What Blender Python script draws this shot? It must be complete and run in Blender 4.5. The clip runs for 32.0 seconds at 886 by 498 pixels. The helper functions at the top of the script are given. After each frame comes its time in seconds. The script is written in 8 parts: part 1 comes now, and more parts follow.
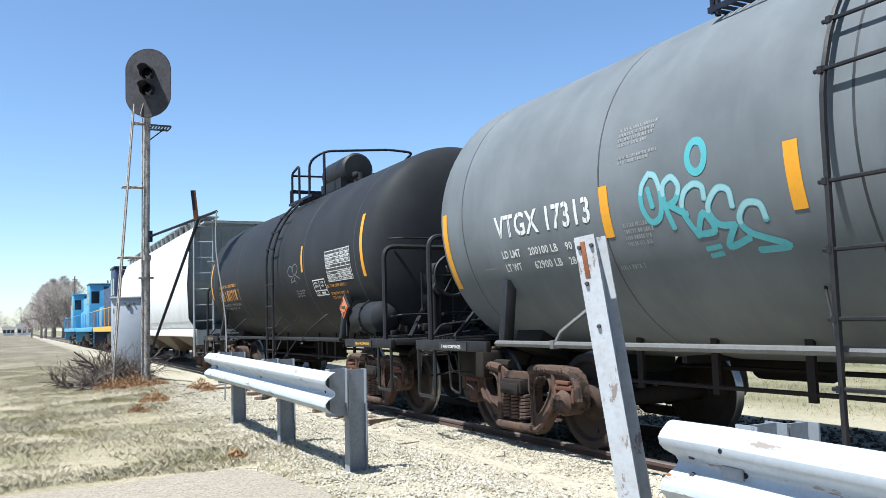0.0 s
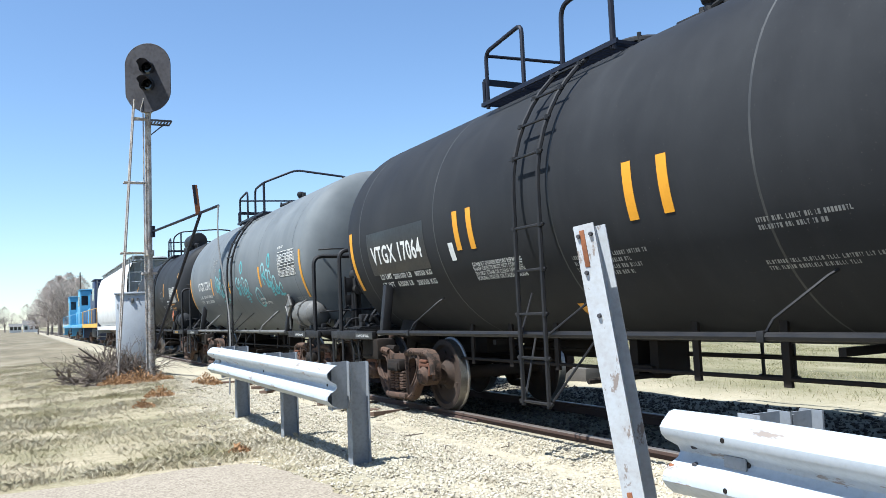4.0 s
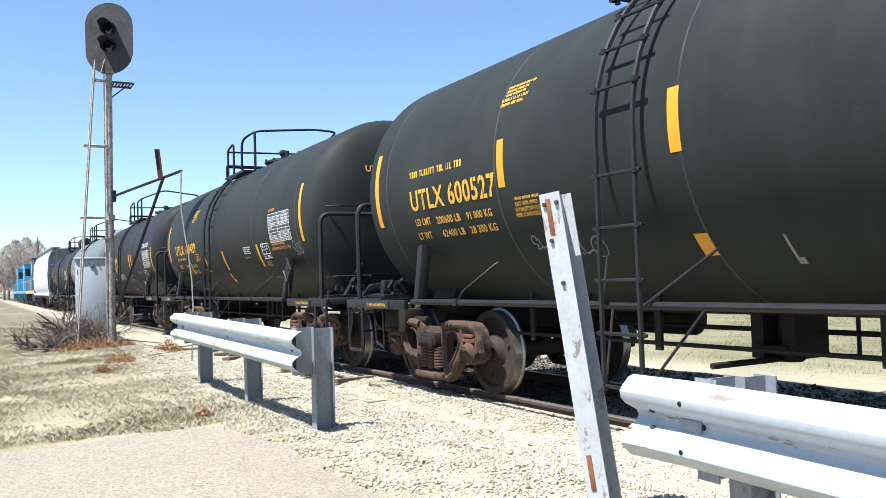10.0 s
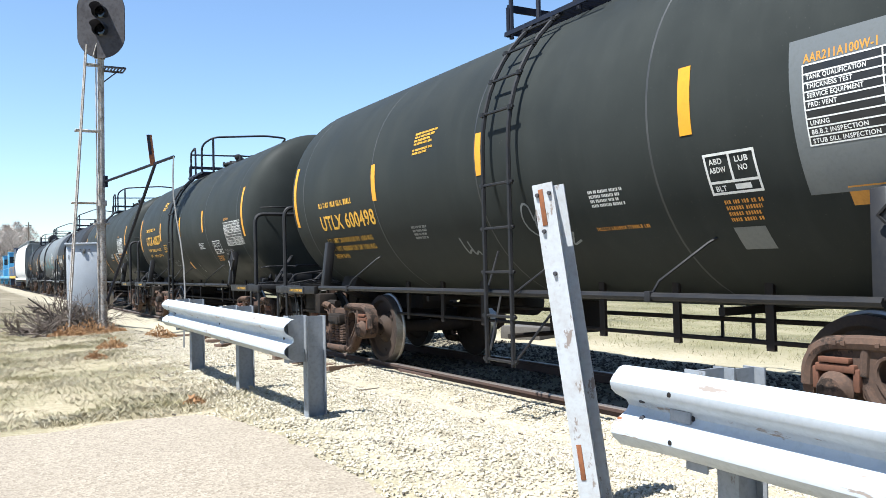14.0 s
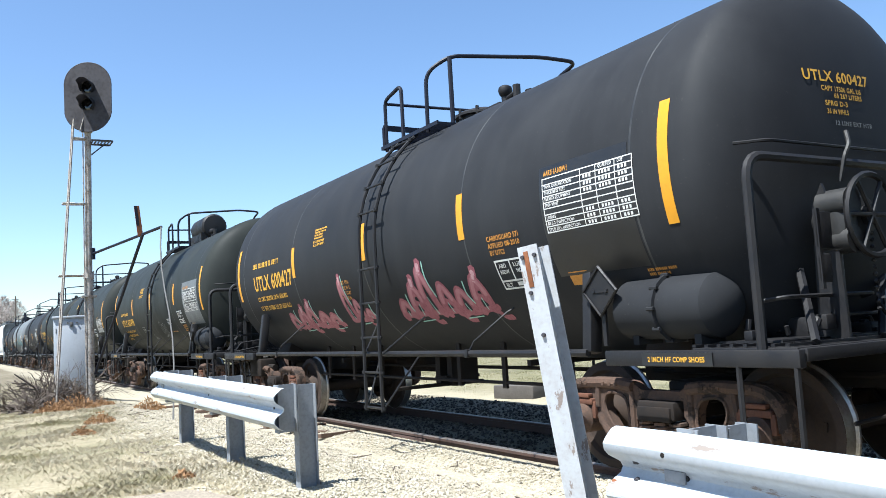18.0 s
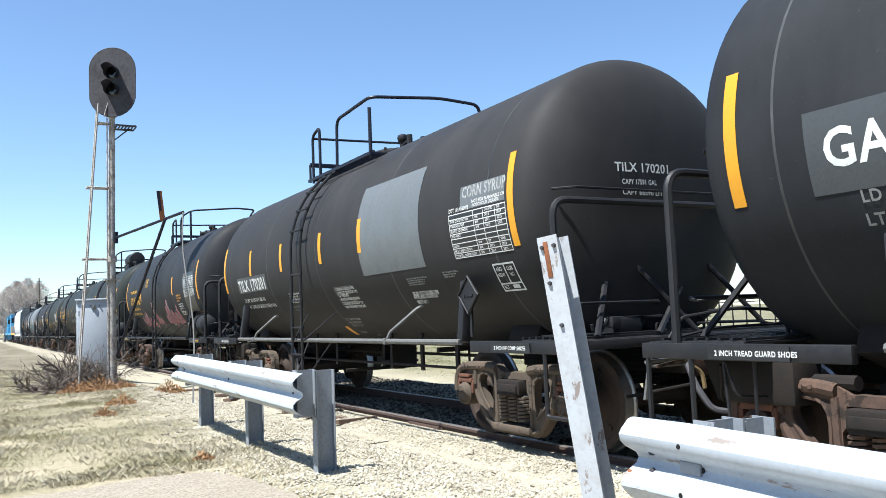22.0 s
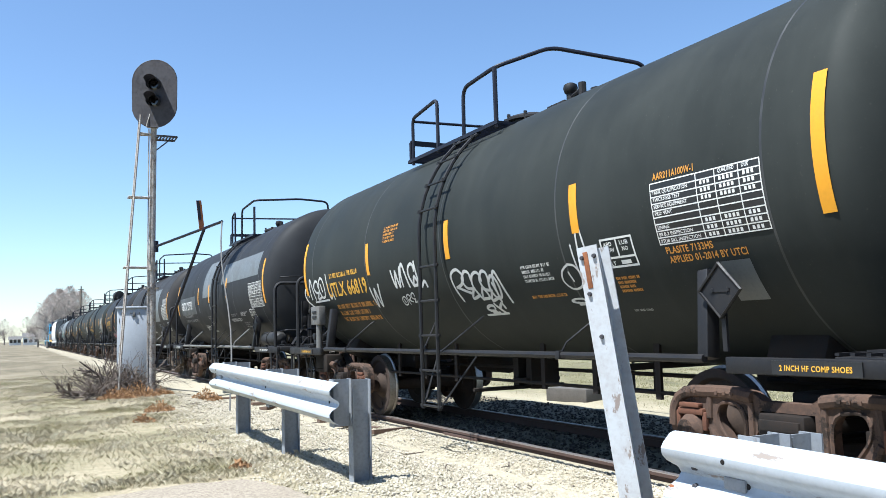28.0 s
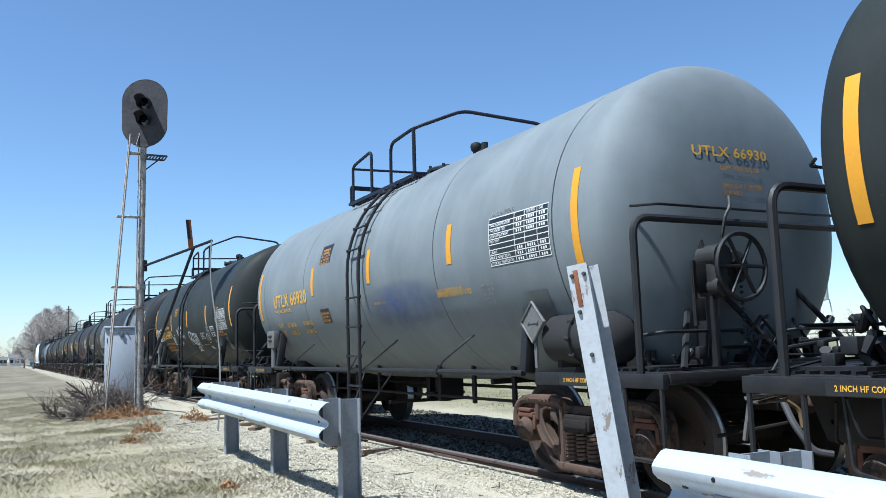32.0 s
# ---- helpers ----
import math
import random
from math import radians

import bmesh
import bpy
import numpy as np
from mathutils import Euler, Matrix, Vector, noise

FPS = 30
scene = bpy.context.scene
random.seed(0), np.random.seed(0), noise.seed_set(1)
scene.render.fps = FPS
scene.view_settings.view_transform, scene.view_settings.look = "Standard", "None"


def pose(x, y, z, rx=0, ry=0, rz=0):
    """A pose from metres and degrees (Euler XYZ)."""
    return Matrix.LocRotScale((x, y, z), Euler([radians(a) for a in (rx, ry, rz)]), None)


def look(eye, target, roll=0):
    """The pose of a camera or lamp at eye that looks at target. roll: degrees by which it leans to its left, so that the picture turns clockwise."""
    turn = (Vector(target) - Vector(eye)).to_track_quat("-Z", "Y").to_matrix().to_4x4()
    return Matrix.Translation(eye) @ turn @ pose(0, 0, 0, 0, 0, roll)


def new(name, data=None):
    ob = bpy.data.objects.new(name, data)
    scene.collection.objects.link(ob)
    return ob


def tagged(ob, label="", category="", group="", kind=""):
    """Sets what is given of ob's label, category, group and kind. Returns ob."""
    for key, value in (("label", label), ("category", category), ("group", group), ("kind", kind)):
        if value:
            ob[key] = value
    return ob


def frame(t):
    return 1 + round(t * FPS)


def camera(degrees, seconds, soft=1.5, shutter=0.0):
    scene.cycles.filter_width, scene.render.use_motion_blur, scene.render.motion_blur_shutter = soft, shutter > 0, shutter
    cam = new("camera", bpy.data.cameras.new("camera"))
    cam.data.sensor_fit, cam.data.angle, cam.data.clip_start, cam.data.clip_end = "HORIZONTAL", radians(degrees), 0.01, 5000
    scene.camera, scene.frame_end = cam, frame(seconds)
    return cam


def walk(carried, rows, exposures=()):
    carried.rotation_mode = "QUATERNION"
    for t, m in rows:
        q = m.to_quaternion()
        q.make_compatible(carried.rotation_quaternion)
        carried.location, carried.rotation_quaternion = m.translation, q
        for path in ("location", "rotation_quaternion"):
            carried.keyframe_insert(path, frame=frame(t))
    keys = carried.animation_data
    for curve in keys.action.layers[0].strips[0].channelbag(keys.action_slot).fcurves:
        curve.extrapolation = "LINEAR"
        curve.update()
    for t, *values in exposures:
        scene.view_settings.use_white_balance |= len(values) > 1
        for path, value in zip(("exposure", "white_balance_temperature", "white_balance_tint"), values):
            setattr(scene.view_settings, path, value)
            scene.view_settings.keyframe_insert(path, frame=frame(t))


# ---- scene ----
EXPO = 0.85
from mathutils import geometry

# All heights: 0 is the gravel beside the guardrail; the rail heads lie at RAIL.
RAIL = -0.137
TRACK_X = 5.72

# The train's way along the track, in metres from its place at the start: (seconds, metres).
RUN = [
    (0, -0.000), (0.5, 2.026), (1, 4.025), (1.5, 5.987), (2, 7.943), (2.5, 9.899),
    (3, 11.852), (3.5, 13.804), (5.5, 21.601), (6, 23.548), (6.5, 25.467), (7, 27.422),
    (7.5, 29.377), (8, 31.320), (8.5, 33.255), (9, 35.184), (9.5, 37.108), (10, 39.026),
    (10.5, 40.938), (11, 42.846), (11.5, 44.747), (12, 46.687), (12.5, 48.644), (13, 50.622),
    (13.5, 52.589), (14, 54.494), (14.5, 56.387), (16.5, 63.948), (17, 65.835), (17.5, 67.719),
    (18, 69.589), (18.5, 71.431), (19, 73.220), (19.5, 75.073), (20, 76.979), (20.5, 78.890),
    (21, 80.769), (21.5, 82.617), (22, 84.465), (22.5, 86.315), (23, 88.167), (23.5, 90.097),
    (24, 92.001), (24.5, 93.927), (25, 95.785), (25.5, 97.690), (27.5, 105.250), (28, 107.158),
    (28.5, 109.053), (29, 110.946), (29.5, 112.817), (30, 114.691), (30.5, 116.561), (31, 118.430),
    (31.5, 120.300), (32, 122.170),
]


def run_at(t):
    return float(np.interp(t, [r[0] for r in RUN], [r[1] for r in RUN]))


cam = camera(56.40, 32.0, 0.7)
PATH = [
    (0, pose(-0.020, 0.010, 1.152, 94.84, 1.74, -27.22)),
    (0.5, pose(0.002, -0.009, 1.157, 94.94, 2.49, -27.10)),
    (1, pose(0.014, -0.020, 1.150, 95.03, 2.22, -26.89)),
    (1.5, pose(0.000, -0.002, 1.145, 94.40, 2.60, -26.82)),
    (2, pose(0.006, 0.003, 1.142, 94.33, 2.21, -26.97)),
    (2.5, pose(0.010, 0.006, 1.146, 94.34, 2.15, -27.03)),
    (3, pose(0.012, 0.009, 1.145, 94.45, 1.64, -26.96)),
    (3.5, pose(0.019, 0.022, 1.151, 94.39, 2.17, -27.00)),
    (5.5, pose(0.029, 0.041, 1.155, 93.81, 2.82, -26.68)),
    (6, pose(0.023, 0.028, 1.149, 93.94, 2.62, -26.68)),
    (6.5, pose(0.009, 0.019, 1.150, 93.45, 2.37, -27.22)),
    (7, pose(-0.002, 0.012, 1.152, 92.40, 2.87, -28.02)),
    (7.5, pose(-0.010, 0.010, 1.151, 92.34, 2.48, -28.20)),
    (8, pose(-0.013, 0.004, 1.142, 93.11, 2.22, -28.24)),
    (8.5, pose(0.002, 0.016, 1.150, 92.69, 1.89, -28.95)),
    (9, pose(-0.000, 0.010, 1.129, 92.73, 1.44, -28.80)),
    (9.5, pose(-0.002, 0.008, 1.138, 92.27, 1.94, -29.18)),
    (10, pose(0.006, 0.016, 1.131, 92.11, 1.81, -29.33)),
    (10.5, pose(0.011, 0.016, 1.132, 91.78, 2.00, -29.61)),
    (11, pose(0.013, 0.020, 1.133, 91.66, 1.90, -29.62)),
    (11.5, pose(0.022, 0.027, 1.133, 91.36, 2.13, -29.58)),
    (12, pose(0.024, 0.016, 1.136, 91.15, 2.32, -29.26)),
    (12.5, pose(0.011, 0.014, 1.130, 91.28, 2.48, -30.14)),
    (13, pose(0.004, -0.001, 1.128, 91.13, 2.25, -30.64)),
    (13.5, pose(-0.002, 0.004, 1.129, 91.45, 1.88, -30.40)),
    (14, pose(0.001, 0.008, 1.139, 91.26, 1.36, -29.86)),
    (14.5, pose(0.004, 0.007, 1.139, 91.73, 1.35, -30.38)),
    (16.5, pose(0.003, 0.004, 1.157, 94.76, 2.40, -29.52)),
    (17, pose(-0.009, 0.011, 1.147, 95.60, 2.04, -29.02)),
    (17.5, pose(-0.007, 0.003, 1.151, 95.91, 1.85, -29.34)),
    (18, pose(0.007, -0.012, 1.162, 95.37, 3.32, -30.46)),
    (18.5, pose(-0.001, -0.028, 1.161, 95.26, 3.16, -30.56)),
    (19, pose(-0.016, -0.004, 1.157, 95.39, 2.49, -29.69)),
    (19.5, pose(0.009, 0.001, 1.148, 95.60, 2.48, -30.24)),
    (20, pose(0.008, -0.008, 1.152, 95.53, 2.20, -30.43)),
    (20.5, pose(0.007, -0.011, 1.157, 95.51, 2.24, -30.10)),
    (21, pose(0.005, -0.014, 1.158, 95.42, 2.41, -29.65)),
    (21.5, pose(0.001, -0.024, 1.166, 95.31, 2.23, -29.40)),
    (22, pose(-0.007, -0.029, 1.159, 94.68, 2.32, -29.22)),
    (22.5, pose(-0.017, -0.024, 1.157, 94.59, 2.30, -28.72)),
    (23, pose(-0.012, -0.017, 1.158, 94.36, 2.06, -28.90)),
    (23.5, pose(-0.002, -0.018, 1.158, 94.19, 2.19, -28.86)),
    (24, pose(0.001, -0.012, 1.157, 94.10, 2.14, -28.88)),
    (24.5, pose(-0.009, -0.017, 1.150, 94.23, 1.39, -28.80)),
    (25, pose(-0.009, -0.013, 1.159, 94.59, 1.43, -28.54)),
    (25.5, pose(-0.008, -0.010, 1.164, 95.14, 1.62, -28.31)),
    (27.5, pose(-0.016, -0.009, 1.164, 95.63, 2.02, -27.05)),
    (28, pose(-0.014, -0.005, 1.154, 95.53, 1.72, -26.84)),
    (28.5, pose(-0.014, -0.008, 1.151, 95.68, 1.82, -26.72)),
    (29, pose(-0.006, -0.011, 1.154, 95.57, 2.15, -27.28)),
    (29.5, pose(-0.010, -0.007, 1.151, 95.45, 2.14, -27.20)),
    (30, pose(-0.007, -0.006, 1.149, 95.37, 1.66, -26.92)),
    (30.5, pose(-0.009, -0.005, 1.156, 95.21, 1.81, -27.34)),
    (31, pose(-0.011, -0.005, 1.154, 95.37, 1.81, -27.44)),
    (31.5, pose(-0.011, -0.007, 1.159, 96.20, 2.03, -27.49)),
    (32, pose(-0.016, -0.005, 1.146, 96.88, 1.78, -27.53)),
]
# seconds, stops, kelvin, tint: the clip turns lighter and warmer in its middle
EXPOSURES = [(0, 1.20, 5760, 7), (1, 1.02, 5560, 6), (1.5, 1.04, 5560, 6), (3, 1.14, 5650, 7), (6, 1.40, 5950, 7), (10, 1.40, 5930, 8), (14, 1.43, 5950, 8), (17, 1.42, 5820, 7), (21, 1.38, 5880, 7), (25, 1.32, 5800, 7), (28, 1.32, 5780, 7), (30, 1.16, 5680, 6), (32, 0.99, 5400, 5)]
walk(cam, PATH, EXPOSURES)

# ---- sky and sun ----
world = bpy.data.worlds.new("sky")
scene.world = world
world.use_nodes = True
nt = world.node_tree
nt.nodes.clear()
SUN_WAY = Vector((-0.46, -0.06, 0.90)).normalized()
sky = nt.nodes.new("ShaderNodeTexSky")
sky.sky_type = "NISHITA"
sky.sun_disc = False
sky.sun_elevation = math.asin(SUN_WAY.z)
sky.sun_rotation = math.atan2(SUN_WAY.x, SUN_WAY.y)
sky.altitude = 250
sky.air_density = 1.0
sky.dust_density = 0.35
sky.ozone_density = 2.2
bg = nt.nodes.new("ShaderNodeBackground")
bg.inputs["Strength"].default_value = 0.076
wo = nt.nodes.new("ShaderNodeOutputWorld")
nt.links.new(sky.outputs[0], bg.inputs[0])
nt.links.new(bg.outputs[0], wo.inputs[0])
sun_data = bpy.data.lights.new("sun", "SUN")
sun_data.energy = 4.8
sun_data.angle = radians(0.53)
sun_data.color = (1.0, 0.95, 0.87)
sun = new("sun", sun_data)
sun.matrix_world = look(SUN_WAY * 60, (0, 0, 0))


# ---- materials ----
def mat(name, base, rough=0.6, metal=0.0, spec=0.5):
    m = bpy.data.materials.new(name)
    m.use_nodes = True
    b = m.node_tree.nodes["Principled BSDF"]
    b.inputs["Base Color"].default_value = (*base, 1)
    b.inputs["Roughness"].default_value = rough
    b.inputs["Metallic"].default_value = metal
    b.inputs["Specular IOR Level"].default_value = spec
    return m


def node(m, kind, **inputs):
    n = m.node_tree.nodes.new(kind)
    for key, value in inputs.items():
        n.inputs[key].default_value = value
    return n


def join(m, a, b):
    m.node_tree.links.new(a, b)


def coords(m, scale=(1, 1, 1), space="Object"):
    tc = node(m, "ShaderNodeTexCoord")
    mp = node(m, "ShaderNodeMapping", Scale=scale)
    join(m, tc.outputs[space], mp.inputs[0])
    return mp.outputs[0]


def noise_of(m, vec, scale, detail=4.0, rough=0.6):
    n = node(m, "ShaderNodeTexNoise", Scale=scale, Detail=detail, Roughness=rough)
    join(m, vec, n.inputs["Vector"])
    return n.outputs["Fac"]


def ramp(m, fac, stops):
    r = node(m, "ShaderNodeValToRGB")
    e = r.color_ramp.elements
    while len(e) < len(stops):
        e.new(0.5)
    for el, (p, c) in zip(e, stops):
        el.position = p
        el.color = (*c, 1) if len(c) == 3 else c
    join(m, fac, r.inputs[0])
    return r.outputs[0]


def mix(m, fac, a, b, how="MIX"):
    n = node(m, "ShaderNodeMix")
    n.data_type, n.blend_type = "RGBA", how
    for sock, v in ((n.inputs[0], fac), (n.inputs[6], a), (n.inputs[7], b)):
        if isinstance(v, (int, float)):
            sock.default_value = v
        elif isinstance(v, tuple):
            sock.default_value = (*v, 1)
        else:
            join(m, v, sock)
    return n.outputs[2]


def bump(m, fac, strength=0.3, distance=0.01):
    n = node(m, "ShaderNodeBump", Strength=strength, Distance=distance)
    join(m, fac, n.inputs["Height"])
    join(m, n.outputs[0], m.node_tree.nodes["Principled BSDF"].inputs["Normal"])


def colour(m, out, socket="Base Color"):
    join(m, out, m.node_tree.nodes["Principled BSDF"].inputs[socket])


def grey(v):
    return (v, v, v)


def worn(name, base, dirt, rough=0.55, amount=0.5, scale=3.0, metal=0.0, bumps=0.15, fine=40.0, spec=0.5):
    """Paint or steel with stains at two scales."""
    m = mat(name, base, rough, metal, spec)
    v = coords(m)
    big = ramp(m, noise_of(m, v, scale, 6, 0.65), [(0.42, grey(0)), (0.62, grey(1))])
    small = ramp(m, noise_of(m, v, fine, 3, 0.6), [(0.45, grey(0)), (0.7, grey(1))])
    f = mix(m, 0.5, big, small)
    f2 = mix(m, 1.0, f, grey(amount), "MULTIPLY")
    colour(m, mix(m, f2, base, dirt))
    r = ramp(m, f, [(0.0, grey(rough)), (1.0, grey(min(1, rough + 0.25)))])
    colour(m, r, "Roughness")
    if bumps:
        bump(m, noise_of(m, v, fine, 3), bumps, 0.004)
    return m


def tank_paint(name, base, fade, rough=0.42):
    """Old tank paint: chalky fading, rain streaks running down, road dust."""
    m = mat(name, base, rough, 0.0, 0.05)
    v = coords(m)
    streak = ramp(m, noise_of(m, coords(m, (1.2, 2.6, 0.35)), 1.4, 6, 0.6), [(0.48, grey(0)), (0.80, grey(1))])
    cloud = ramp(m, noise_of(m, v, 0.9, 5, 0.6), [(0.35, grey(0)), (0.7, grey(1))])
    speck = ramp(m, noise_of(m, v, 55, 2, 0.5), [(0.70, grey(0)), (0.78, grey(1))])
    c = mix(m, mix(m, 1.0, cloud, grey(0.75), "MULTIPLY"), base, fade)
    c = mix(m, mix(m, 1.0, streak, grey(0.22), "MULTIPLY"), c, tuple(x * 1.3 + 0.006 for x in fade))
    c = mix(m, mix(m, 1.0, speck, grey(0.22), "MULTIPLY"), c, (0.16, 0.15, 0.13))
    colour(m, c)
    colour(m, ramp(m, cloud, [(0, grey(rough)), (1, grey(rough + 0.16))]), "Roughness")
    bump(m, noise_of(m, coords(m, (1, 1, 1)), 1.6, 2), 0.05, 0.03)
    return m


BLACK = tank_paint("tank_black", (0.0205, 0.0212, 0.0232), (0.0320, 0.0335, 0.0362), 0.47)
GREEN = tank_paint("tank_green_black", (0.0213, 0.0239, 0.0228), (0.0333, 0.0368, 0.0345), 0.46)
DUSK = tank_paint("tank_dark_grey", (0.102, 0.112, 0.118), (0.160, 0.173, 0.180), 0.45)
SILVER = tank_paint("tank_faded_grey", (0.130, 0.145, 0.152), (0.195, 0.212, 0.219), 0.45)
BROWNBLACK = tank_paint("tank_brown_black", (0.0265, 0.0255, 0.0255), (0.0400, 0.0385, 0.0380), 0.46)
SEAM = worn("worn_weld_seam", (0.0131, 0.0139, 0.0148), (0.0615, 0.0623, 0.0607), 0.5, 0.8, 0.8, bumps=0.0, fine=3.0)
ORANGE = worn("orange_placard_paint", (0.5084, 0.1312, 0.0328), (0.3280, 0.0738, 0.0246), 0.5, 0.4, 9, bumps=0.0)
IRON = worn("black_iron", (0.0074, 0.0074, 0.0090), (0.0213, 0.0189, 0.0172), 0.5, 0.5, 4, spec=0.35)
OCHRE = worn("dull_yellow_paint", (0.1230, 0.0820, 0.0287), (0.0574, 0.0410, 0.0246), 0.6, 0.6, 9, bumps=0.1)
GREASEGREY = worn("greasy_grey_casting", (0.0115, 0.0115, 0.0115), (0.0246, 0.0230, 0.0213), 0.55, 0.7, 5, bumps=0.2)
NAVYIRON = worn("blue_black_rail", (0.0057, 0.0074, 0.0164), (0.0180, 0.0180, 0.0230), 0.42, 0.4, 4, spec=0.3)
GREYIRON = worn("grey_iron", (0.1066, 0.1066, 0.1025), (0.0574, 0.0451, 0.0328), 0.6, 0.5, 4)
RUST = worn("rusty_cast_steel", (0.062, 0.042, 0.033), (0.112, 0.067, 0.047), 0.9, 0.8, 5, bumps=0.5, spec=0.2)
PADRUST = worn("orange_adapter_rust", (0.120, 0.054, 0.034), (0.060, 0.034, 0.025), 0.9, 0.7, 9, bumps=0.4, spec=0.2)
WHEELRUST = worn("brown_wheel_steel", (0.0312, 0.0221, 0.0180), (0.0697, 0.0476, 0.0344), 0.8, 0.6, 6, bumps=0.3, spec=0.25)
DARKRUST = worn("dark_greasy_steel", (0.0098, 0.0082, 0.0074), (0.0312, 0.0213, 0.0164), 0.75, 0.6, 6, bumps=0.3, spec=0.25)
GREYTRUCK = worn("dusty_cast_steel", (0.0697, 0.0558, 0.0426), (0.1066, 0.0754, 0.0541), 0.9, 0.8, 5, bumps=0.5, spec=0.2)
TREAD = worn("polished_tread", (0.3444, 0.3280, 0.3116), (0.1640, 0.1148, 0.0820), 0.32, 0.5, 6, metal=0.9)
RAILRUST = worn("rail_rust", (0.050, 0.029, 0.022), (0.090, 0.048, 0.033), 0.85, 0.6, 8, bumps=0.3)
RAILTOP = worn("rail_running_face", (0.22, 0.19, 0.17), (0.11, 0.08, 0.065), 0.42, 0.6, 5, metal=0.7)
SCRAPWOOD = worn("old_split_wood", (0.0820, 0.0508, 0.0344), (0.1394, 0.0943, 0.0656), 0.9, 0.7, 6, bumps=0.5)
TIEWOOD = worn("creosoted_tie", (0.0451, 0.0344, 0.0271), (0.1230, 0.0984, 0.0738), 0.9, 0.7, 6, bumps=0.5)
YELLOW = worn("reflective_yellow", (0.5904, 0.2624, 0.0066), (0.3690, 0.1804, 0.0164), 0.4, 0.3, 7, bumps=0.05)
LETTER_Y = worn("yellow_lettering", (0.6068, 0.3280, 0.0246), (0.2296, 0.1394, 0.0246), 0.55, 0.35, 9, bumps=0.0)
LETTER_W = worn("white_lettering", (0.5904, 0.5904, 0.5658), (0.2460, 0.2460, 0.2378), 0.55, 0.35, 9, bumps=0.0)
LETTER_F = worn("faded_lettering", (0.2132, 0.2132, 0.2050), (0.0820, 0.0820, 0.0820), 0.6, 0.5, 9, bumps=0.0)
LETTER_F2 = worn("worn_white_lettering", (0.3444, 0.3444, 0.3280), (0.1148, 0.1148, 0.1148), 0.6, 0.8, 7, bumps=0.0)
LETTER_O = worn("orange_lettering", (0.5084, 0.2214, 0.0246), (0.1640, 0.0820, 0.0246), 0.55, 0.4, 9, bumps=0.0)
PATCHGREY = worn("grey_paint_patch", (0.105, 0.114, 0.117), (0.078, 0.084, 0.084), 0.45, 0.5, 2, bumps=0.03)
PATCHDIM = worn("dull_grey_paint_patch", (0.045, 0.050, 0.053), (0.030, 0.033, 0.034), 0.5, 0.5, 2, bumps=0.03)
ROSE = worn("light_rose_spray_paint", (0.36, 0.15, 0.17), (0.28, 0.10, 0.12), 0.55, 0.6, 5, bumps=0.0)
PATCHBLACK = worn("black_paint_patch", (0.0107, 0.0107, 0.0115), (0.0246, 0.0246, 0.0246), 0.35, 0.5, 2, bumps=0.03)
TEAL = worn("teal_spray_paint", (0.075, 0.30, 0.32), (0.055, 0.22, 0.24), 0.5, 0.5, 6, bumps=0.0)
PALETEAL = worn("pale_teal_spray_mist", (0.24, 0.39, 0.41), (0.15, 0.32, 0.34), 0.5, 0.6, 6, bumps=0.0)
PINK = worn("pink_spray_paint", (0.2788, 0.0820, 0.1066), (0.1558, 0.0410, 0.0574), 0.55, 0.7, 5, bumps=0.0)
PALEPINK = worn("pale_pink_spray_paint", (0.5084, 0.3116, 0.3280), (0.3444, 0.1640, 0.1804), 0.55, 0.6, 5, bumps=0.0)
MINT = worn("mint_spray_paint", (0.2706, 0.4920, 0.4264), (0.1640, 0.3280, 0.2870), 0.55, 0.5, 5, bumps=0.0)
CHALK = worn("white_paint_marker", (0.5084, 0.5084, 0.4920), (0.2870, 0.2870, 0.2870), 0.6, 0.5, 9, bumps=0.0)
FAINT = worn("faint_paint_marker", (0.1640, 0.1722, 0.1722), (0.0656, 0.0656, 0.0656), 0.6, 0.6, 9, bumps=0.0)
SMEAR = worn("blue_wiped_paint", (0.0738, 0.1066, 0.2460), (0.0820, 0.1066, 0.1640), 0.5, 0.8, 4, bumps=0.0)


def wiped(m):
    """Paint rubbed thin: it fades out towards its edges and in blotches."""
    tc = node(m, "ShaderNodeTexCoord")
    mp = node(m, "ShaderNodeMapping", Location=(-1, -1, -1), Scale=(2, 2, 2))
    join(m, tc.outputs["Generated"], mp.inputs[0])
    sep = node(m, "ShaderNodeSeparateXYZ")
    join(m, mp.outputs[0], sep.inputs[0])
    both = node(m, "ShaderNodeCombineXYZ")
    join(m, sep.outputs["Y"], both.inputs[0])
    join(m, sep.outputs["Z"], both.inputs[1])
    far = node(m, "ShaderNodeVectorMath")
    far.operation = "LENGTH"
    join(m, both.outputs[0], far.inputs[0])
    edge = ramp(m, far.outputs["Value"], [(0.25, grey(0.85)), (0.95, grey(0))])
    blot = ramp(m, noise_of(m, coords(m), 2.5, 5, 0.6), [(0.3, grey(0.25)), (0.65, grey(1))])
    colour(m, mix(m, 1.0, edge, blot, "MULTIPLY"), "Alpha")


wiped(SMEAR)
GALV = worn("weathered_white_galvanised", (0.395, 0.430, 0.468), (0.270, 0.298, 0.325), 0.42, 0.5, 3, metal=0.15, bumps=0.05)


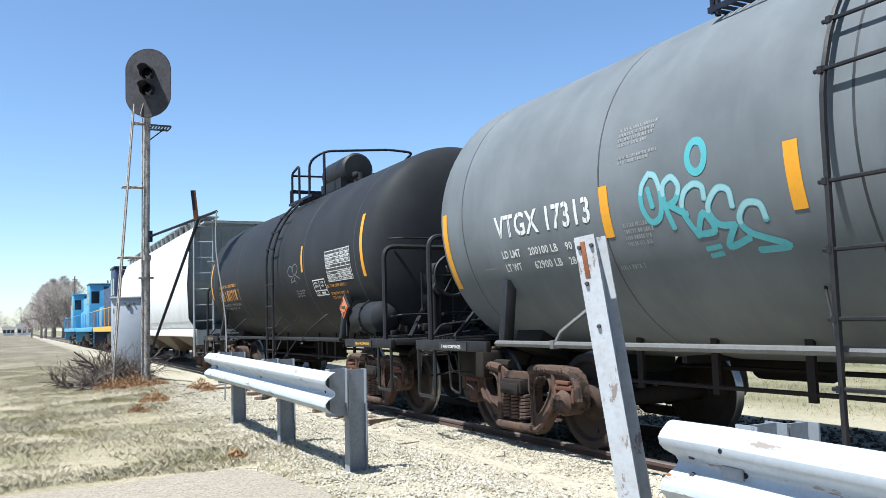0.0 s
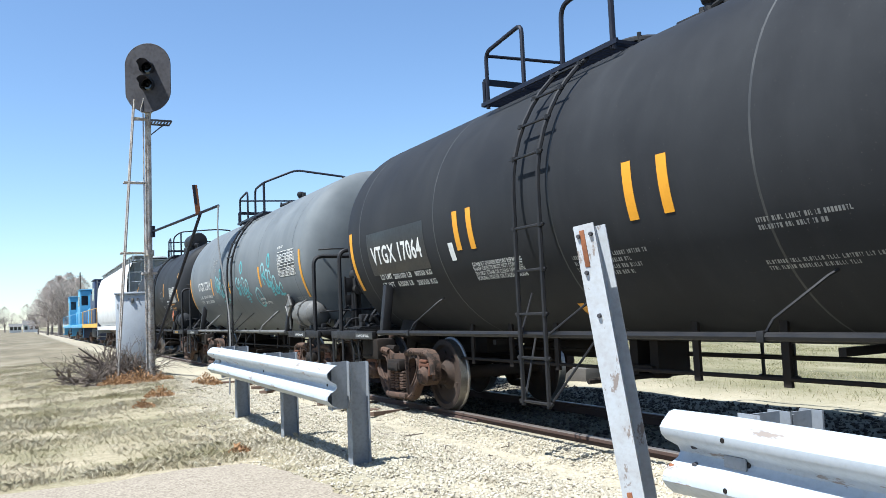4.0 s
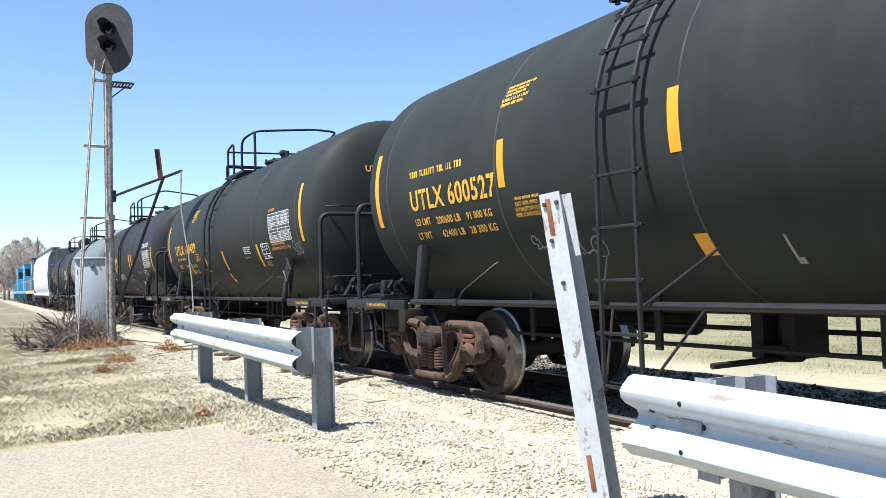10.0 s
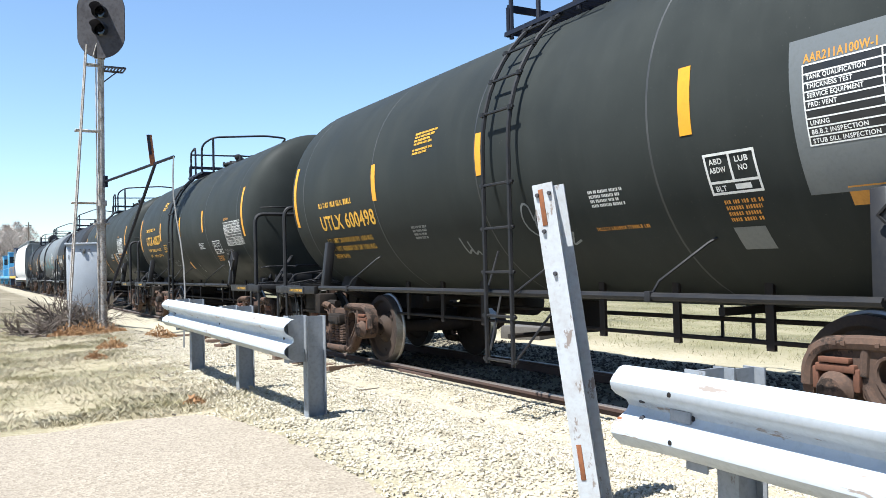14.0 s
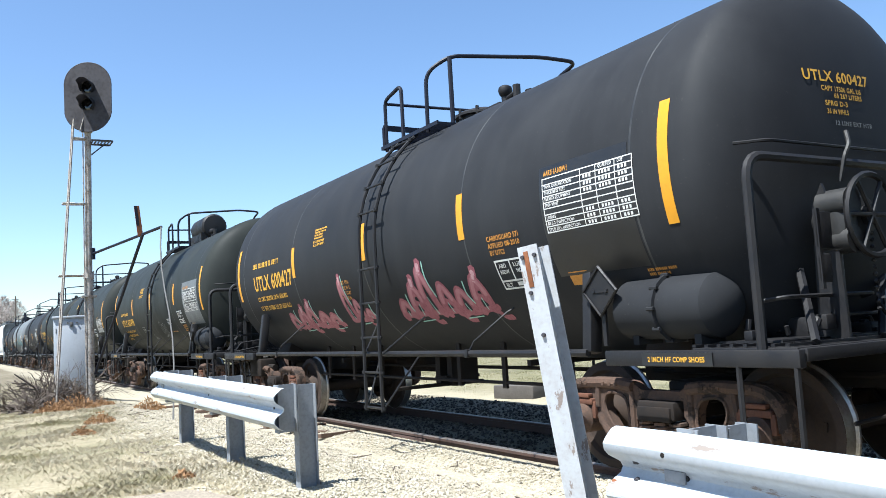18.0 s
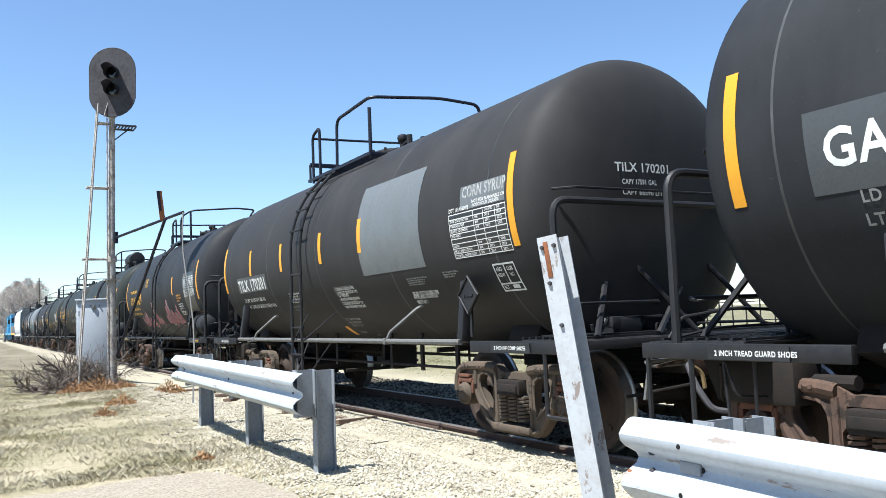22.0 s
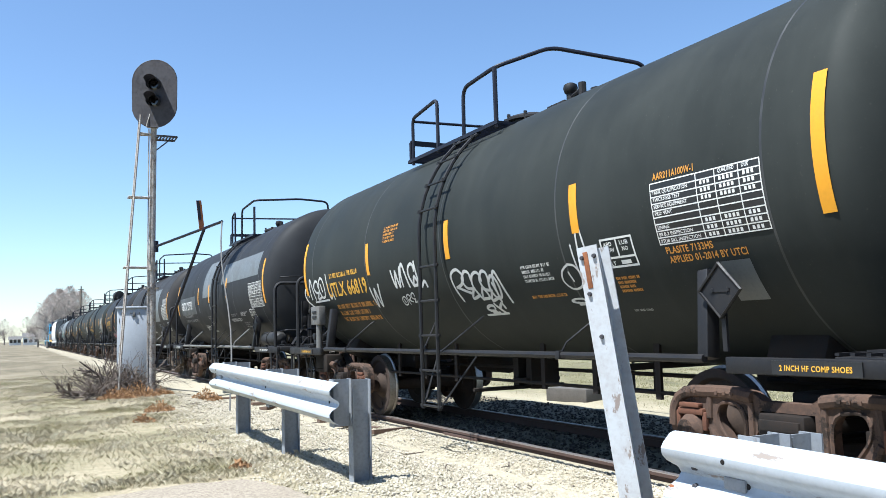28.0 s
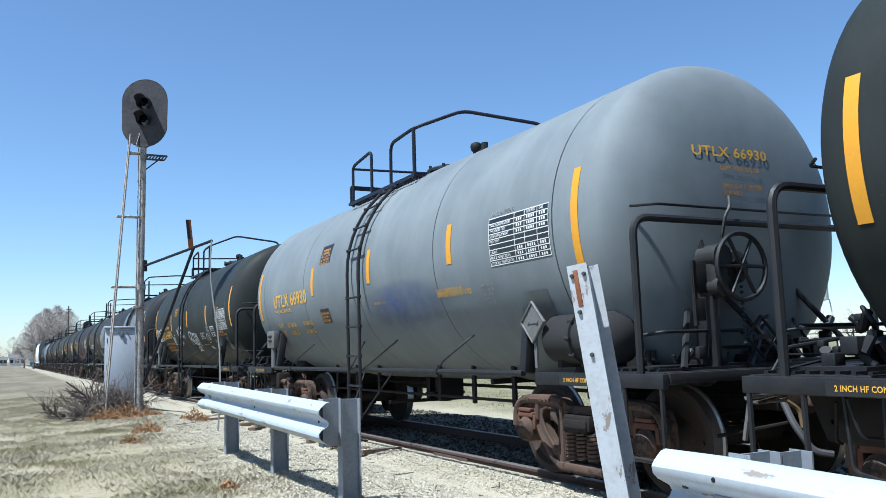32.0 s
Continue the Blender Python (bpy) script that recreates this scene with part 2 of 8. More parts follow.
def scuffed(m, scale, low, chip, stretch):
    """Chips and scrapes through the coating."""
    b = m.node_tree.nodes["Principled BSDF"]
    under = b.inputs["Base Color"].links[0].from_socket
    mark = ramp(m, noise_of(m, coords(m, stretch), scale, 6, 0.7), [(low, grey(0)), (low + 0.04, grey(0.85))])
    colour(m, mix(m, mark, under, chip))


scuffed(GALV, 9.0, 0.60, (0.1968, 0.1476, 0.1066), (1.0, 0.30, 1.8))
POSTGALV = worn("grey_galvanised_post", (0.2296, 0.2460, 0.2665), (0.1640, 0.1722, 0.1845), 0.5, 0.6, 5, metal=0.2, bumps=0.08)
WHITEPOST = worn("chipped_white_post_paint", (0.3772, 0.3936, 0.4100), (0.2460, 0.2255, 0.2050), 0.5, 0.55, 9, bumps=0.2)
scuffed(RUST, 4.0, 0.55, (0.0213, 0.0172, 0.0148), (1.0, 1.0, 1.0))
scuffed(GREYTRUCK, 4.0, 0.57, (0.0246, 0.0213, 0.0180), (1.0, 1.0, 1.0))
scuffed(WHITEPOST, 14.0, 0.585, (0.1640, 0.1230, 0.0984), (1.0, 1.0, 0.5))
scuffed(POSTGALV, 9.0, 0.62, (0.1148, 0.0984, 0.0902), (1.0, 1.0, 0.5))
RUSTSPOT = worn("orange_rust", (0.1968, 0.0697, 0.0246), (0.0984, 0.0410, 0.0246), 0.9, 0.6, 20, bumps=0.4)
SIGNALBLACK = worn("sooty_signal_black", (0.028, 0.027, 0.032), (0.06, 0.055, 0.06), 0.6, 0.6, 4)
PLATEGREY = worn("weathered_signal_plate", (0.040, 0.037, 0.042), (0.024, 0.022, 0.025), 0.7, 0.7, 3, bumps=0.1, fine=12.0)
LENS = mat("dark_lens", (0.0082, 0.0082, 0.0098), 0.08, 0, 0.7)
MAST = worn("flaking_silver_mast", (0.40, 0.375, 0.34), (0.11, 0.065, 0.040), 0.7, 0.95, 5, bumps=0.4)
CONCRETE = worn("weathered_concrete", (0.0902, 0.0820, 0.0738), (0.0492, 0.0451, 0.0410), 0.9, 0.6, 6, bumps=0.3)
CABINET = worn("grey_cabinet_paint", (0.36, 0.385, 0.42), (0.27, 0.285, 0.30), 0.5, 0.5, 3, bumps=0.06)
HOPPERWHITE = worn("dusty_white_hopper", (0.6396, 0.6396, 0.6232), (0.4510, 0.4346, 0.3936), 0.5, 0.6, 1.5, bumps=0.03)
HOPPERGREY = worn("hopper_grey_metal", (0.2460, 0.2706, 0.2788), (0.1394, 0.1394, 0.1312), 0.55, 0.5, 3, bumps=0.05)
HOPPERDUST = worn("hopper_brown_dust", (0.1312, 0.0984, 0.0697), (0.0574, 0.0451, 0.0369), 0.8, 0.6, 3, bumps=0.1)
LOCOBLUE = worn("locomotive_blue", (0.0820, 0.2870, 0.4592), (0.0574, 0.1968, 0.3444), 0.4, 0.5, 2, bumps=0.02)
LOCONAVY = worn("locomotive_navy", (0.0115, 0.0246, 0.0697), (0.0246, 0.0369, 0.0656), 0.4, 0.5, 2, bumps=0.02)
LOCOYEL = worn("locomotive_yellow", (0.6150, 0.3444, 0.0328), (0.3690, 0.2050, 0.0410), 0.5, 0.4, 4, bumps=0.02)
GLASS = mat("window_glass", (0.0164, 0.0205, 0.0246), 0.06, 0, 0.6)
BARK = worn("grey_bark", (0.2214, 0.1927, 0.1681), (0.1394, 0.1189, 0.1025), 0.9, 0.7, 6, bumps=0.5)
TWIG = worn("bare_twigs", (0.3772, 0.3280, 0.2911), (0.2788, 0.2378, 0.2132), 0.9, 0.7, 2, bumps=0.0)
BRUSH = worn("dead_brush", (0.1066, 0.0836, 0.0672), (0.0533, 0.0410, 0.0344), 0.9, 0.7, 6, bumps=0.2)
DEADLEAF = worn("dead_orange_leaves", (0.2952, 0.1640, 0.0738), (0.1968, 0.1066, 0.0492), 0.85, 0.7, 8, bumps=0.0)
POLEWOOD = worn("weathered_pole_wood", (0.1230, 0.0984, 0.0779), (0.0738, 0.0574, 0.0451), 0.9, 0.6, 3, bumps=0.3)
HOUSEWHITE = worn("far_white_siding", (0.5904, 0.5904, 0.5740), (0.4100, 0.4100, 0.3936), 0.7, 0.4, 0.5, bumps=0.0)
ROOFGREY = worn("far_grey_roof", (0.1148, 0.1107, 0.1066), (0.0738, 0.0697, 0.0656), 0.85, 0.5, 0.6, bumps=0.0)


def ground_material():
    """Crushed limestone by the track, dry grass with green patches on the verge, by place."""
    m = mat("verge_ground", (0.3280, 0.2952, 0.2296), 0.95, 0, 0.2)
    v = coords(m)
    geo = node(m, "ShaderNodeNewGeometry")
    sep = node(m, "ShaderNodeSeparateXYZ")
    join(m, geo.outputs["Position"], sep.inputs[0])
    wob = noise_of(m, v, 0.9, 4, 0.6)
    # the gravel's edge: x over 1.75 beside the guardrail, nearer the track further on
    edge = node(m, "ShaderNodeMapRange")
    for key, val in (("From Min", 6.0), ("From Max", 24.0), ("To Min", 1.95), ("To Max", 3.1)):
        edge.inputs[key].default_value = val
    join(m, sep.outputs["Y"], edge.inputs["Value"])
    d = node(m, "ShaderNodeMath")
    d.operation = "SUBTRACT"
    join(m, sep.outputs["X"], d.inputs[0])
    join(m, edge.outputs[0], d.inputs[1])
    d2 = node(m, "ShaderNodeMath")
    d2.operation = "MULTIPLY_ADD"
    d2.inputs[1].default_value = 1.6
    join(m, wob, d2.inputs[0])
    join(m, d.outputs[0], d2.inputs[2])
    isgravel = node(m, "ShaderNodeMapRange")
    for key, val in (("From Min", 0.55), ("From Max", 1.15), ("To Min", 0.0), ("To Max", 1.0)):
        isgravel.inputs[key].default_value = val
    join(m, d2.outputs[0], isgravel.inputs["Value"])
    far = node(m, "ShaderNodeMapRange")
    for key, val in (("From Min", 8.2), ("From Max", 10.0), ("To Min", 0.55), ("To Max", 0.10)):
        far.inputs[key].default_value = val
    join(m, sep.outputs["X"], far.inputs["Value"])
    gm = node(m, "ShaderNodeMath")
    gm.operation = "MULTIPLY"
    join(m, isgravel.outputs[0], gm.inputs[0])
    join(m, far.outputs[0], gm.inputs[1])
    vor = node(m, "ShaderNodeTexVoronoi", Scale=34.0)
    join(m, v, vor.inputs["Vector"])
    stone = ramp(m, vor.outputs["Color"], [(0.0, (0.330, 0.290, 0.215)), (0.35, (0.420, 0.378, 0.290)), (0.8, (0.470, 0.430, 0.340)), (1.0, (0.370, 0.325, 0.242))])
    gap = ramp(m, vor.outputs["Distance"], [(0.40, grey(1)), (0.90, grey(0.80))])
    gravel = mix(m, 1.0, stone, gap, "MULTIPLY")
    gravel = mix(m, ramp(m, noise_of(m, v, 1.3, 5), [(0.5, grey(0)), (0.75, grey(0.45))]), gravel, (0.2362, 0.2034, 0.1574))
    straw = ramp(m, noise_of(m, coords(m, (1, 1, 1)), 16, 7, 0.78), [(0.34, (0.190, 0.160, 0.098)), (0.48, (0.285, 0.243, 0.162)), (0.62, (0.350, 0.306, 0.218))])
    green = ramp(m, noise_of(m, v, 0.55, 5, 0.65), [(0.42, grey(0)), (0.62, grey(0.70))])
    grass = mix(m, green, straw, (0.1443, 0.1345, 0.0689))
    soil = ramp(m, noise_of(m, v, 2.3, 6, 0.7), [(0.60, grey(0)), (0.75, grey(0.4))])
    grass = mix(m, soil, grass, (0.1771, 0.1378, 0.0984))
    away = node(m, "ShaderNodeMapRange")
    for key, val in (("From Min", 13.0), ("From Max", 40.0), ("To Min", 0.0), ("To Max", 0.85)):
        away.inputs[key].default_value = val
    join(m, sep.outputs["Y"], away.inputs["Value"])
    grass = mix(m, away.outputs[0], grass, ramp(m, noise_of(m, coords(m, (1.0, 0.3, 1)), 0.35, 8, 0.75), [(0.32, (0.0656, 0.0558, 0.0361)), (0.5, (0.1312, 0.1115, 0.0787)), (0.68, (0.2165, 0.1902, 0.1410))]))
    # greener past the track; the train's shadow is deepened in the ballast's colour
    past = node(m, "ShaderNodeMapRange")
    for key, val in (("From Min", 8.4), ("From Max", 11.0), ("To Min", 0.0), ("To Max", 0.85)):
        past.inputs[key].default_value = val
    join(m, sep.outputs["X"], past.inputs["Value"])
    grass = mix(m, past.outputs[0], grass, ramp(m, noise_of(m, coords(m, (1.0, 0.35, 1)), 0.8, 6, 0.7), [(0.35, (0.0590, 0.0590, 0.0262)), (0.5, (0.1246, 0.1181, 0.0558)), (0.65, (0.2034, 0.1804, 0.1115))]))
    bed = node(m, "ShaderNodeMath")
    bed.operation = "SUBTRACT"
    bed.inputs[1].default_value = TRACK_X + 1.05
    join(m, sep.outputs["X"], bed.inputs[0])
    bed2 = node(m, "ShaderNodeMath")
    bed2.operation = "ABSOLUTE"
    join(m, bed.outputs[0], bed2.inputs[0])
    # painted shade: reaches past the far rail to about the shadow's edge
    bed_shade = node(m, "ShaderNodeMapRange")
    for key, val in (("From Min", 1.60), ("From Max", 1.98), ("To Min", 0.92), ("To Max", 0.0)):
        bed_shade.inputs[key].default_value = val
    join(m, bed2.outputs[0], bed_shade.inputs["Value"])
    gravel = mix(m, bed_shade.outputs[0], gravel, (0.0361, 0.0312, 0.0262))
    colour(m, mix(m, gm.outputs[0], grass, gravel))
    bump(m, vor.outputs["Distance"], 0.55, 0.02)
    return m


GROUND = ground_material()


def apron_material():
    m = mat("pinkish_worn_asphalt", (0.3280, 0.2706, 0.2296), 0.9, 0, 0.25)
    v = coords(m)
    vor = node(m, "ShaderNodeTexVoronoi", Scale=75.0)
    join(m, v, vor.inputs["Vector"])
    agg = ramp(m, vor.outputs["Color"], [(0.0, (0.1476, 0.1214, 0.0910)), (0.5, (0.2517, 0.2140, 0.1648)), (1.0, (0.3231, 0.2821, 0.2222))])
    stain = ramp(m, noise_of(m, v, 1.6, 6, 0.65), [(0.45, grey(0)), (0.75, grey(0.5))])
    colour(m, mix(m, stain, agg, (0.1952, 0.1648, 0.1279)))
    bump(m, vor.outputs["Distance"], 0.4, 0.006)
    return m


APRON = apron_material()


def by_piece(name, stops, rough=0.9):
    """A material that varies from piece to piece of a joined mesh."""
    m = mat(name, stops[0][1], rough, 0, 0.25)
    geo = node(m, "ShaderNodeNewGeometry")
    c = ramp(m, geo.outputs["Random Per Island"], stops)
    n = ramp(m, noise_of(m, coords(m), 60, 3), [(0.3, grey(0.75)), (0.7, grey(1.05))])
    colour(m, mix(m, 1.0, c, n, "MULTIPLY"))
    return m


STONES = by_piece("limestone_chips", [(0.0, (0.300, 0.260, 0.190)), (0.3, (0.400, 0.360, 0.278)), (0.75, (0.475, 0.435, 0.345)), (0.93, (0.510, 0.470, 0.378)), (1.0, (0.095, 0.080, 0.066))])
# stone colours kept dark to deepen the shade under and behind the train
DARKSTONES = by_piece("shaded_ballast", [(0.0, (0.0271, 0.0230, 0.0197)), (0.5, (0.0574, 0.0492, 0.0402)), (0.9, (0.1009, 0.0877, 0.0705)), (1.0, (0.1886, 0.1681, 0.1345))])
STRAW = by_piece("dry_grass_blades", [(0.0, (0.270, 0.228, 0.150)), (0.35, (0.400, 0.346, 0.240)), (0.75, (0.490, 0.436, 0.325)), (1.0, (0.560, 0.512, 0.400))])


def green_tufts(m):
    """Lets some tufts of the straw stay green."""
    b = m.node_tree.nodes["Principled BSDF"]
    straw = b.inputs["Base Color"].links[0].from_socket
    patchy = ramp(m, noise_of(m, coords(m), 0.75, 5, 0.65), [(0.46, grey(0)), (0.62, grey(0.75))])
    colour(m, mix(m, patchy, straw, mix(m, 1.0, straw, (0.6396, 0.6560, 0.4428), "MULTIPLY")))


green_tufts(STRAW)
FARGRASS = by_piece("rough_grass_blades", [(0.0, (0.1148, 0.1230, 0.0492)), (0.4, (0.1968, 0.1927, 0.0861)), (0.75, (0.3280, 0.2952, 0.1804)), (1.0, (0.4510, 0.3936, 0.2706))])


# ---- mesh helpers ----
def part(name, bm, material, parent=None, label="", at=None):
    """One bmesh as one mesh object, under a thing or a part."""
    me = bm if isinstance(bm, bpy.types.Mesh) else mesh_of(name, bm, material)
    ob = new(name, me)
    if parent is not None:
        ob.parent = parent
    if at is not None:
        ob.matrix_basis = at
    if label:
        tagged(ob, label)
    return ob


def mesh_of(name, bm, material, smooth=True):
    me = bpy.data.meshes.new(name)
    bm.normal_update()
    bm.to_mesh(me)
    bm.free()
    for mm in material if isinstance(material, (list, tuple)) else [material]:
        me.materials.append(mm)
    if smooth:
        me.shade_smooth()
        me.set_sharp_from_angle(angle=radians(38))
    return me


def thing(name, label, category, group="", at=None):
    ob = new(name)
    ob.empty_display_size = 0.3
    if at is not None:
        ob.matrix_basis = at
    return tagged(ob, label, category, group)


def box(bm, x0, x1, y0, y1, z0, z1, turn=None, bevel=0.0):
    m = Matrix.Translation(((x0 + x1) / 2, (y0 + y1) / 2, (z0 + z1) / 2))
    if turn is not None:
        m = m @ turn
    r = bmesh.ops.create_cube(bm, size=1.0, matrix=m @ Matrix.Diagonal((abs(x1 - x0), abs(y1 - y0), abs(z1 - z0), 1)))
    if bevel:
        vs = r["verts"]
        es = list({e for v in vs for e in v.link_edges})
        bmesh.ops.bevel(bm, geom=es, offset=bevel, segments=2, affect="EDGES", profile=0.5)


def rod(bm, a, b, r, seg=8, r2=None):
    a, b = Vector(a), Vector(b)
    d = b - a
    m = Matrix.Translation((a + b) / 2) @ d.to_track_quat("Z", "Y").to_matrix().to_4x4()
    bmesh.ops.create_cone(bm, cap_ends=True, segments=seg, radius1=r, radius2=r if r2 is None else r2, depth=d.length, matrix=m)


def tube(bm, pts, r, seg=8, fillet=0.0):
    """A bent pipe through pts, its corners rounded by fillet."""
    p = [Vector(q) for q in pts]
    if fillet:
        out = [p[0]]
        for i in range(1, len(p) - 1):
            a, b, c = p[i - 1], p[i], p[i + 1]
            f = min(fillet, (a - b).length * 0.45, (c - b).length * 0.45)
            s, e = b + (a - b).normalized() * f, b + (c - b).normalized() * f
            for k in range(6):
                u = k / 5
                out.append(s * (1 - u) ** 2 + b * 2 * u * (1 - u) + e * u * u)
        p = out + [p[-1]]
    rings = []
    side = None
    for i, q in enumerate(p):
        d = (p[min(i + 1, len(p) - 1)] - p[max(i - 1, 0)]).normalized()
        if side is None:
            side = d.orthogonal().normalized()
        side = (side - d * side.dot(d)).normalized()
        up = d.cross(side)
        rings.append([bm.verts.new(q + (side * math.cos(2 * math.pi * k / seg) + up * math.sin(2 * math.pi * k / seg)) * r) for k in range(seg)])
    for a, b in zip(rings, rings[1:]):
        for k in range(seg):
            bm.faces.new((a[k], a[(k + 1) % seg], b[(k + 1) % seg], b[k]))
    bm.faces.new(rings[0][::-1])
    bm.faces.new(rings[-1])


def lathe(bm, profile, seg=32, axis="Y", centre=(0, 0, 0), closed=False):
    """Turns a profile of (along, radius) about an axis."""
    c = Vector(centre)
    rings = []
    for along, r in profile:
        ring = []
        for k in range(seg):
            a = 2 * math.pi * k / seg
            u, w = r * math.cos(a), r * math.sin(a)
            ring.append(bm.verts.new(c + Vector((u, along, w) if axis == "Y" else (along, u, w) if axis == "X" else (u, w, along))))
        rings.append(ring)
    pairs = list(zip(rings, rings[1:]))
    if closed:
        pairs.append((rings[-1], rings[0]))
    for a, b in pairs:
        for k in range(seg):
            bm.faces.new((a[k], a[(k + 1) % seg], b[(k + 1) % seg], b[k]))
    if not closed:
        bm.faces.new(rings[0][::-1])
        bm.faces.new(rings[-1])
    bmesh.ops.recalc_face_normals(bm, faces=bm.faces[:])


def plate(bm, loops, x0, x1, at=(0, 0)):
    """A flat plate in the y-z plane from an outline and holes, from x0 to x1."""
    flat = [(y + at[0], z + at[1]) for loop in loops for y, z in loop]
    tris = geometry.tessellate_polygon([[Vector((y, z, 0)) for y, z in loop] for loop in loops])
    a = [bm.verts.new((x0, y, z)) for y, z in flat]
    b = [bm.verts.new((x1, y, z)) for y, z in flat]
    made = []
    for t in tris:
        made.append(bm.faces.new([a[i] for i in t]))
        made.append(bm.faces.new([b[i] for i in reversed(t)]))
    i = 0
    for loop in loops:
        n = len(loop)
        for k in range(n):
            p, q = i + k, i + (k + 1) % n
            made.append(bm.faces.new((a[p], a[q], b[q], b[p])))
        i += n
    bmesh.ops.recalc_face_normals(bm, faces=made)


def put_mesh(name, me, parent, m=None, label=""):
    ob = new(name, me)
    ob.parent = parent
    if m is not None:
        ob.matrix_basis = m
    if label:
        tagged(ob, label)
    return ob


# ---- ground ----
def lumps(x, y, s=1.0):
    return noise.noise(Vector((x * s, y * s, 0.3)))


def smooth(a, b, v):
    u = min(1, max(0, (v - a) / (b - a)))
    return u * u * (3 - 2 * u)


def ground_at(x, y):
    """The ground's height: level by the guardrail, falling to the track, rising a little past it."""
    z = -0.27 * smooth(2.7, 4.25, x)
    z += 0.05 * smooth(4.1, 4.6, x) * (1 - smooth(5.0, 5.3, x))
    z += 0.06 * smooth(7.6, 11.0, x)
    z -= 0.10 * smooth(8, 19, y) * (1 - smooth(2.7, 4.25, x))
    near = smooth(60, 25, abs(y)) * smooth(45, 20, abs(x))
    if not 4.5 < x < 7.0:
        z += near * (0.035 * lumps(x, y, 0.8) + 0.02 * lumps(x, y, 2.7))
    return z


def ground_mesh():
    fine = lambda a, b, s: [a + s * i for i in range(int(round((b - a) / s)) + 1)]
    xs = [-4000, -1500, -600, -250, -110, -60, -36, -22, -14, -9] + fine(-6, 12, 0.25) + [13, 15, 18, 23, 30, 42, 60, 90, 150, 300, 700, 1600, 4000]
    ys = [-4000, -1500, -500, -200, -90, -45, -25, -14, -8] + fine(-4, 34, 0.25) + [36, 39, 43, 48, 55, 65, 80, 100, 130, 170, 230, 320, 500, 900, 2000, 4000]
    nx = len(xs)
    verts = [(x, y, ground_at(x, y)) for y in ys for x in xs]
    faces = [(j * nx + i, j * nx + i + 1, (j + 1) * nx + i + 1, (j + 1) * nx + i) for j in range(len(ys) - 1) for i in range(nx - 1)]
    me = bpy.data.meshes.new("ground")
    me.from_pydata(verts, [], faces)
    me.materials.append(GROUND)
    me.shade_smooth()
    return me


ground = tagged(new("ground", ground_mesh()), "crushed limestone gravel beside the track and dry patchy grass verge", "ground", kind="structure")


def apron_mesh():
    """The worn edge of the paved road on which the viewer stands."""
    bm = bmesh.new()
    rim = []
    n = 90
    base = [(-9.0, 6.9), (-3.0, 6.75), (-0.6, 6.55), (0.5, 6.45), (1.15, 6.6), (1.55, 6.5), (1.75, 6.0), (1.78, 5.2), (1.75, 4.2), (1.72, 2.8), (1.7, 1.0), (1.7, -3.0), (1.7, -9.0)]
    for i in range(n):
        u = i / (n - 1) * (len(base) - 1)
        k = min(int(u), len(base) - 2)
        f = u - k
        x = base[k][0] * (1 - f) + base[k + 1][0] * f
        y = base[k][1] * (1 - f) + base[k + 1][1] * f
        x += 0.07 * lumps(x * 3, y * 3, 1.0) + 0.03 * lumps(x * 9, y * 9)
        y += 0.07 * lumps(x * 3 + 9, y * 3, 1.0) + 0.03 * lumps(x * 9 + 5, y * 9)
        rim.append((x, y))
    loop = rim + [(-9.0, -9.0)]
    tris = geometry.tessellate_polygon([[Vector((x, y, 0)) for x, y in loop]])
    top = [bm.verts.new((x, y, 0.045)) for x, y in loop]
    low = [bm.verts.new((x, y, -0.12)) for x, y in loop]
    for t in tris:
        bm.faces.new([top[i] for i in t])
    for i in range(len(loop)):
        j = (i + 1) % len(loop)
        bm.faces.new((top[i], low[i], low[j], top[j]))
    bmesh.ops.recalc_face_normals(bm, faces=bm.faces[:])
    return mesh_of("road", bm, APRON)


road = tagged(new("road", apron_mesh()), "worn pinkish asphalt road edge with crumbled border", "road", kind="structure")


# ---- track ----
def rail_profile():
    h = 0.17
    half = [(0.075, -h), (0.075, -h + 0.012), (0.012, -h + 0.035), (0.010, -0.045), (0.036, -0.036), (0.036, -0.008), (0.028, 0.0)]
    return half + [(-x, z) for x, z in reversed(half)]


def rail_mesh(y0, y1):
    bm = bmesh.new()
    prof = rail_profile()
    a = [bm.verts.new((x, y0, z)) for x, z in prof]
    b = [bm.verts.new((x, y1, z)) for x, z in prof]
    n = len(prof)
    for i in range(n):
        f = bm.faces.new((a[i], a[(i + 1) % n], b[(i + 1) % n], b[i]))
        f.material_index = 1 if i in (5, 6, 7) else 0
    bm.faces.new(a[::-1])
    bm.faces.new(b)
    bmesh.ops.recalc_face_normals(bm, faces=bm.faces[:])
    return mesh_of("rail", bm, [RAILRUST, RAILTOP], smooth=False)


track = tagged(new("track"), "rusty jointed railway track on limestone ballast", "railway track", kind="structure")
track.matrix_basis = pose(TRACK_X, 0, RAIL)
rail_long = rail_mesh(-160, 900)
for side in (-0.7525, 0.7525):
    put_mesh("rail", rail_long, track, pose(side, 0, 0))
tie_bm = bmesh.new()
box(tie_bm, -1.3, 1.3, -0.115, 0.115, -0.36, -0.178, bevel=0.012)
tie_mesh = mesh_of("tie", tie_bm, TIEWOOD)
for i in range(170):
    yy = -14 + i * 0.52
    put_mesh("tie", tie_mesh, track, pose(random.uniform(-0.06, 0.06), yy + random.uniform(-0.03, 0.03), random.uniform(-0.012, 0.0), 0, 0, random.uniform(-1.2, 1.2)))
plate_bm = bmesh.new()
box(plate_bm, -0.18, 0.18, -0.09, 0.09, -0.177, -0.163)
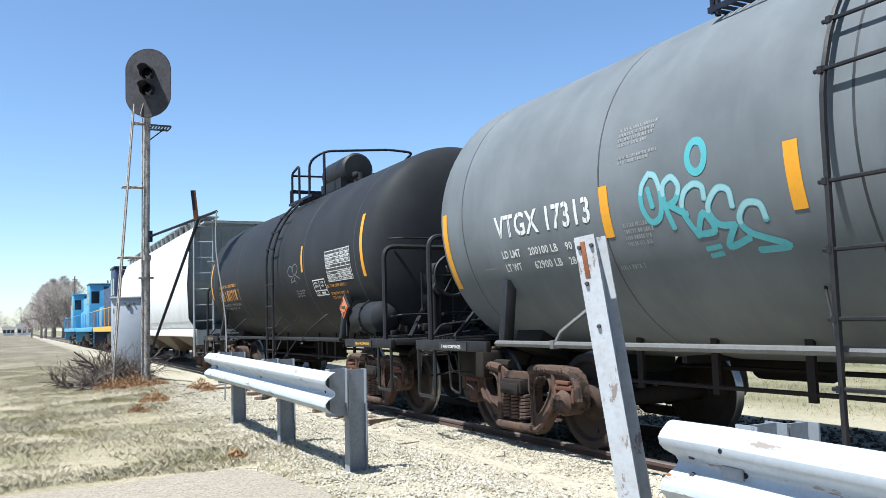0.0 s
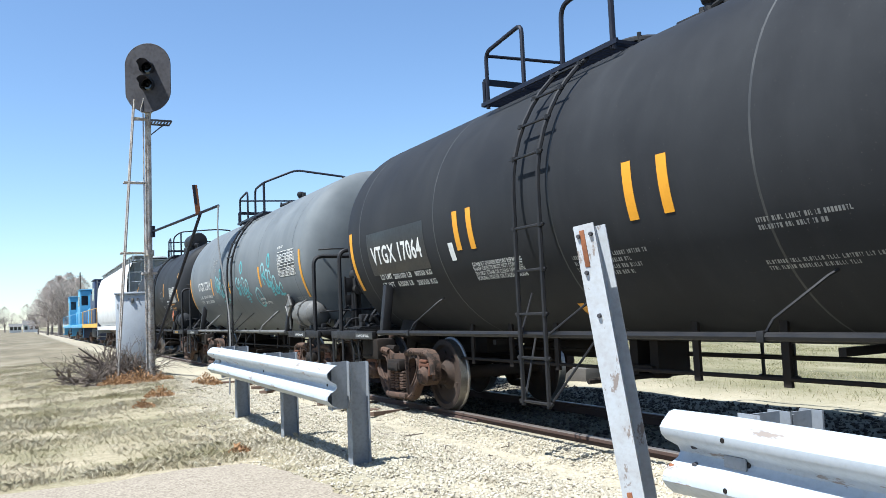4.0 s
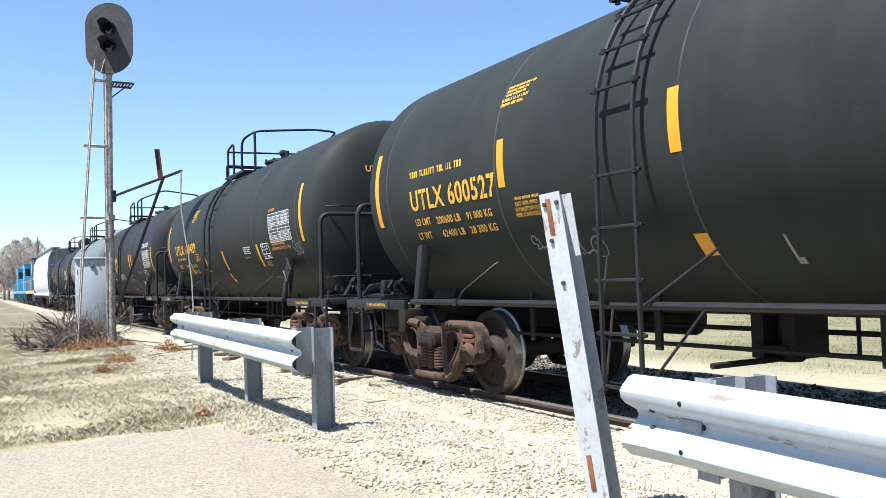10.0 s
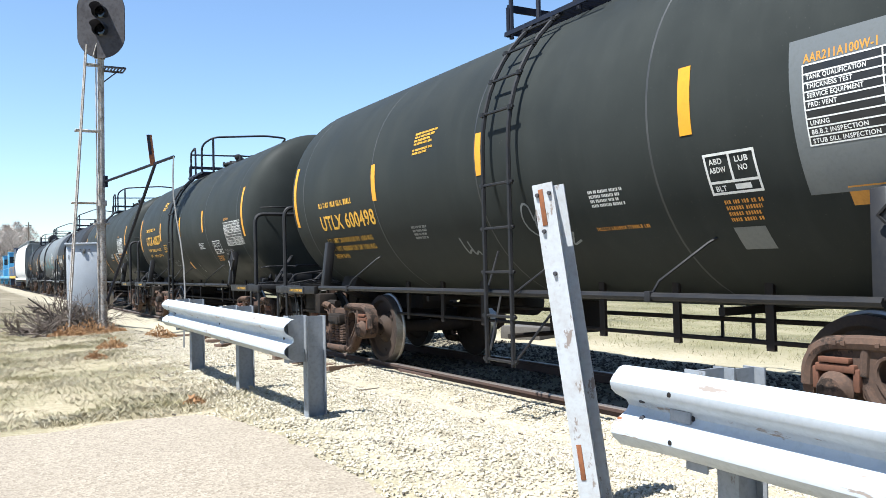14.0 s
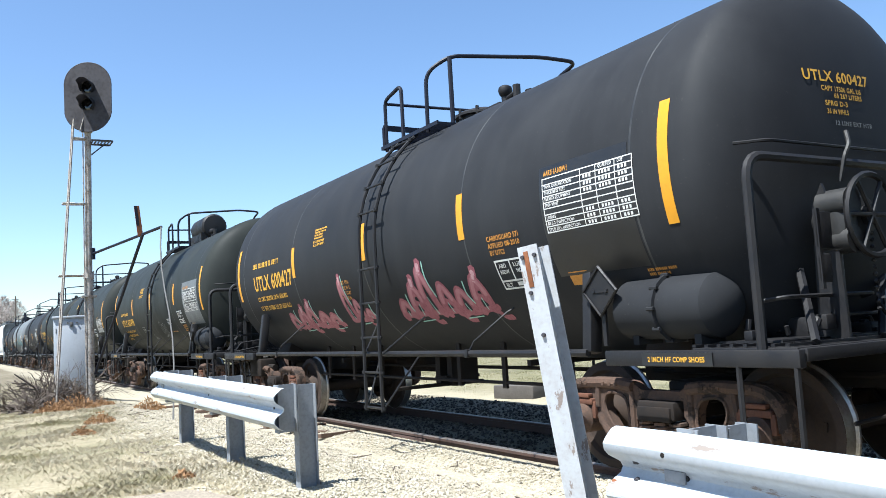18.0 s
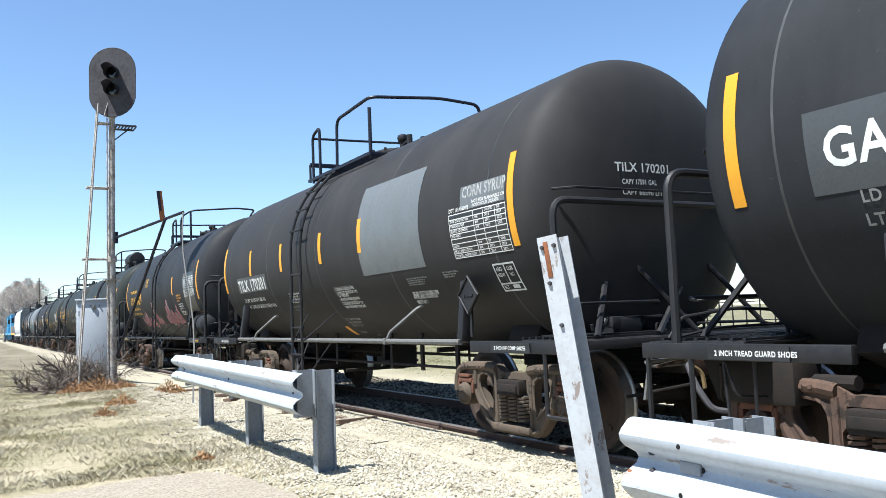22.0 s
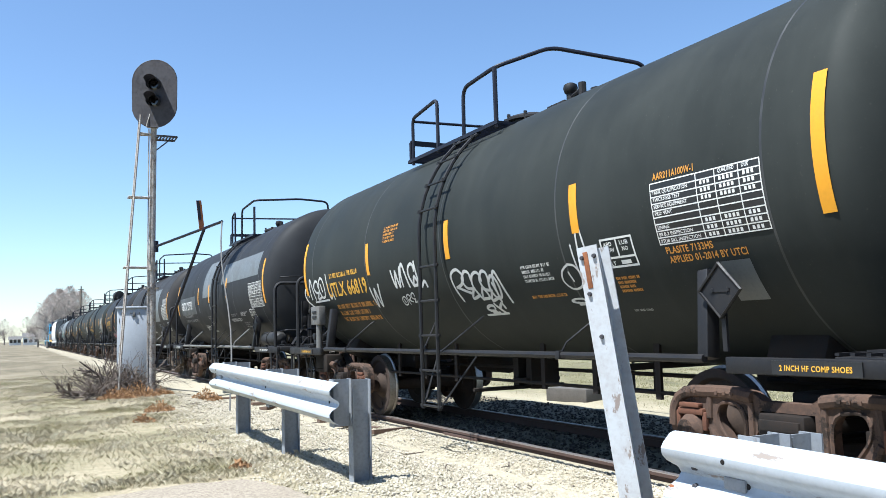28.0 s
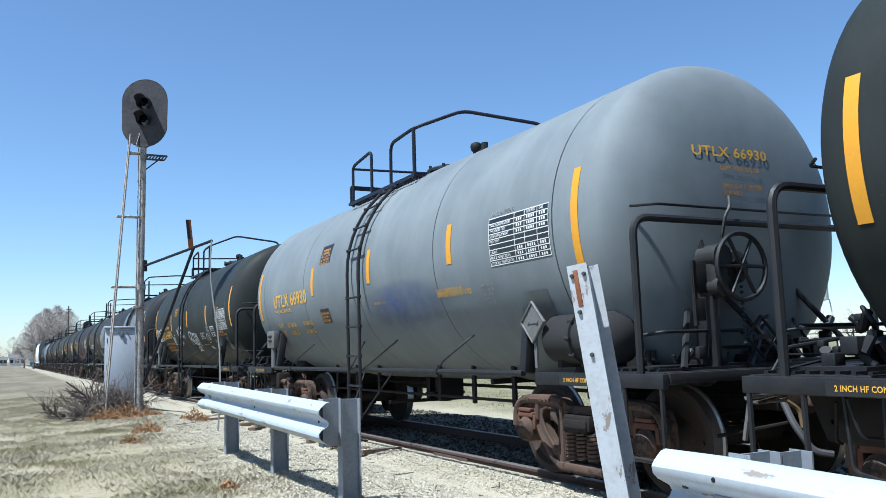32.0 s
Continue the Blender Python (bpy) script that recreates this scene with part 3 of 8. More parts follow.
for sx in (-0.12, 0.12):
    box(plate_bm, sx - 0.02, sx + 0.02, -0.02, 0.02, -0.165, -0.125)
plate_mesh = mesh_of("tie_plate", plate_bm, RAILRUST)
for i in range(70):
    put_mesh("tie_plate", plate_mesh, track, pose(-0.7525, -2 + i * 0.52, 0))
bar_bm = bmesh.new()
box(bar_bm, -0.04, -0.014, -0.45, 0.45, -0.13, -0.05, bevel=0.006)
for k in range(4):
    rod(bar_bm, (-0.075, -0.33 + 0.22 * k, -0.09), (-0.02, -0.33 + 0.22 * k, -0.09), 0.016, 6)
bar_mesh = mesh_of("joint_bar", bar_bm, RAILRUST)
for yy in (9.4, 20.4, -1.6):
    put_mesh("joint_bar", bar_mesh, track, pose(-0.7525, yy, 0))


def stones_mesh(n, x0, x1, y0, y1, small, large, seed, keep=None, material=None):
    """Loose crushed stone, each an uneven lump lying on the ground."""
    rnd = random.Random(seed)
    base = [Vector(p) for p in ((1, 0, 0), (-1, 0, 0), (0, 1, 0), (0, -1, 0), (0, 0, 1), (0, 0, -1))]
    tri = [(0, 2, 4), (2, 1, 4), (1, 3, 4), (3, 0, 4), (2, 0, 5), (1, 2, 5), (3, 1, 5), (0, 3, 5)]
    verts, faces = [], []
    for _ in range(n):
        x, y = rnd.uniform(x0, x1), y0 + (y1 - y0) * rnd.random() ** 1.4
        if keep is not None and not keep(x, y, rnd):
            continue
        s = rnd.uniform(small, large) * (1 + 0.7 * (rnd.random() ** 6))
        turn = Euler((rnd.uniform(0, 6), rnd.uniform(0, 6), rnd.uniform(0, 6))).to_matrix()
        z = ground_at(x, y) + s * 0.25
        k = len(verts)
        for p in base:
            q = turn @ Vector((p.x * rnd.uniform(0.6, 1.25), p.y * rnd.uniform(0.6, 1.25), p.z * rnd.uniform(0.5, 0.95)))
            verts.append((x + q.x * s, y + q.y * s, z + q.z * s * 0.8))
        faces += [(a + k, b + k, c + k) for a, b, c in tri]
    me = bpy.data.meshes.new("gravel")
    me.from_pydata(verts, [], faces)
    me.materials.append(material or STONES)
    return me


def gravelly(x, y, rnd):
    if x < 1.78 and y < 6.6:
        return rnd.random() < (0.22 if x > 1.45 or y > 6.2 else 0.035)
    return x > 1.75 + 0.075 * max(0, y - 6) + rnd.gauss(0, 0.35)


gravel = tagged(new("gravel", stones_mesh(105000, 1.2, 4.88, 1.0, 19.0, 0.006, 0.016, 11, gravelly)), "pale crushed limestone chips scattered over the ground", "gravel", kind="stuff")
ballast = tagged(new("ballast", stones_mesh(17000, 5.02, 8.5, 2.0, 26.0, 0.012, 0.03, 12, None, DARKSTONES)), "coarser stones between and past the rails, coloured dark for the train's shade", "ballast", kind="stuff")


def grass_mesh(n, seed):
    """Dry grass blades, thin bent wedges."""
    rnd = random.Random(seed)
    verts, faces = [], []
    for _ in range(n):
        y = 6.2 + 26 * rnd.random() ** 1.7
        x = rnd.uniform(-7, 3.4)
        edge = 1.85 + 0.07 * (y - 6)
        if x > edge + rnd.gauss(0, 0.3):
            if rnd.random() > 0.03:
                continue
        if y < 6.85 + 0.1 * lumps(x, y, 3) and x < 1.75:
            continue
        clump = lumps(x, y, 1.1) + 0.6 * lumps(x, y, 3.1)
        if clump + 0.5 * lumps(x, y, 9.0) < rnd.uniform(-0.7, 0.25):
            continue
        h = rnd.uniform(0.012, 0.040) * (1 + 1.2 * max(0, clump))
        a = rnd.uniform(0, 6.283)
        w = rnd.uniform(0.0009, 0.0022) * (1 + 0.04 * (y - 6))
        lean = rnd.uniform(0.2, 1.5) * h
        dx, dy = math.cos(a), math.sin(a)
        b = rnd.uniform(0, 6.283)
        lx, ly = math.cos(b) * lean, math.sin(b) * lean
        z = ground_at(x, y) - 0.005
        k = len(verts)
        verts += [(x - dx * w, y - dy * w, z), (x + dx * w, y + dy * w, z), (x + lx * 0.4 + dx * w * 0.7, y + ly * 0.4 + dy * w * 0.7, z + h * 0.7), (x + lx, y + ly, z + h)]
        faces += [(k, k + 1, k + 2), (k, k + 2, k + 3)]
    me = bpy.data.meshes.new("grass")
    me.from_pydata(verts, [], faces)
    me.materials.append(STRAW)
    return me


grass = tagged(new("grass", grass_mesh(420000, 5)), "short dry tan grass with green tufts", "grass", kind="stuff")


def far_grass_mesh(n, seed):
    """Rougher grass past the track, in tufts."""
    rnd = random.Random(seed)
    verts, faces = [], []
    for _ in range(n):
        x, y = 9.0 + 15 * rnd.random() ** 1.2, rnd.uniform(3, 34)
        if x < 9.0 + 3.0 * rnd.random():
            continue
        clump = lumps(x, y, 0.9) + 0.7 * lumps(x, y, 2.6)
        if clump < rnd.uniform(-0.8, 0.4):
            continue
        h = rnd.uniform(0.015, 0.05) * (1 + max(0, clump))
        a, b = rnd.uniform(0, 6.283), rnd.uniform(0, 6.283)
        w = rnd.uniform(0.002, 0.005)
        dx, dy = math.cos(a) * w, math.sin(a) * w
        lx, ly = math.cos(b) * h * 0.7, math.sin(b) * h * 0.7
        z = ground_at(x, y) - 0.005
        k = len(verts)
        verts += [(x - dx, y - dy, z), (x + dx, y + dy, z), (x + lx, y + ly, z + h)]
        faces.append((k, k + 1, k + 2))
    me = bpy.data.meshes.new("grass")
    me.from_pydata(verts, [], faces)
    me.materials.append(FARGRASS)
    return me


far_grass = tagged(new("grass", far_grass_mesh(260000, 6)), "rough green and straw grass past the track", "grass", kind="stuff")


# ---- guardrails ----
def wbeam_mesh(length, flare=0.0):
    """A W-shaped beam along y, its face towards -x, from 0 to -length; its end flares a little."""
    prof = [(0.035, 0.156), (0.012, 0.150), (-0.028, 0.118), (-0.045, 0.098), (-0.045, 0.072), (-0.028, 0.050), (0.022, 0.020), (0.030, 0.0)]
    prof = prof + [(x, -z) for x, z in reversed(prof[:-1])]
    bm = bmesh.new()
    steps = [0.0, 0.02, 0.25, 0.6] + [0.6 + (length - 0.6) * k / 6 for k in range(1, 7)]
    front, back = [], []
    for s in steps:
        fl = 0.03 * max(0, 0.25 - s) / 0.25 * flare
        front.append([bm.verts.new((x - 0.0015 - fl * abs(z) * 6, -s, z)) for x, z in prof])
        back.append([bm.verts.new((x + 0.004 - fl * abs(z) * 6, -s, z)) for x, z in prof])
    n = len(prof)
    for rows, flip in ((front, False), (back, True)):
        for a, b in zip(rows, rows[1:]):
            for i in range(n - 1):
                q = (a[i], a[i + 1], b[i + 1], b[i])
                bm.faces.new(q[::-1] if flip else q)
    for k in range(len(steps) - 1):
        for i in (0, n - 1):
            bm.faces.new((front[k][i], front[k + 1][i], back[k + 1][i], back[k][i]))
    for k in (0, len(steps) - 1):
        for i in range(n - 1):
            bm.faces.new((front[k][i], front[k][i + 1], back[k][i + 1], back[k][i]))
    bmesh.ops.recalc_face_normals(bm, faces=bm.faces[:])
    return mesh_of("beam", bm, GALV)


def ibeam_bm(h, depth=0.152, width=0.10, t=0.008):
    """A steel post: two flanges facing -x and +x and the web between, from 0 up to h."""
    bm = bmesh.new()
    d, w, c = depth / 2, width / 2, t / 2
    sec = [(-d, -w), (-d + t, -w), (-d + t, -c), (d - t, -c), (d - t, -w), (d, -w), (d, w), (d - t, w), (d - t, c), (-d + t, c), (-d + t, w), (-d, w)]
    tris = geometry.tessellate_polygon([[Vector((x, y, 0)) for x, y in sec]])
    rings = [[bm.verts.new((x, y, z)) for x, y in sec] for z in (0, h)]
    for tr in tris:
        for ring in rings:
            bm.faces.new([ring[i] for i in tr])
    for i in range(12):
        j = (i + 1) % 12
        bm.faces.new((rings[0][i], rings[0][j], rings[1][j], rings[1][i]))
    bmesh.ops.recalc_face_normals(bm, faces=bm.faces[:])
    return bm


def bolt_bm(x, y, z, r=0.014, high=0.014):
    bm = bmesh.new()
    rod(bm, (x, y, z), (x - high, y, z), r, 10, r * 0.75)
    return bm


def guardrail(label, at, length, posts, post_h, flip_spacer=False):
    g = thing("guardrail", label, "guardrail", "roadside guardrails", at)
    part("beam", wbeam_mesh(length, 1.0), None, g, "chalky white galvanised W-beam")
    for py in posts:
        part("post", ibeam_bm(post_h + 0.35), POSTGALV, g, "grey galvanised I-section post", pose(0.27, py, -post_h + 0.16 - 0.35))
        b2 = ibeam_bm(0.36, 0.15, 0.10)
        part("spacer", b2, POSTGALV, g, "", pose(0.115, py, -0.19))
        part("bolt", bolt_bm(0.026, py, 0.0, 0.012, 0.006), IRON, g)
    for bz in (0.085, -0.085):
        for by in (-0.10, -0.30):
            part("bolt", bolt_bm(-0.0445, by, bz, 0.011, 0.005), DARKRUST, g)
    for bz in (0.035, -0.035):
        part("bolt_hole", bolt_bm(0.004, -0.11, bz, 0.013), SIGNALBLACK, g)
    plate_b = bmesh.new()
    box(plate_b, 0.012, 0.026, -0.34, -0.24, -0.022, 0.022, bevel=0.003)
    part("washer_plate", plate_b, POSTGALV, g)
    return g


# the far length stands from y 5.9 to 11.4, the near one from y 2.5 back past the viewer
far_rail = guardrail("weathered white steel W-beam guardrail on three posts", pose(2.06, 10.25, 0.675, 0.7, 0, 0), 4.35, (-0.33, -2.28, -4.15), 0.80)
near_rail = guardrail("chipped white steel W-beam guardrail with a rusty end", pose(2.21, 2.47, 0.585, 0.8, 0, -1.5), 6.2, (-0.34, -2.25, -4.15), 0.74)
for bz in (-0.10, -0.06):
    rb = bmesh.new()
    bmesh.ops.create_icosphere(rb, subdivisions=2, radius=0.03, matrix=Matrix.Translation((-0.028, -0.012, bz)) @ Matrix.Diagonal((0.35, 0.7, 0.7, 1)))
    part("rust_patch", rb, RUSTSPOT, near_rail, "orange rust on the beam's end")

# the leaning post, pulled loose, in the gap between the two lengths
lean = thing("leaning_post", "leaning chipped white steel I-section post with rusty bolt slots", "post", "", pose(2.56, 2.93, -0.3, 0, 0, 0))
LEAN_FOOT, LEAN_TOP = Vector((2.50, 2.93, -0.25)), Vector((2.37, 3.12, 1.50))
up = (LEAN_TOP - LEAN_FOOT).normalized()
across = Vector((0.86, 0.50, 0))
across = (across - up * across.dot(up)).normalized()
lean.matrix_basis = Matrix.Translation(LEAN_FOOT) @ Matrix((across, up.cross(across), up)).transposed().to_4x4()
H = 1.78
lb = ibeam_bm(H)
part("shaft", lb, WHITEPOST, lean)
for hz, hy in ((H - 0.05, 0.03), (H - 0.05, -0.03), (H - 0.22, 0.022), (H - 0.42, 0.0)):
    part("bolt_hole", bolt_bm(-0.0755, hy, hz, 0.011), SIGNALBLACK, lean)
for hz, hy, hh in ((H - 0.11, 0.012, 0.17), (0.50, 0.015, 0.16)):
    sb = bmesh.new()
    box(sb, -0.0795, -0.074, hy - 0.012, hy + 0.012, hz - hh / 2, hz + hh / 2, bevel=0.002)
    part("rust_slot", sb, RUSTSPOT, lean, "rust-eaten slot")


# ---- signal, cabinet and what stands about the mast ----
def signal_mast():
    s = thing("railway_signal", "two-lens railway block signal on a flaking silver mast", "railway signal", "", pose(2.58, 19.7, -0.16))
    b = bmesh.new()
    rod(b, (0, 0, 0), (0.0, 0, 2.9), 0.095, 14, 0.085)
    rod(b, (0, 0, 2.9), (0.03, 0, 6.15), 0.075, 14, 0.07)
    rod(b, (0, 0, 2.84), (0, 0, 2.96), 0.115, 14)
    part("mast", b, MAST, s)
    # oval background plate facing the road
    oval = []
    for k in range(40):
        a = 2 * math.pi * k / 40
        oval.append((0.50 * math.cos(a), (0.29 if math.sin(a) >= 0 else -0.29) + 0.50 * math.sin(a)))
    b = bmesh.new()
    plate(b, [oval], -0.015, 0.015)
    rim = [(0.0, y, z) for y, z in oval]
    tube(b, rim + [rim[0]], 0.018, 6)
    headm = pose(0.03, -0.14, 6.92, 0, 0, 66)
    part("background_plate", b, PLATEGREY, s, "weathered dark grey oval background plate", headm)
    b = bmesh.new()
    box(b, 0.02, 0.25, -0.19, 0.19, -0.40, 0.46, bevel=0.03)
    part("lamp_case", b, SIGNALBLACK, s, "", headm)
    for z in (0.22, -0.17):
        v = bmesh.new()
        n = 18
        rows = []
        for k in range(n + 1):
            a = radians(-55 + 290 * k / n)
            length = 0.42 if 20 < math.degrees(a) < 160 else 0.20
            rows.append([v.verts.new((-0.015, 0.155 * math.cos(a), z + 0.155 * math.sin(a))), v.verts.new((-0.015 - length, 0.145 * math.cos(a), z - 0.03 + 0.145 * math.sin(a)))])
        for p, q in zip(rows, rows[1:]):
            v.faces.new((p[0], p[1], q[1], q[0]))
        bmesh.ops.solidify(v, geom=v.faces[:], thickness=0.006)
        part("visor", v, SIGNALBLACK, s, "", headm)
        l = bmesh.new()
        lathe(l, [(-0.022, 0.03), (-0.028, 0.10), (-0.018, 0.135), (0.0, 0.14)], 20, "X", (0, 0, z))
        part("lens", l, LENS, s, "dark unlit lens", headm)
    b = bmesh.new()
    rod(b, (0.02, 0, 6.05), (0.02, 0, 6.45), 0.06, 10)
    box(b, -0.10, 0.13, -0.06, 0.10, 6.15, 6.3, bevel=0.01)
    rod(b, (-0.15, -0.12, 6.12), (-0.05, -0.1, 6.5), 0.012, 6)
    rod(b, (0.16, -0.12, 6.2), (0.1, -0.1, 6.5), 0.012, 6)
    part("head_bracket", b, MAST, s)
    # service platform of bars beside the mast top
    step = bmesh.new()
    box(step, 0.07, 0.52, -0.235, -0.205, 5.90, 5.94)
    step = part("service_step", step, SIGNALBLACK, s, "small slatted service step")
    b = bmesh.new()
    box(b, 0.07, 0.52, 0.205, 0.235, 5.90, 5.94)
    part("side_bar", b, SIGNALBLACK, step)
    for k in range(7):
        b = bmesh.new()
        box(b, 0.10 + 0.068 * k, 0.125 + 0.068 * k, -0.22, 0.22, 5.905, 5.93)
        part("slat", b, SIGNALBLACK, step)
    b = bmesh.new()
    rod(b, (0.06, 0, 5.6), (0.4, 0, 5.9), 0.014, 6)
    part("strut", b, SIGNALBLACK, step)
    # the ladder, seen nearly edge on, leaning out from the mast
    top, foot = Vector((-0.27, -0.02, 6.40)), Vector((-0.72, -0.1, 0.1))
    for yy in (-0.17, 0.17):
        b = bmesh.new()
        rod(b, foot + Vector((0, yy, 0)), top + Vector((0, yy * 0.6, 0)), 0.022, 6)
        part("ladder_stile", b, MAST, s)
    for k in range(19):
        u = (k + 0.6) / 19.6
        p = foot.lerp(top, u)
        b = bmesh.new()
        w = 0.17 * (1 - 0.4 * u)
        rod(b, p + Vector((0, -w, 0)), p + Vector((0, w, 0)), 0.010, 6)
        part("ladder_rung", b, MAST, s)
    for z, x in ((4.50, -0.52), (2.90, -0.61), (5.98, -0.30)):
        b = bmesh.new()
        rod(b, (x, -0.1, z), (0, -0.05, z), 0.022, 6)
        rod(b, (x, 0.1, z), (0, 0.05, z), 0.022, 6)
        part("ladder_arm", b, MAST, s)
    b = bmesh.new()
    box(b, -0.16, 0.16, -0.12, 0.12, 2.42, 2.46)
    box(b, -0.05, 0.05, -0.1, 0.1, 2.30, 2.42)
    part("clamp_shelf", b, MAST, s)
    b = bmesh.new()
    tube(b, [(-0.09, -0.06, 0.05), (-0.10, -0.07, 2.4), (-0.08, -0.05, 6.1)], 0.014, 6)
    part("conduit", b, MAST, s)
    b = bmesh.new()
    box(b, -0.24, 0.24, -0.24, 0.24, -0.25, 0.03, bevel=0.02)
    part("footing", b, MAST, s, "dirt-stained concrete footing")
    return s


signal_mast()


def fallen_arm():
    """An old steel arm with a brace, hung from the mast towards the track."""
    a = thing("steel_arm", "old steel pipe arm with a diagonal brace fixed to the mast", "steel arm", "", pose(2.66, 19.62, 0))
    e = Vector((3.42 - 2.66, 16.2 - 19.62, 3.37))
    b = bmesh.new()
    rod(b, (0, 0, 3.22), e, 0.030, 8)
    rod(b, (0, 0.05, 3.1), (0, 0.05, 3.35), 0.06, 8)
    part("pipe", b, NAVYIRON, a)
    b = bmesh.new()
    rod(b, (0.0, -0.05, 0.58), Vector((0.56, -2.7, 3.32)), 0.032, 8)
    part("brace", b, NAVYIRON, a)
    b = bmesh.new()
    q = Vector((0.50, -2.6, 3.3))
    box(b, q.x - 0.05, q.x + 0.05, q.y - 0.01, q.y + 0.01, q.z, q.z + 0.60, turn=pose(0, 0, 0, 0, -6, 0))
    part("blade", b, RUSTSPOT, a, "faded red blade")
    b = bmesh.new()
    box(b, q.x - 0.06, q.x - 0.005, q.y - 0.012, q.y + 0.012, q.z + 0.2, q.z + 0.6, turn=pose(0, 0, 0, 0, -6, 0))
    part("blade_edge", b, NAVYIRON, a)
    b = bmesh.new()
    f = Vector((3.02 - 2.66, 13.6 - 19.62, -0.1))
    pts = [e + (f - e) * (k / 8) + Vector((-0.05 * math.sin(k * 0.9), 0, 0.05 * math.sin(k / 8 * math.pi))) for k in range(9)]
    tube(b, pts, 0.014, 6)
    part("hanging_cable", b, GREYIRON, a, "pale slack cable hanging to the ground")
    return a


fallen_arm()


def cabinet_box():
    c = thing("relay_cabinet", "plain grey steel relay cabinet standing behind the mast", "cabinet", "", pose(2.50, 22.0, -0.16, 0, 0, -12))
    b = bmesh.new()
    box(b, -0.40, 0.40, -0.30, -0.04, 0.1, 2.05, bevel=0.012)
    part("body", b, CABINET, c)
    b = bmesh.new()
    box(b, -0.43, 0.43, -0.35, 0.0, 2.05, 2.10, bevel=0.01)
    part("roof", b, CABINET, c)
    b = bmesh.new()
    box(b, -0.37, 0.37, -0.318, -0.300, 0.16, 1.99, bevel=0.006)
    d = part("door", b, CABINET, c)
    b = bmesh.new()
    box(b, -0.03, 0.03, -0.35, -0.318, 1.84, 1.95, bevel=0.006)
    part("hasp", b, GREYIRON, d)
    for z in (0.4, 1.1, 1.75):
        b = bmesh.new()
        rod(b, (-0.34, -0.31, z - 0.06), (-0.34, -0.31, z + 0.06), 0.014, 6)
        part("hinge", b, GREYIRON, d)
    for k in range(2):
        b = bmesh.new()
        rod(b, (0.12 - 0.2 * k, -0.32, 1.93), (0.12 - 0.2 * k, -0.345, 1.93), 0.018, 8)
        part("bolt", b, GREYIRON, d)
    b = bmesh.new()
    box(b, -0.44, 0.44, -0.36, 0.02, -0.1, 0.1, bevel=0.01)
    part("base", b, GREYIRON, c, "concrete base")
    return c


cabinet_box()


def branch(bm, p, d, length, r, depth, rnd, lo=3):
    q = p + d * length
    rod(bm, p, q, r, 5 if r > 0.01 else 3, r * 0.65)
    if depth == 0:
        return
    for _ in range(rnd.randint(lo - 1, lo)):
        turn = Euler((rnd.gauss(0, 0.5), rnd.gauss(0, 0.5), rnd.gauss(0, 0.5))).to_matrix()
        at = p.lerp(q, rnd.uniform(0.45, 1.0))
        branch(bm, at, (turn @ d).normalized(), length * rnd.uniform(0.55, 0.85), r * 0.6, depth - 1, rnd, lo)


def brush_pile(x, y, n, spread, high, seed, label):
    rnd = random.Random(seed)
    t = thing("brush_pile", label, "brush", "piles of cut brush", pose(x, y, -0.14))
    if high > 1:
        b = bmesh.new()
        branch(b, Vector((0.12, 0, 0.0)), Vector((-0.5, 0.1, 0.62)).normalized(), 0.6, 0.06, 2, rnd)
        branch(b, Vector((0.2, -0.1, 0.0)), Vector((-0.9, -0.2, 0.12)).normalized(), 1.0, 0.03, 2, rnd)
        tagged(part("branch", b, BRUSH, t), kind="stuff")
    for k in range(n):
        b = bmesh.new()
        a = rnd.uniform(0, 6.28)
        d = Vector((math.cos(a), math.sin(a) * 0.7, rnd.uniform(0.05, high))).normalized()
        branch(b, Vector((rnd.gauss(0, spread), rnd.gauss(0, spread), 0.02)), d, rnd.uniform(0.30, 0.62), rnd.uniform(0.014, 0.036), 3, rnd)
        tagged(part("branch", b, BRUSH, t), kind="stuff")
    return t


brush_pile(1.86, 20.2, 75, 0.34, 1.1, 3, "tangled pile of dead grey-brown branches")
brush_pile(1.40, 19.5, 12, 0.40, 0.2, 4, "low spread of dead branches in the grass")


def dead_weeds(spots, seed):
    """Low tangles of dead leaves and stalks."""
    rnd = random.Random(seed)
    verts, faces = [], []
    for x, y, r in spots:
        base = Vector((x, y, ground_at(x, y)))
        for _ in range(int(1500 * r + 80)):
            a, u = rnd.uniform(0, 6.283), rnd.random() ** 0.6
            p = base + Vector((math.cos(a) * r * u, math.sin(a) * r * u, rnd.random() ** 1.5 * r * 0.75 * (1.1 - u)))
            e = Euler((rnd.uniform(0, 6), rnd.uniform(0, 6), rnd.uniform(0, 6))).to_matrix()
            s = rnd.uniform(0.012, 0.04)
            k = len(verts)
            for q in ((-1, -0.3, 0), (0, -0.45, 0.2), (1, 0, 0), (0, 0.45, 0.2)):
                verts.append(p + e @ (Vector(q) * s))
            faces += [(k, k + 1, k + 2), (k, k + 2, k + 3)]
    me = bpy.data.meshes.new("weeds")
    me.from_pydata(verts, [], faces)
    me.materials.append(DEADLEAF)
    return tagged(new("weeds", me), "dry orange-brown dead weeds and leaves", "weeds", kind="stuff")


dead_weeds(((2.15, 18.9, 0.50), (3.45, 18.0, 0.35), (2.05, 14.6, 0.25), (1.75, 18.6, 0.40), (2.75, 19.3, 0.25), (1.55, 12.6, 0.16), (1.7, 7.4, 0.10)), 40)


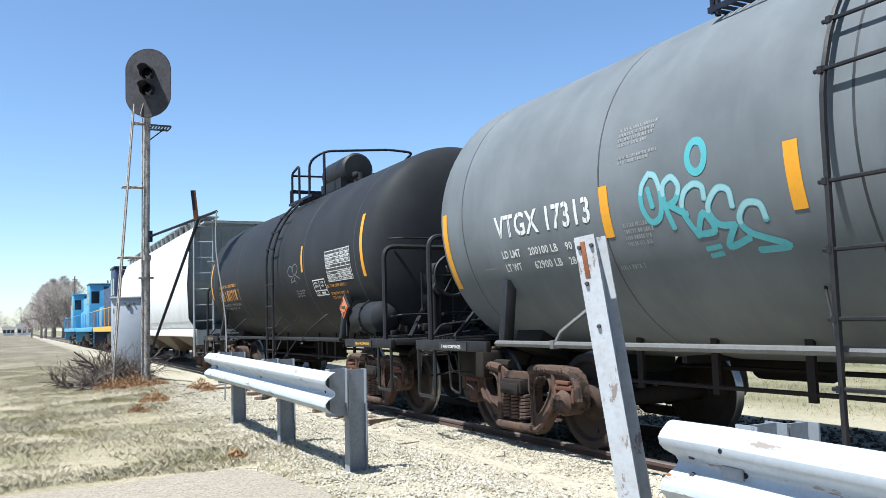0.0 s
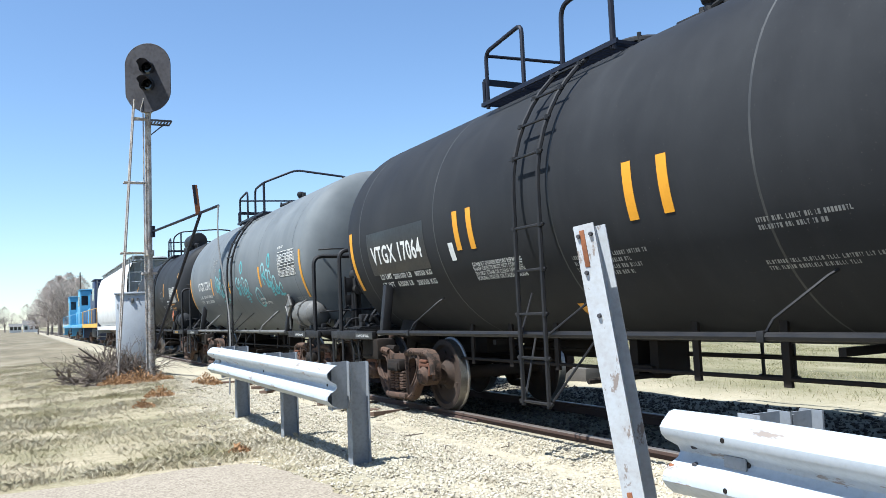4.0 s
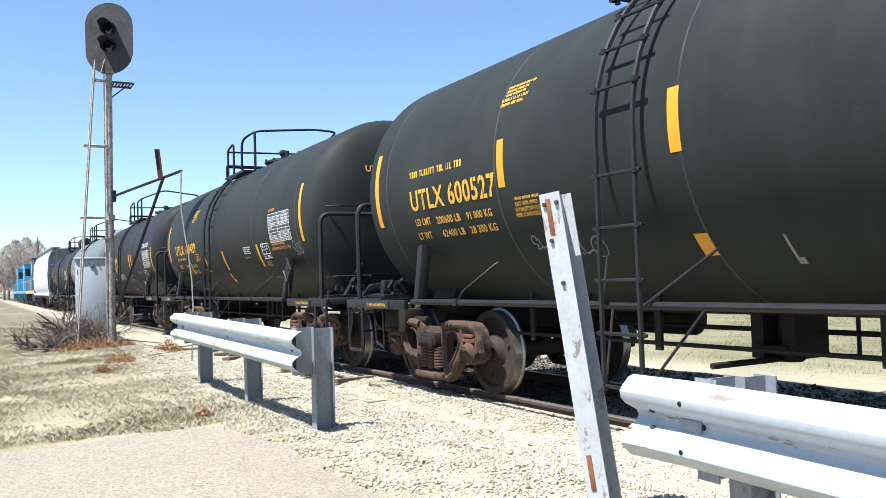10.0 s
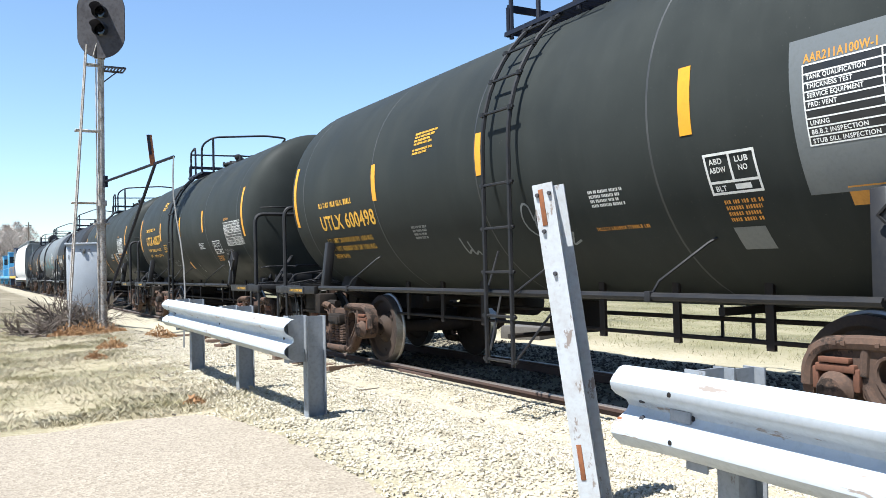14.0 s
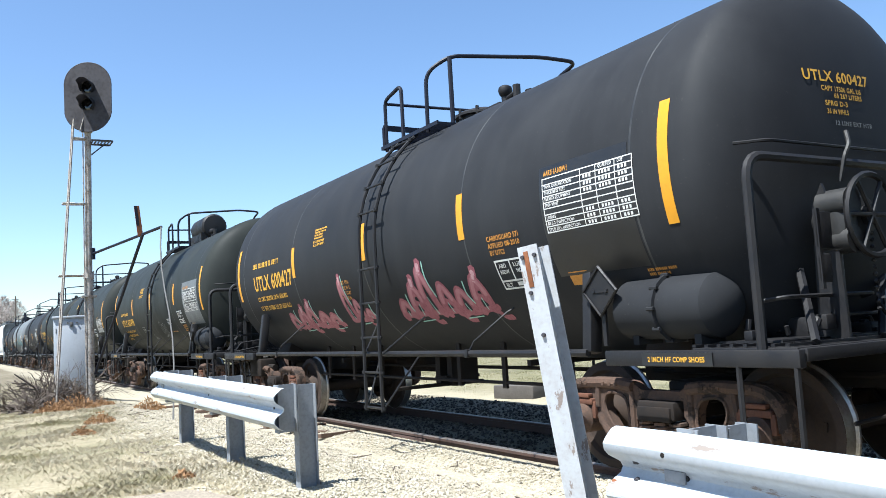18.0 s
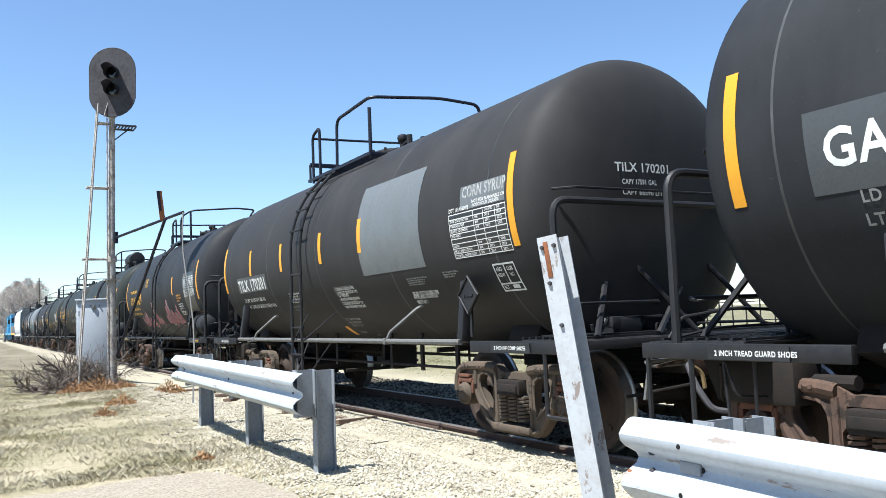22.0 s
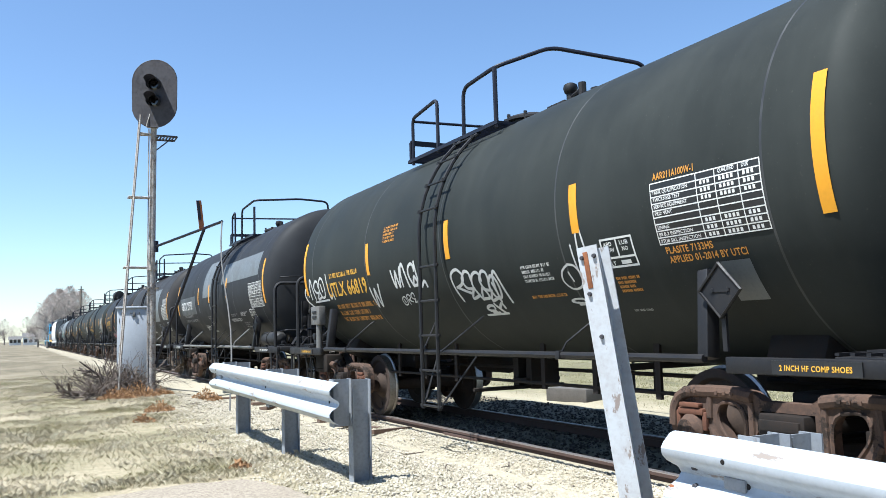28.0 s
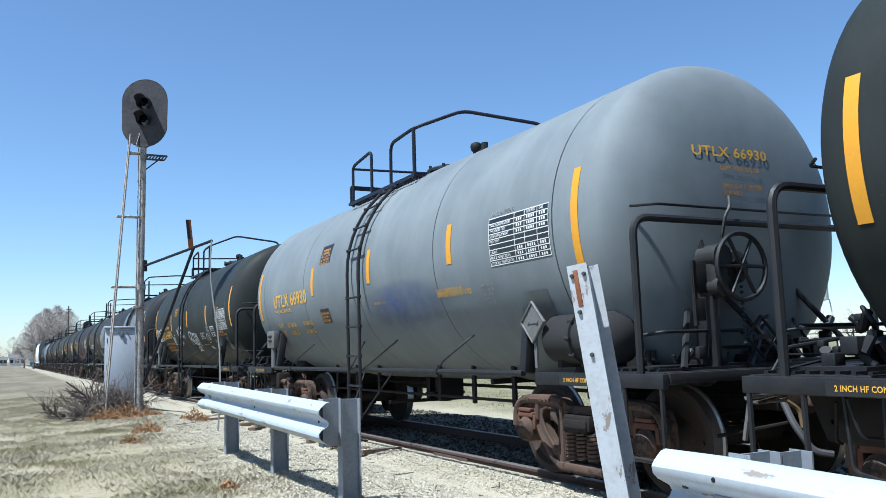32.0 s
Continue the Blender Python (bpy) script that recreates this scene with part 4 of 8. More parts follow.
def wood_scrap(x, y, l, w, turn):
    """A split piece of old tie lying by the rail."""
    t = thing("wood_scrap", "splintered brown scrap of old tie lying by the rail", "wood scrap", "scraps of old ties by the rail", pose(x, y, ground_at(x, y) + 0.012, 0, 0, turn))
    b = bmesh.new()
    rnd = random.Random(int(x * 100 + y * 37))
    edge = [(-l / 2, -w / 2), (-l / 6, -w * 0.55), (l / 4, -w * 0.42), (l / 2, -w * 0.5), (l * 0.56, -w * 0.1), (l * 0.44, w * 0.2), (l * 0.5, w / 2), (0, w * 0.46), (-l / 2, w * 0.52), (-l * 0.55, 0.0)]
    low = [b.verts.new((px, py, -0.03)) for px, py in edge]
    top = [b.verts.new((px * 0.98, py * 0.94, 0.018 + rnd.uniform(-0.006, 0.012))) for px, py in edge]
    b.faces.new(low[::-1])
    b.faces.new(top)
    for i in range(len(edge)):
        j = (i + 1) % len(edge)
        b.faces.new((low[i], low[j], top[j], top[i]))
    part("splinter", b, SCRAPWOOD, t)
    return t


for i, (x, y, l, w, turn) in enumerate(((4.35, 17.6, 0.55, 0.16, 10), (4.45, 16.6, 0.7, 0.14, -14), (4.30, 15.9, 0.5, 0.2, 30), (4.50, 14.9, 0.6, 0.15, 4), (4.42, 12.6, 0.55, 0.17, -8), (4.52, 11.9, 0.7, 0.13, 16), (4.40, 11.3, 0.45, 0.18, -30), (4.55, 10.7, 0.6, 0.12, 5), (4.30, 19.0, 0.6, 0.18, -20))):
    wood_scrap(x, y, l, w, turn)


block = thing("concrete_block", "low weathered concrete block in the grass past the track", "concrete block", "", pose(9.2, 12.8, ground_at(9.2, 12.8) - 0.03, 0, 0, 12))
block_bm = bmesh.new()
box(block_bm, -0.28, 0.28, -0.5, 0.5, 0.0, 0.26, bevel=0.02)
part("slab", block_bm, CONCRETE, block)


def loose_twigs(n, seed):
    """Dark twigs and bark bits strewn over gravel and grass."""
    rnd = random.Random(seed)
    b = bmesh.new()
    for _ in range(n):
        x, y = rnd.uniform(1.4, 4.4), 5.5 + 15 * rnd.random()
        if x < 1.8 and y < 6.7:
            continue
        a, l = rnd.uniform(0, 3.14), rnd.uniform(0.02, 0.09) * (1 + rnd.random() ** 8 * 3)
        z = ground_at(x, y) + 0.012
        rod(b, (x, y, z), (x + math.cos(a) * l, y + math.sin(a) * l, z + rnd.uniform(-0.004, 0.02)), rnd.uniform(0.003, 0.007), 4)
    return tagged(part("twigs", b, BRUSH), "dark twigs and bark strewn over the gravel", "twigs", kind="stuff")


loose_twigs(150, 77)


# ---- distance ----
def bare_tree(x, y, h, seed, spread=0.5):
    rnd = random.Random(seed)
    t = thing("tree", "bare grey-brown tree in early spring beyond the field", "tree", "distant bare trees", pose(x, y, -0.2))
    b = bmesh.new()
    rod(b, (0, 0, 0), (0.1, 0, h * 0.3), h * 0.028, 7, h * 0.018)
    part("trunk", b, BARK, t)
    for k in range(7):
        b = bmesh.new()
        a = rnd.uniform(0, 6.283)
        z = h * rnd.uniform(0.15, 0.30)
        d = Vector((math.cos(a) * spread, math.sin(a) * spread, rnd.uniform(0.6, 1.0))).normalized()
        branch(b, Vector((0, 0, z)), d, h * rnd.uniform(0.2, 0.32), h * 0.011, 3 if h > 8.9 else 2, rnd, 3)
        part("limb", b, BARK, t)
    # fine twigs as many thin slivers filling the crown unevenly
    verts, faces = [], []
    for _ in range(int(2600 if 160 < y < 200 else 900)):
        a, u = rnd.uniform(0, 6.283), rnd.random() ** 0.5
        zz = rnd.random()
        rad = h * 0.36 * math.sin(math.pi * min(1, 0.18 + 0.82 * zz)) ** 0.7 * u * (0.8 + 0.4 * noise.noise(Vector((a, zz * 3, seed))))
        p = Vector((math.cos(a) * rad, math.sin(a) * rad, h * (0.16 + 0.84 * zz)))
        d = Vector((math.cos(a) * u + rnd.gauss(0, 0.4), math.sin(a) * u + rnd.gauss(0, 0.4), rnd.uniform(0.3, 1.2))).normalized()
        s = h * rnd.uniform(0.03, 0.08)
        o = d.orthogonal().normalized() * h * 0.0035
        k = len(verts)
        verts += [p - o, p + o, p + d * s]
        faces.append((k, k + 1, k + 2))
    me = bpy.data.meshes.new("crown")
    me.from_pydata(verts, [], faces)
    me.materials.append(TWIG)
    put_mesh("crown", me, t)
    return t


for i, (x, y, h) in enumerate(((4.2, 175, 9.0), (6.0, 170, 10.8), (7.9, 172, 11.4), (2.8, 190, 7.2), (9.6, 168, 10.4), (5.2, 185, 10.6), (7.0, 188, 11.4), (9.0, 180, 10.8))):
    bare_tree(x, y, h, 60 + i)
for i in range(16):
    bare_tree(-70 + i * 5.2 + random.uniform(-2, 2), 420 + random.uniform(-40, 40), random.uniform(8, 13), 90 + i)
for i in range(9):
    bare_tree(75 + i * 9 + random.uniform(-3, 3), 75 + random.uniform(-12, 12) - i * 6, random.uniform(4, 6.5), 120 + i)


def utility_pole(x, y, h):
    p = thing("utility_pole", "wooden utility pole with a crossarm far along the track", "utility pole", "", pose(x, y, -0.2))
    b = bmesh.new()
    rod(b, (0, 0, 0), (0, 0, h), 0.15, 8, 0.10)
    part("pole", b, POLEWOOD, p)
    b = bmesh.new()
    box(b, -0.5, 0.5, -0.05, 0.05, h - 0.7, h - 0.6)
    part("crossarm", b, POLEWOOD, p)
    return p


utility_pole(9.4, 165, 11.2)


def far_house(x, y, w, d, h, label):
    c = thing("house", label, "house", "far houses", pose(x, y, -0.2))
    b = bmesh.new()
    box(b, -w / 2, w / 2, -d / 2, d / 2, 0, h)
    part("wall", b, HOUSEWHITE, c)
    b = bmesh.new()
    for sgn in (1,):
        v = [b.verts.new(q) for q in ((-w / 2 - 0.3, -d / 2 - 0.3, h), (w / 2 + 0.3, -d / 2 - 0.3, h), (w / 2 + 0.3, d / 2 + 0.3, h), (-w / 2 - 0.3, d / 2 + 0.3, h), (-w / 2 - 0.3, 0, h + d * 0.3), (w / 2 + 0.3, 0, h + d * 0.3))]
        for f in ((0, 1, 5, 4), (2, 3, 4, 5), (0, 4, 3), (1, 2, 5), (0, 3, 2, 1)):
            b.faces.new([v[i] for i in f])
    part("roof", b, ROOFGREY, c)
    for k in range(3):
        b = bmesh.new()
        xx = -w / 3 + k * w / 3
        box(b, xx - 0.5, xx + 0.5, -d / 2 - 0.04, -d / 2 + 0.02, 1.0, 2.2)
        part("window", b, GLASS, c)
    return c


far_house(2.6, 330, 5, 5, 2.8, "small white house near the horizon")
far_house(-2.5, 350, 4, 4, 2.2, "low white shed near the horizon")
far_house(-14, 360, 7, 5, 2.8, "white house with a grey roof near the horizon")


def far_tank_tower(x, y):
    """A pale elevated tank on legs beyond the track."""
    c = thing("water_tower", "pale elevated tank on thin legs beyond the track", "water tower", "", pose(x, y, -0.2))
    b = bmesh.new()
    lathe(b, [(6.4, 0.2), (6.6, 1.1), (8.6, 1.1), (9.3, 0.15)], 16, "Z")
    part("tank", b, HOUSEWHITE, c)
    for sx in (-1, 1):
        for sy in (-1, 1):
            b = bmesh.new()
            rod(b, (sx * 1.4, sy * 1.4, 0), (sx * 0.8, sy * 0.8, 6.7), 0.09, 6)
            part("leg", b, HOUSEWHITE, c)
    return c


far_tank_tower(103, 80)


def wire_fence(x, y0, y1):
    f = thing("fence", "dark iron paling fence along the far side of the yard", "fence", "", pose(x, y0, -0.2))
    n = 40
    pb = bmesh.new()
    box(pb, -0.03, 0.03, -0.03, 0.03, 0, 1.7)
    pm = mesh_of("post", pb, IRON)
    for k in range(n):
        put_mesh("post", pm, f, pose(0, (y1 - y0) * k / (n - 1), 0))
    for z in (0.4, 1.5):
        b = bmesh.new()
        box(b, -0.015, 0.015, 0, y1 - y0, z, z + 0.05)
        part("rail", b, IRON, f)
    return f


wire_fence(40, 20, 60)


# ---- the train: shared pieces; a car's origin is its middle at the height of the rail heads, +y the way it goes ----
R, ZC = 1.46, 2.35
GROWN = 1.492          # the wider tanks
NOW = {"r": R, "y": 0.0}         # the radius of the tank being lettered, and a shift of its front half's lettering
HALF, DEPTH, TRUCK = 5.14, 0.44, 4.42
WHEEL_R = 0.457


def wheelset_mesh(plate_mat):
    bm = bmesh.new()
    for s in (-1, 1):
        prof = [(s * 0.675, 0.36), (s * 0.672, 0.472), (s * 0.680, 0.483), (s * 0.695, 0.480), (s * 0.706, 0.459), (s * 0.80, 0.455), (s * 0.808, 0.44),
                (s * 0.806, 0.385), (s * 0.765, 0.36), (s * 0.745, 0.20), (s * 0.80, 0.14), (s * 0.83, 0.13), (s * 0.83, 0.09), (s * 0.62, 0.09), (s * 0.62, 0.14), (s * 0.675, 0.20), (s * 0.69, 0.34)]
        n0 = len(bm.faces)
        lathe(bm, prof, 36, "X", closed=True)
        bm.faces.ensure_lookup_table()
        for f in list(bm.faces)[n0:]:
            c = f.calc_center_median()
            rr = math.hypot(c.y, c.z)
            if rr > 0.450 and abs(c.x) < 0.803:
                f.material_index = 1
        # casting marks that show the wheel turning
        for a in (0.3, 2.4, 4.5):
            box(bm, s * 0.76, s * 0.775, 0.29 * math.cos(a) - 0.03, 0.29 * math.cos(a) + 0.03, 0.29 * math.sin(a) - 0.015, 0.29 * math.sin(a) + 0.015)
    rod(bm, (-1.05, 0, 0), (1.05, 0, 0), 0.085, 14)
    return mesh_of("wheelset", bm, [plate_mat, TREAD])


def bearing_mesh(material):
    bm = bmesh.new()
    lathe(bm, [(-1.16, 0.05), (-1.16, 0.085), (-1.145, 0.10), (-1.12, 0.105), (-1.10, 0.125), (-0.93, 0.125), (-0.92, 0.10)], 20, "X")
    for k in range(3):
        a = 2 * math.pi * k / 3 + 0.5
        rod(bm, (-1.165, 0.055 * math.cos(a), 0.055 * math.sin(a)), (-1.135, 0.055 * math.cos(a), 0.055 * math.sin(a)), 0.018, 6)
    return mesh_of("bearing", bm, material)


def rounded(pts, cut=0.25, times=2):
    """A closed outline with its corners cut round."""
    for _ in range(times):
        out = []
        for (y0, z0), (y1, z1) in zip(pts, pts[1:] + pts[:1]):
            out += [(y0 + (y1 - y0) * cut, z0 + (z1 - z0) * cut), (y1 - (y1 - y0) * cut, z1 - (z1 - z0) * cut)]
        pts = out
    return pts


def sideframe_mesh(material, x=-1.03):
    """A cast truck side: a box-section top chord, diagonals down to the spring seat, three-cornered openings and pedestal jaws."""
    half = [(0.0, 0.715), (0.20, 0.715), (0.30, 0.775), (0.50, 0.80), (0.80, 0.80), (0.98, 0.785), (1.09, 0.72), (1.135, 0.62), (1.14, 0.45), (1.11, 0.40), (1.065, 0.42), (1.045, 0.585), (0.745, 0.585), (0.725, 0.43), (0.66, 0.37), (0.46, 0.145), (0.37, 0.10), (0.0, 0.095)]
    outline = half + [(-y, z) for y, z in reversed(half[1:-1])]
    window = [(-0.27, 0.20), (0.27, 0.20), (0.27, 0.48), (0.23, 0.53), (0.23, 0.645), (-0.23, 0.645), (-0.23, 0.53), (-0.27, 0.48)]
    hole = rounded([(0.345, 0.66), (0.60, 0.70), (0.655, 0.56), (0.50, 0.36), (0.355, 0.26)], 0.22)
    mirror = [(-y, z) for y, z in reversed(hole)]
    bm = bmesh.new()
    plate(bm, [outline, window, hole, mirror], x - 0.035, x + 0.06)
    for s in (-1, 1):
        # the top chord's swelling, the diagonal's flange and the rim of the opening stand proud
        top = [(x - 0.03, s * q, z) for q, z in ((0.29, 0.735), (0.42, 0.755), (0.66, 0.76), (0.90, 0.752), (1.02, 0.715), (1.09, 0.62), (1.10, 0.48))]
        tube(bm, top, 0.048, 8, 0.05)
        tube(bm, [(x - 0.03, s * q, z) for q, z in ((0.70, 0.50), (0.66, 0.42), (0.47, 0.20), (0.36, 0.145), (0.20, 0.14))], 0.034, 8, 0.04)
        tube(bm, [(x - 0.035, s * q, z) for q, z in hole + hole[:1]], 0.016, 6)
        tube(bm, [(x - 0.03, s * 0.305, 0.20), (x - 0.03, s * 0.305, 0.70)], 0.030, 8)
        tube(bm, [(x - 0.03, s * 0.70, 0.72), (x - 0.03, s * 0.715, 0.56)], 0.032, 8)
        for q in (0.45, 0.52, 0.60, 0.82, 0.88):
            box(bm, x - 0.083, x - 0.074, s * q - 0.014, s * q + 0.014, 0.742, 0.768)
    box(bm, x - 0.10, x + 0.09, -0.33, 0.33, 0.125, 0.195, bevel=0.02)
    return mesh_of("side_frame", bm, material)


def adapter_mesh():
    """The rust-red pad and ribs over a bearing."""
    bm = bmesh.new()
    x = -1.03
    box(bm, x - 0.075, x + 0.08, -0.135, 0.135, 0.572, 0.625, bevel=0.012)
    box(bm, x - 0.085, x - 0.03, -0.105, 0.105, 0.630, 0.665, bevel=0.008)
    for s in (-1, 1):
        box(bm, x - 0.065, x + 0.06, s * 0.138 - 0.022, s * 0.138 + 0.022, 0.46, 0.60, bevel=0.008)
    return mesh_of("bearing_adapter", bm, PADRUST)


def spring_mesh(material):
    bm = bmesh.new()
    x = -1.03
    for s in (-0.16, 0.0, 0.16):
        pts = []
        for k in range(7 * 8 + 1):
            a = 2 * math.pi * k / 8
            pts.append((x - 0.01 + 0.068 * math.cos(a), s + 0.068 * math.sin(a), 0.235 + 0.25 * k / 56))
        tube(bm, pts, 0.017, 5)
    return mesh_of("spring_nest", bm, material)


def bolster_bm():
    bm = bmesh.new()
    box(bm, -1.14, 1.14, -0.20, 0.20, 0.50, 0.64, bevel=0.02)
    box(bm, -0.75, 0.75, -0.22, 0.22, 0.60, 0.76, bevel=0.02)
    rod(bm, (0, 0, 0.7), (0, 0, 0.83), 0.2, 16)
    for s in (-1, 1):
        box(bm, s * 1.12 - 0.04, s * 1.12 + 0.04, -0.17, 0.17, 0.49, 0.60, bevel=0.01)
    return bm


def brake_bm():
    """One brake beam with its truss rods, shoes and lever."""
    bm = bmesh.new()
    rod(bm, (-0.78, 0.40, 0.36), (0.78, 0.40, 0.36), 0.03, 6)
    rod(bm, (-0.78, 0.40, 0.36), (0, 0.14, 0.36), 0.022, 6)
    rod(bm, (0.78, 0.40, 0.36), (0, 0.14, 0.36), 0.022, 6)
    for x in (-0.75, 0.75):
        box(bm, x - 0.05, x + 0.05, 0.39, 0.46, 0.24, 0.54, bevel=0.01)
    rod(bm, (0.0, 0.14, 0.34), (0.05, 0.3, 0.75), 0.02, 6)
    return bm


MESH = {}
for key, m_frame, m_plate in (("rust", RUST, DARKRUST), ("grey", GREYTRUCK, RUST)):
    MESH["wheel", key] = wheelset_mesh(WHEELRUST)
    MESH["bearing", key] = bearing_mesh(m_frame)
    MESH["frame", key] = sideframe_mesh(m_frame)
    MESH["spring", key] = spring_mesh(m_frame)
    MESH["adapter", key] = adapter_mesh()
    MESH["bolster", key] = mesh_of("truck", bolster_bm(), DARKRUST)
    MESH["brake", key] = mesh_of("brake_beam", brake_bm(), DARKRUST)

WHEELS = []
FLIP = pose(0, 0, 0, 0, 0, 180)


def add_truck(car, y, key):
    t = put_mesh("truck", MESH["bolster", key], car, pose(0, y, 0))
    for turn in (pose(0, 0, 0), FLIP):
        put_mesh("brake_beam", MESH["brake", key], t, turn)
        put_mesh("side_frame", MESH["frame", key], t, turn)
        put_mesh("spring_nest", MESH["spring", key], t, turn)
    for dy in (-0.889, 0.889):
        w = put_mesh("wheelset", MESH["wheel", key], t, pose(0, dy, WHEEL_R))
        WHEELS.append((w, dy))
        for turn in (pose(0, 0, 0), FLIP):
            put_mesh("bearing", MESH["bearing", key], t, pose(0, dy, WHEEL_R) @ turn)
            put_mesh("bearing_adapter", MESH["adapter", key], t, pose(0, dy, 0) @ turn)
    return t


def head_radius(u):
    """The head's radius, as a share of the tank's, u of the way out to its tip: a tight knuckle, then a shallow dish."""
    return max(0.0, 1 - u ** 2) ** 0.34


def shell_mesh(material, R=R):
    bm = bmesh.new()
    prof = []
    for k in range(17):
        u = math.sin(k / 16 * math.pi / 2)
        prof.append((-(HALF + DEPTH * u), max(0.004, R * head_radius(u))))
    prof = prof[::-1]
    left = [p for p in prof]
    seams = (-4.7, -2.35, 0.0, 2.35, 4.7)
    mid = []
    for s in seams:
        mid += [(s - 0.07, R), (s - 0.035, R), (s - 0.01, R + 0.0012), (s + 0.01, R + 0.0012), (s + 0.035, R), (s + 0.07, R)]
    right = [(-y, r) for y, r in reversed(left)]
    lathe(bm, left + mid + right, 72, "Y", (0, 0, ZC))
    for f in bm.faces:
        y = f.calc_center_median().y
        if min(abs(y - s) for s in seams) < 0.006:
            f.material_index = 1
    return mesh_of("tank", bm, [material, SEAM])


SHELL = {(m.name, r): shell_mesh(m, r) for m, r in ((BLACK, R), (GREEN, R), (BROWNBLACK, R), (BLACK, GROWN), (DUSK, GROWN), (SILVER, GROWN))}


def on_tank(y, arc, off=0.004, side=-1):
    """A place on the tank's side: y along, arc metres up from the height of the axis."""
    r = NOW["r"]
    a = arc / r
    r += off * 0.45
    return Vector((side * r * math.cos(a), y + (NOW["y"] if y > 0.3 else 0.0), ZC + r * math.sin(a)))


def arc_of(z):
    r = NOW["r"]
    return r * math.asin(max(-0.99, min(0.99, (z - ZC) / r)))


def patch(bm, y0, y1, a0, a1, off=0.004, side=-1, slant=0.0):
    """A strip of paint or film laid on the tank."""
    n = max(1, int(abs(a1 - a0) / 0.07))
    rows = []
    for k in range(n + 1):
        a = a0 + (a1 - a0) * k / n
        s = slant * (a - a0)
        rows.append((bm.verts.new(on_tank(y0 + s, a, off, side)), bm.verts.new(on_tank(y1 + s, a, off, side))))
    for p, q in zip(rows, rows[1:]):
        bm.faces.new((p[0], p[1], q[1], q[0]) if (y1 - y0) * (a1 - a0) * side < 0 else (p[0], q[0], q[1], p[1]))


TEXTS = {}


def text_mesh(body, size, squeeze=0.82, spacing=1.08, bold=0.022):
    """Flat letters in a new bmesh; each wording is turned into a mesh only once."""
    key = (body, spacing, bold)
    if key not in TEXTS:
        cu = bpy.data.curves.new("letters", "FONT")
        cu.body, cu.size, cu.space_character = body, 1.0, spacing
        cu.offset = bold
        cu.resolution_u = 3
        ob = bpy.data.objects.new("letters", cu)
        TEXTS[key] = bpy.data.meshes.new_from_object(ob)
        bpy.data.objects.remove(ob)
        bpy.data.curves.remove(cu)
    bm = bmesh.new()
    bm.from_mesh(TEXTS[key])
    for v in bm.verts:
        v.co.x *= squeeze * size
        v.co.y *= size
    return bm


def cut_rows(bm, step):
    zs = [v.co.y for v in bm.verts]
    if not zs:
        return
    a, b = min(zs), max(zs)
    k = 1
    while a + k * step < b - 0.01:
        bmesh.ops.bisect_plane(bm, geom=bm.verts[:] + bm.edges[:] + bm.faces[:], plane_co=(0, a + k * step, 0), plane_no=(0, 1, 0))
        k += 1


def letters_of(bm):
    """The separate letters of a line of text, each as its own bmesh."""
    bm.faces.ensure_lookup_table()
    left, spans = set(bm.faces), []
    while left:
        todo = [left.pop()]
        group = []
        while todo:
            f = todo.pop()
            group.append(f)
            for v in f.verts:
                for g in v.link_faces:
                    if g in left:
                        left.discard(g)
                        todo.append(g)
        xs = [v.co.x for f in group for v in f.verts]
        spans.append([min(xs), max(xs), group])
    spans.sort(key=lambda q: q[0])
    merged = []
    for q in spans:
        if merged and q[0] < merged[-1][1] - 0.002:
            merged[-1][1] = max(merged[-1][1], q[1])
            merged[-1][2] += q[2]
        else:
            merged.append(q)
    out = []
    for _, _, group in merged:
        b = bmesh.new()
        at = {}
        for f in group:
            for v in f.verts:
                if v not in at:
                    at[v] = b.verts.new(v.co)
        for f in group:
            b.faces.new([at[v] for v in f.verts])
        out.append(b)
    return out


def stencil_gap(bm, size):
    """The narrow upright bridge that a stencil leaves in a wide letter."""
    xs = [v.co.x for v in bm.verts]
    if max(xs) - min(xs) < 0.36 * size:
        return
    mid = (max(xs) + min(xs)) / 2
    for w in (-0.018, 0.018):
        bmesh.ops.bisect_plane(bm, geom=bm.verts[:] + bm.edges[:] + bm.faces[:], plane_co=(mid + w * size, 0, 0), plane_no=(1, 0, 0))
    dead = [f for f in bm.faces if abs(f.calc_center_median().x - mid) < 0.018 * size]
    bmesh.ops.delete(bm, geom=dead, context="FACES")


def write_on(car, body, y, z, size, material, name="lettering", off=0.009, stencil=False, width=None):
    """Letters on the near side: y their first edge, z their foot, size the height of capitals."""
    bm = text_mesh(body, size / 0.70)
    if width:
        xs = [v.co.x for v in bm.verts]
        f = width / max(0.01, max(xs) - min(xs))
        for v in bm.verts:
            v.co.x *= f
    large = size > 0.1
    a0 = arc_of(z)
    for b in letters_of(bm) if large else [bm]:
        if stencil:
            stencil_gap(b, size)
        cut_rows(b, 0.07)
        for v in b.verts:
            v.co = on_tank(y - v.co.x, a0 + v.co.y, off)
        ob = part("letter" if large else name, b, material, car)
        if not large:
            tagged(ob, kind="stuff")
    if large:
        bm.free()


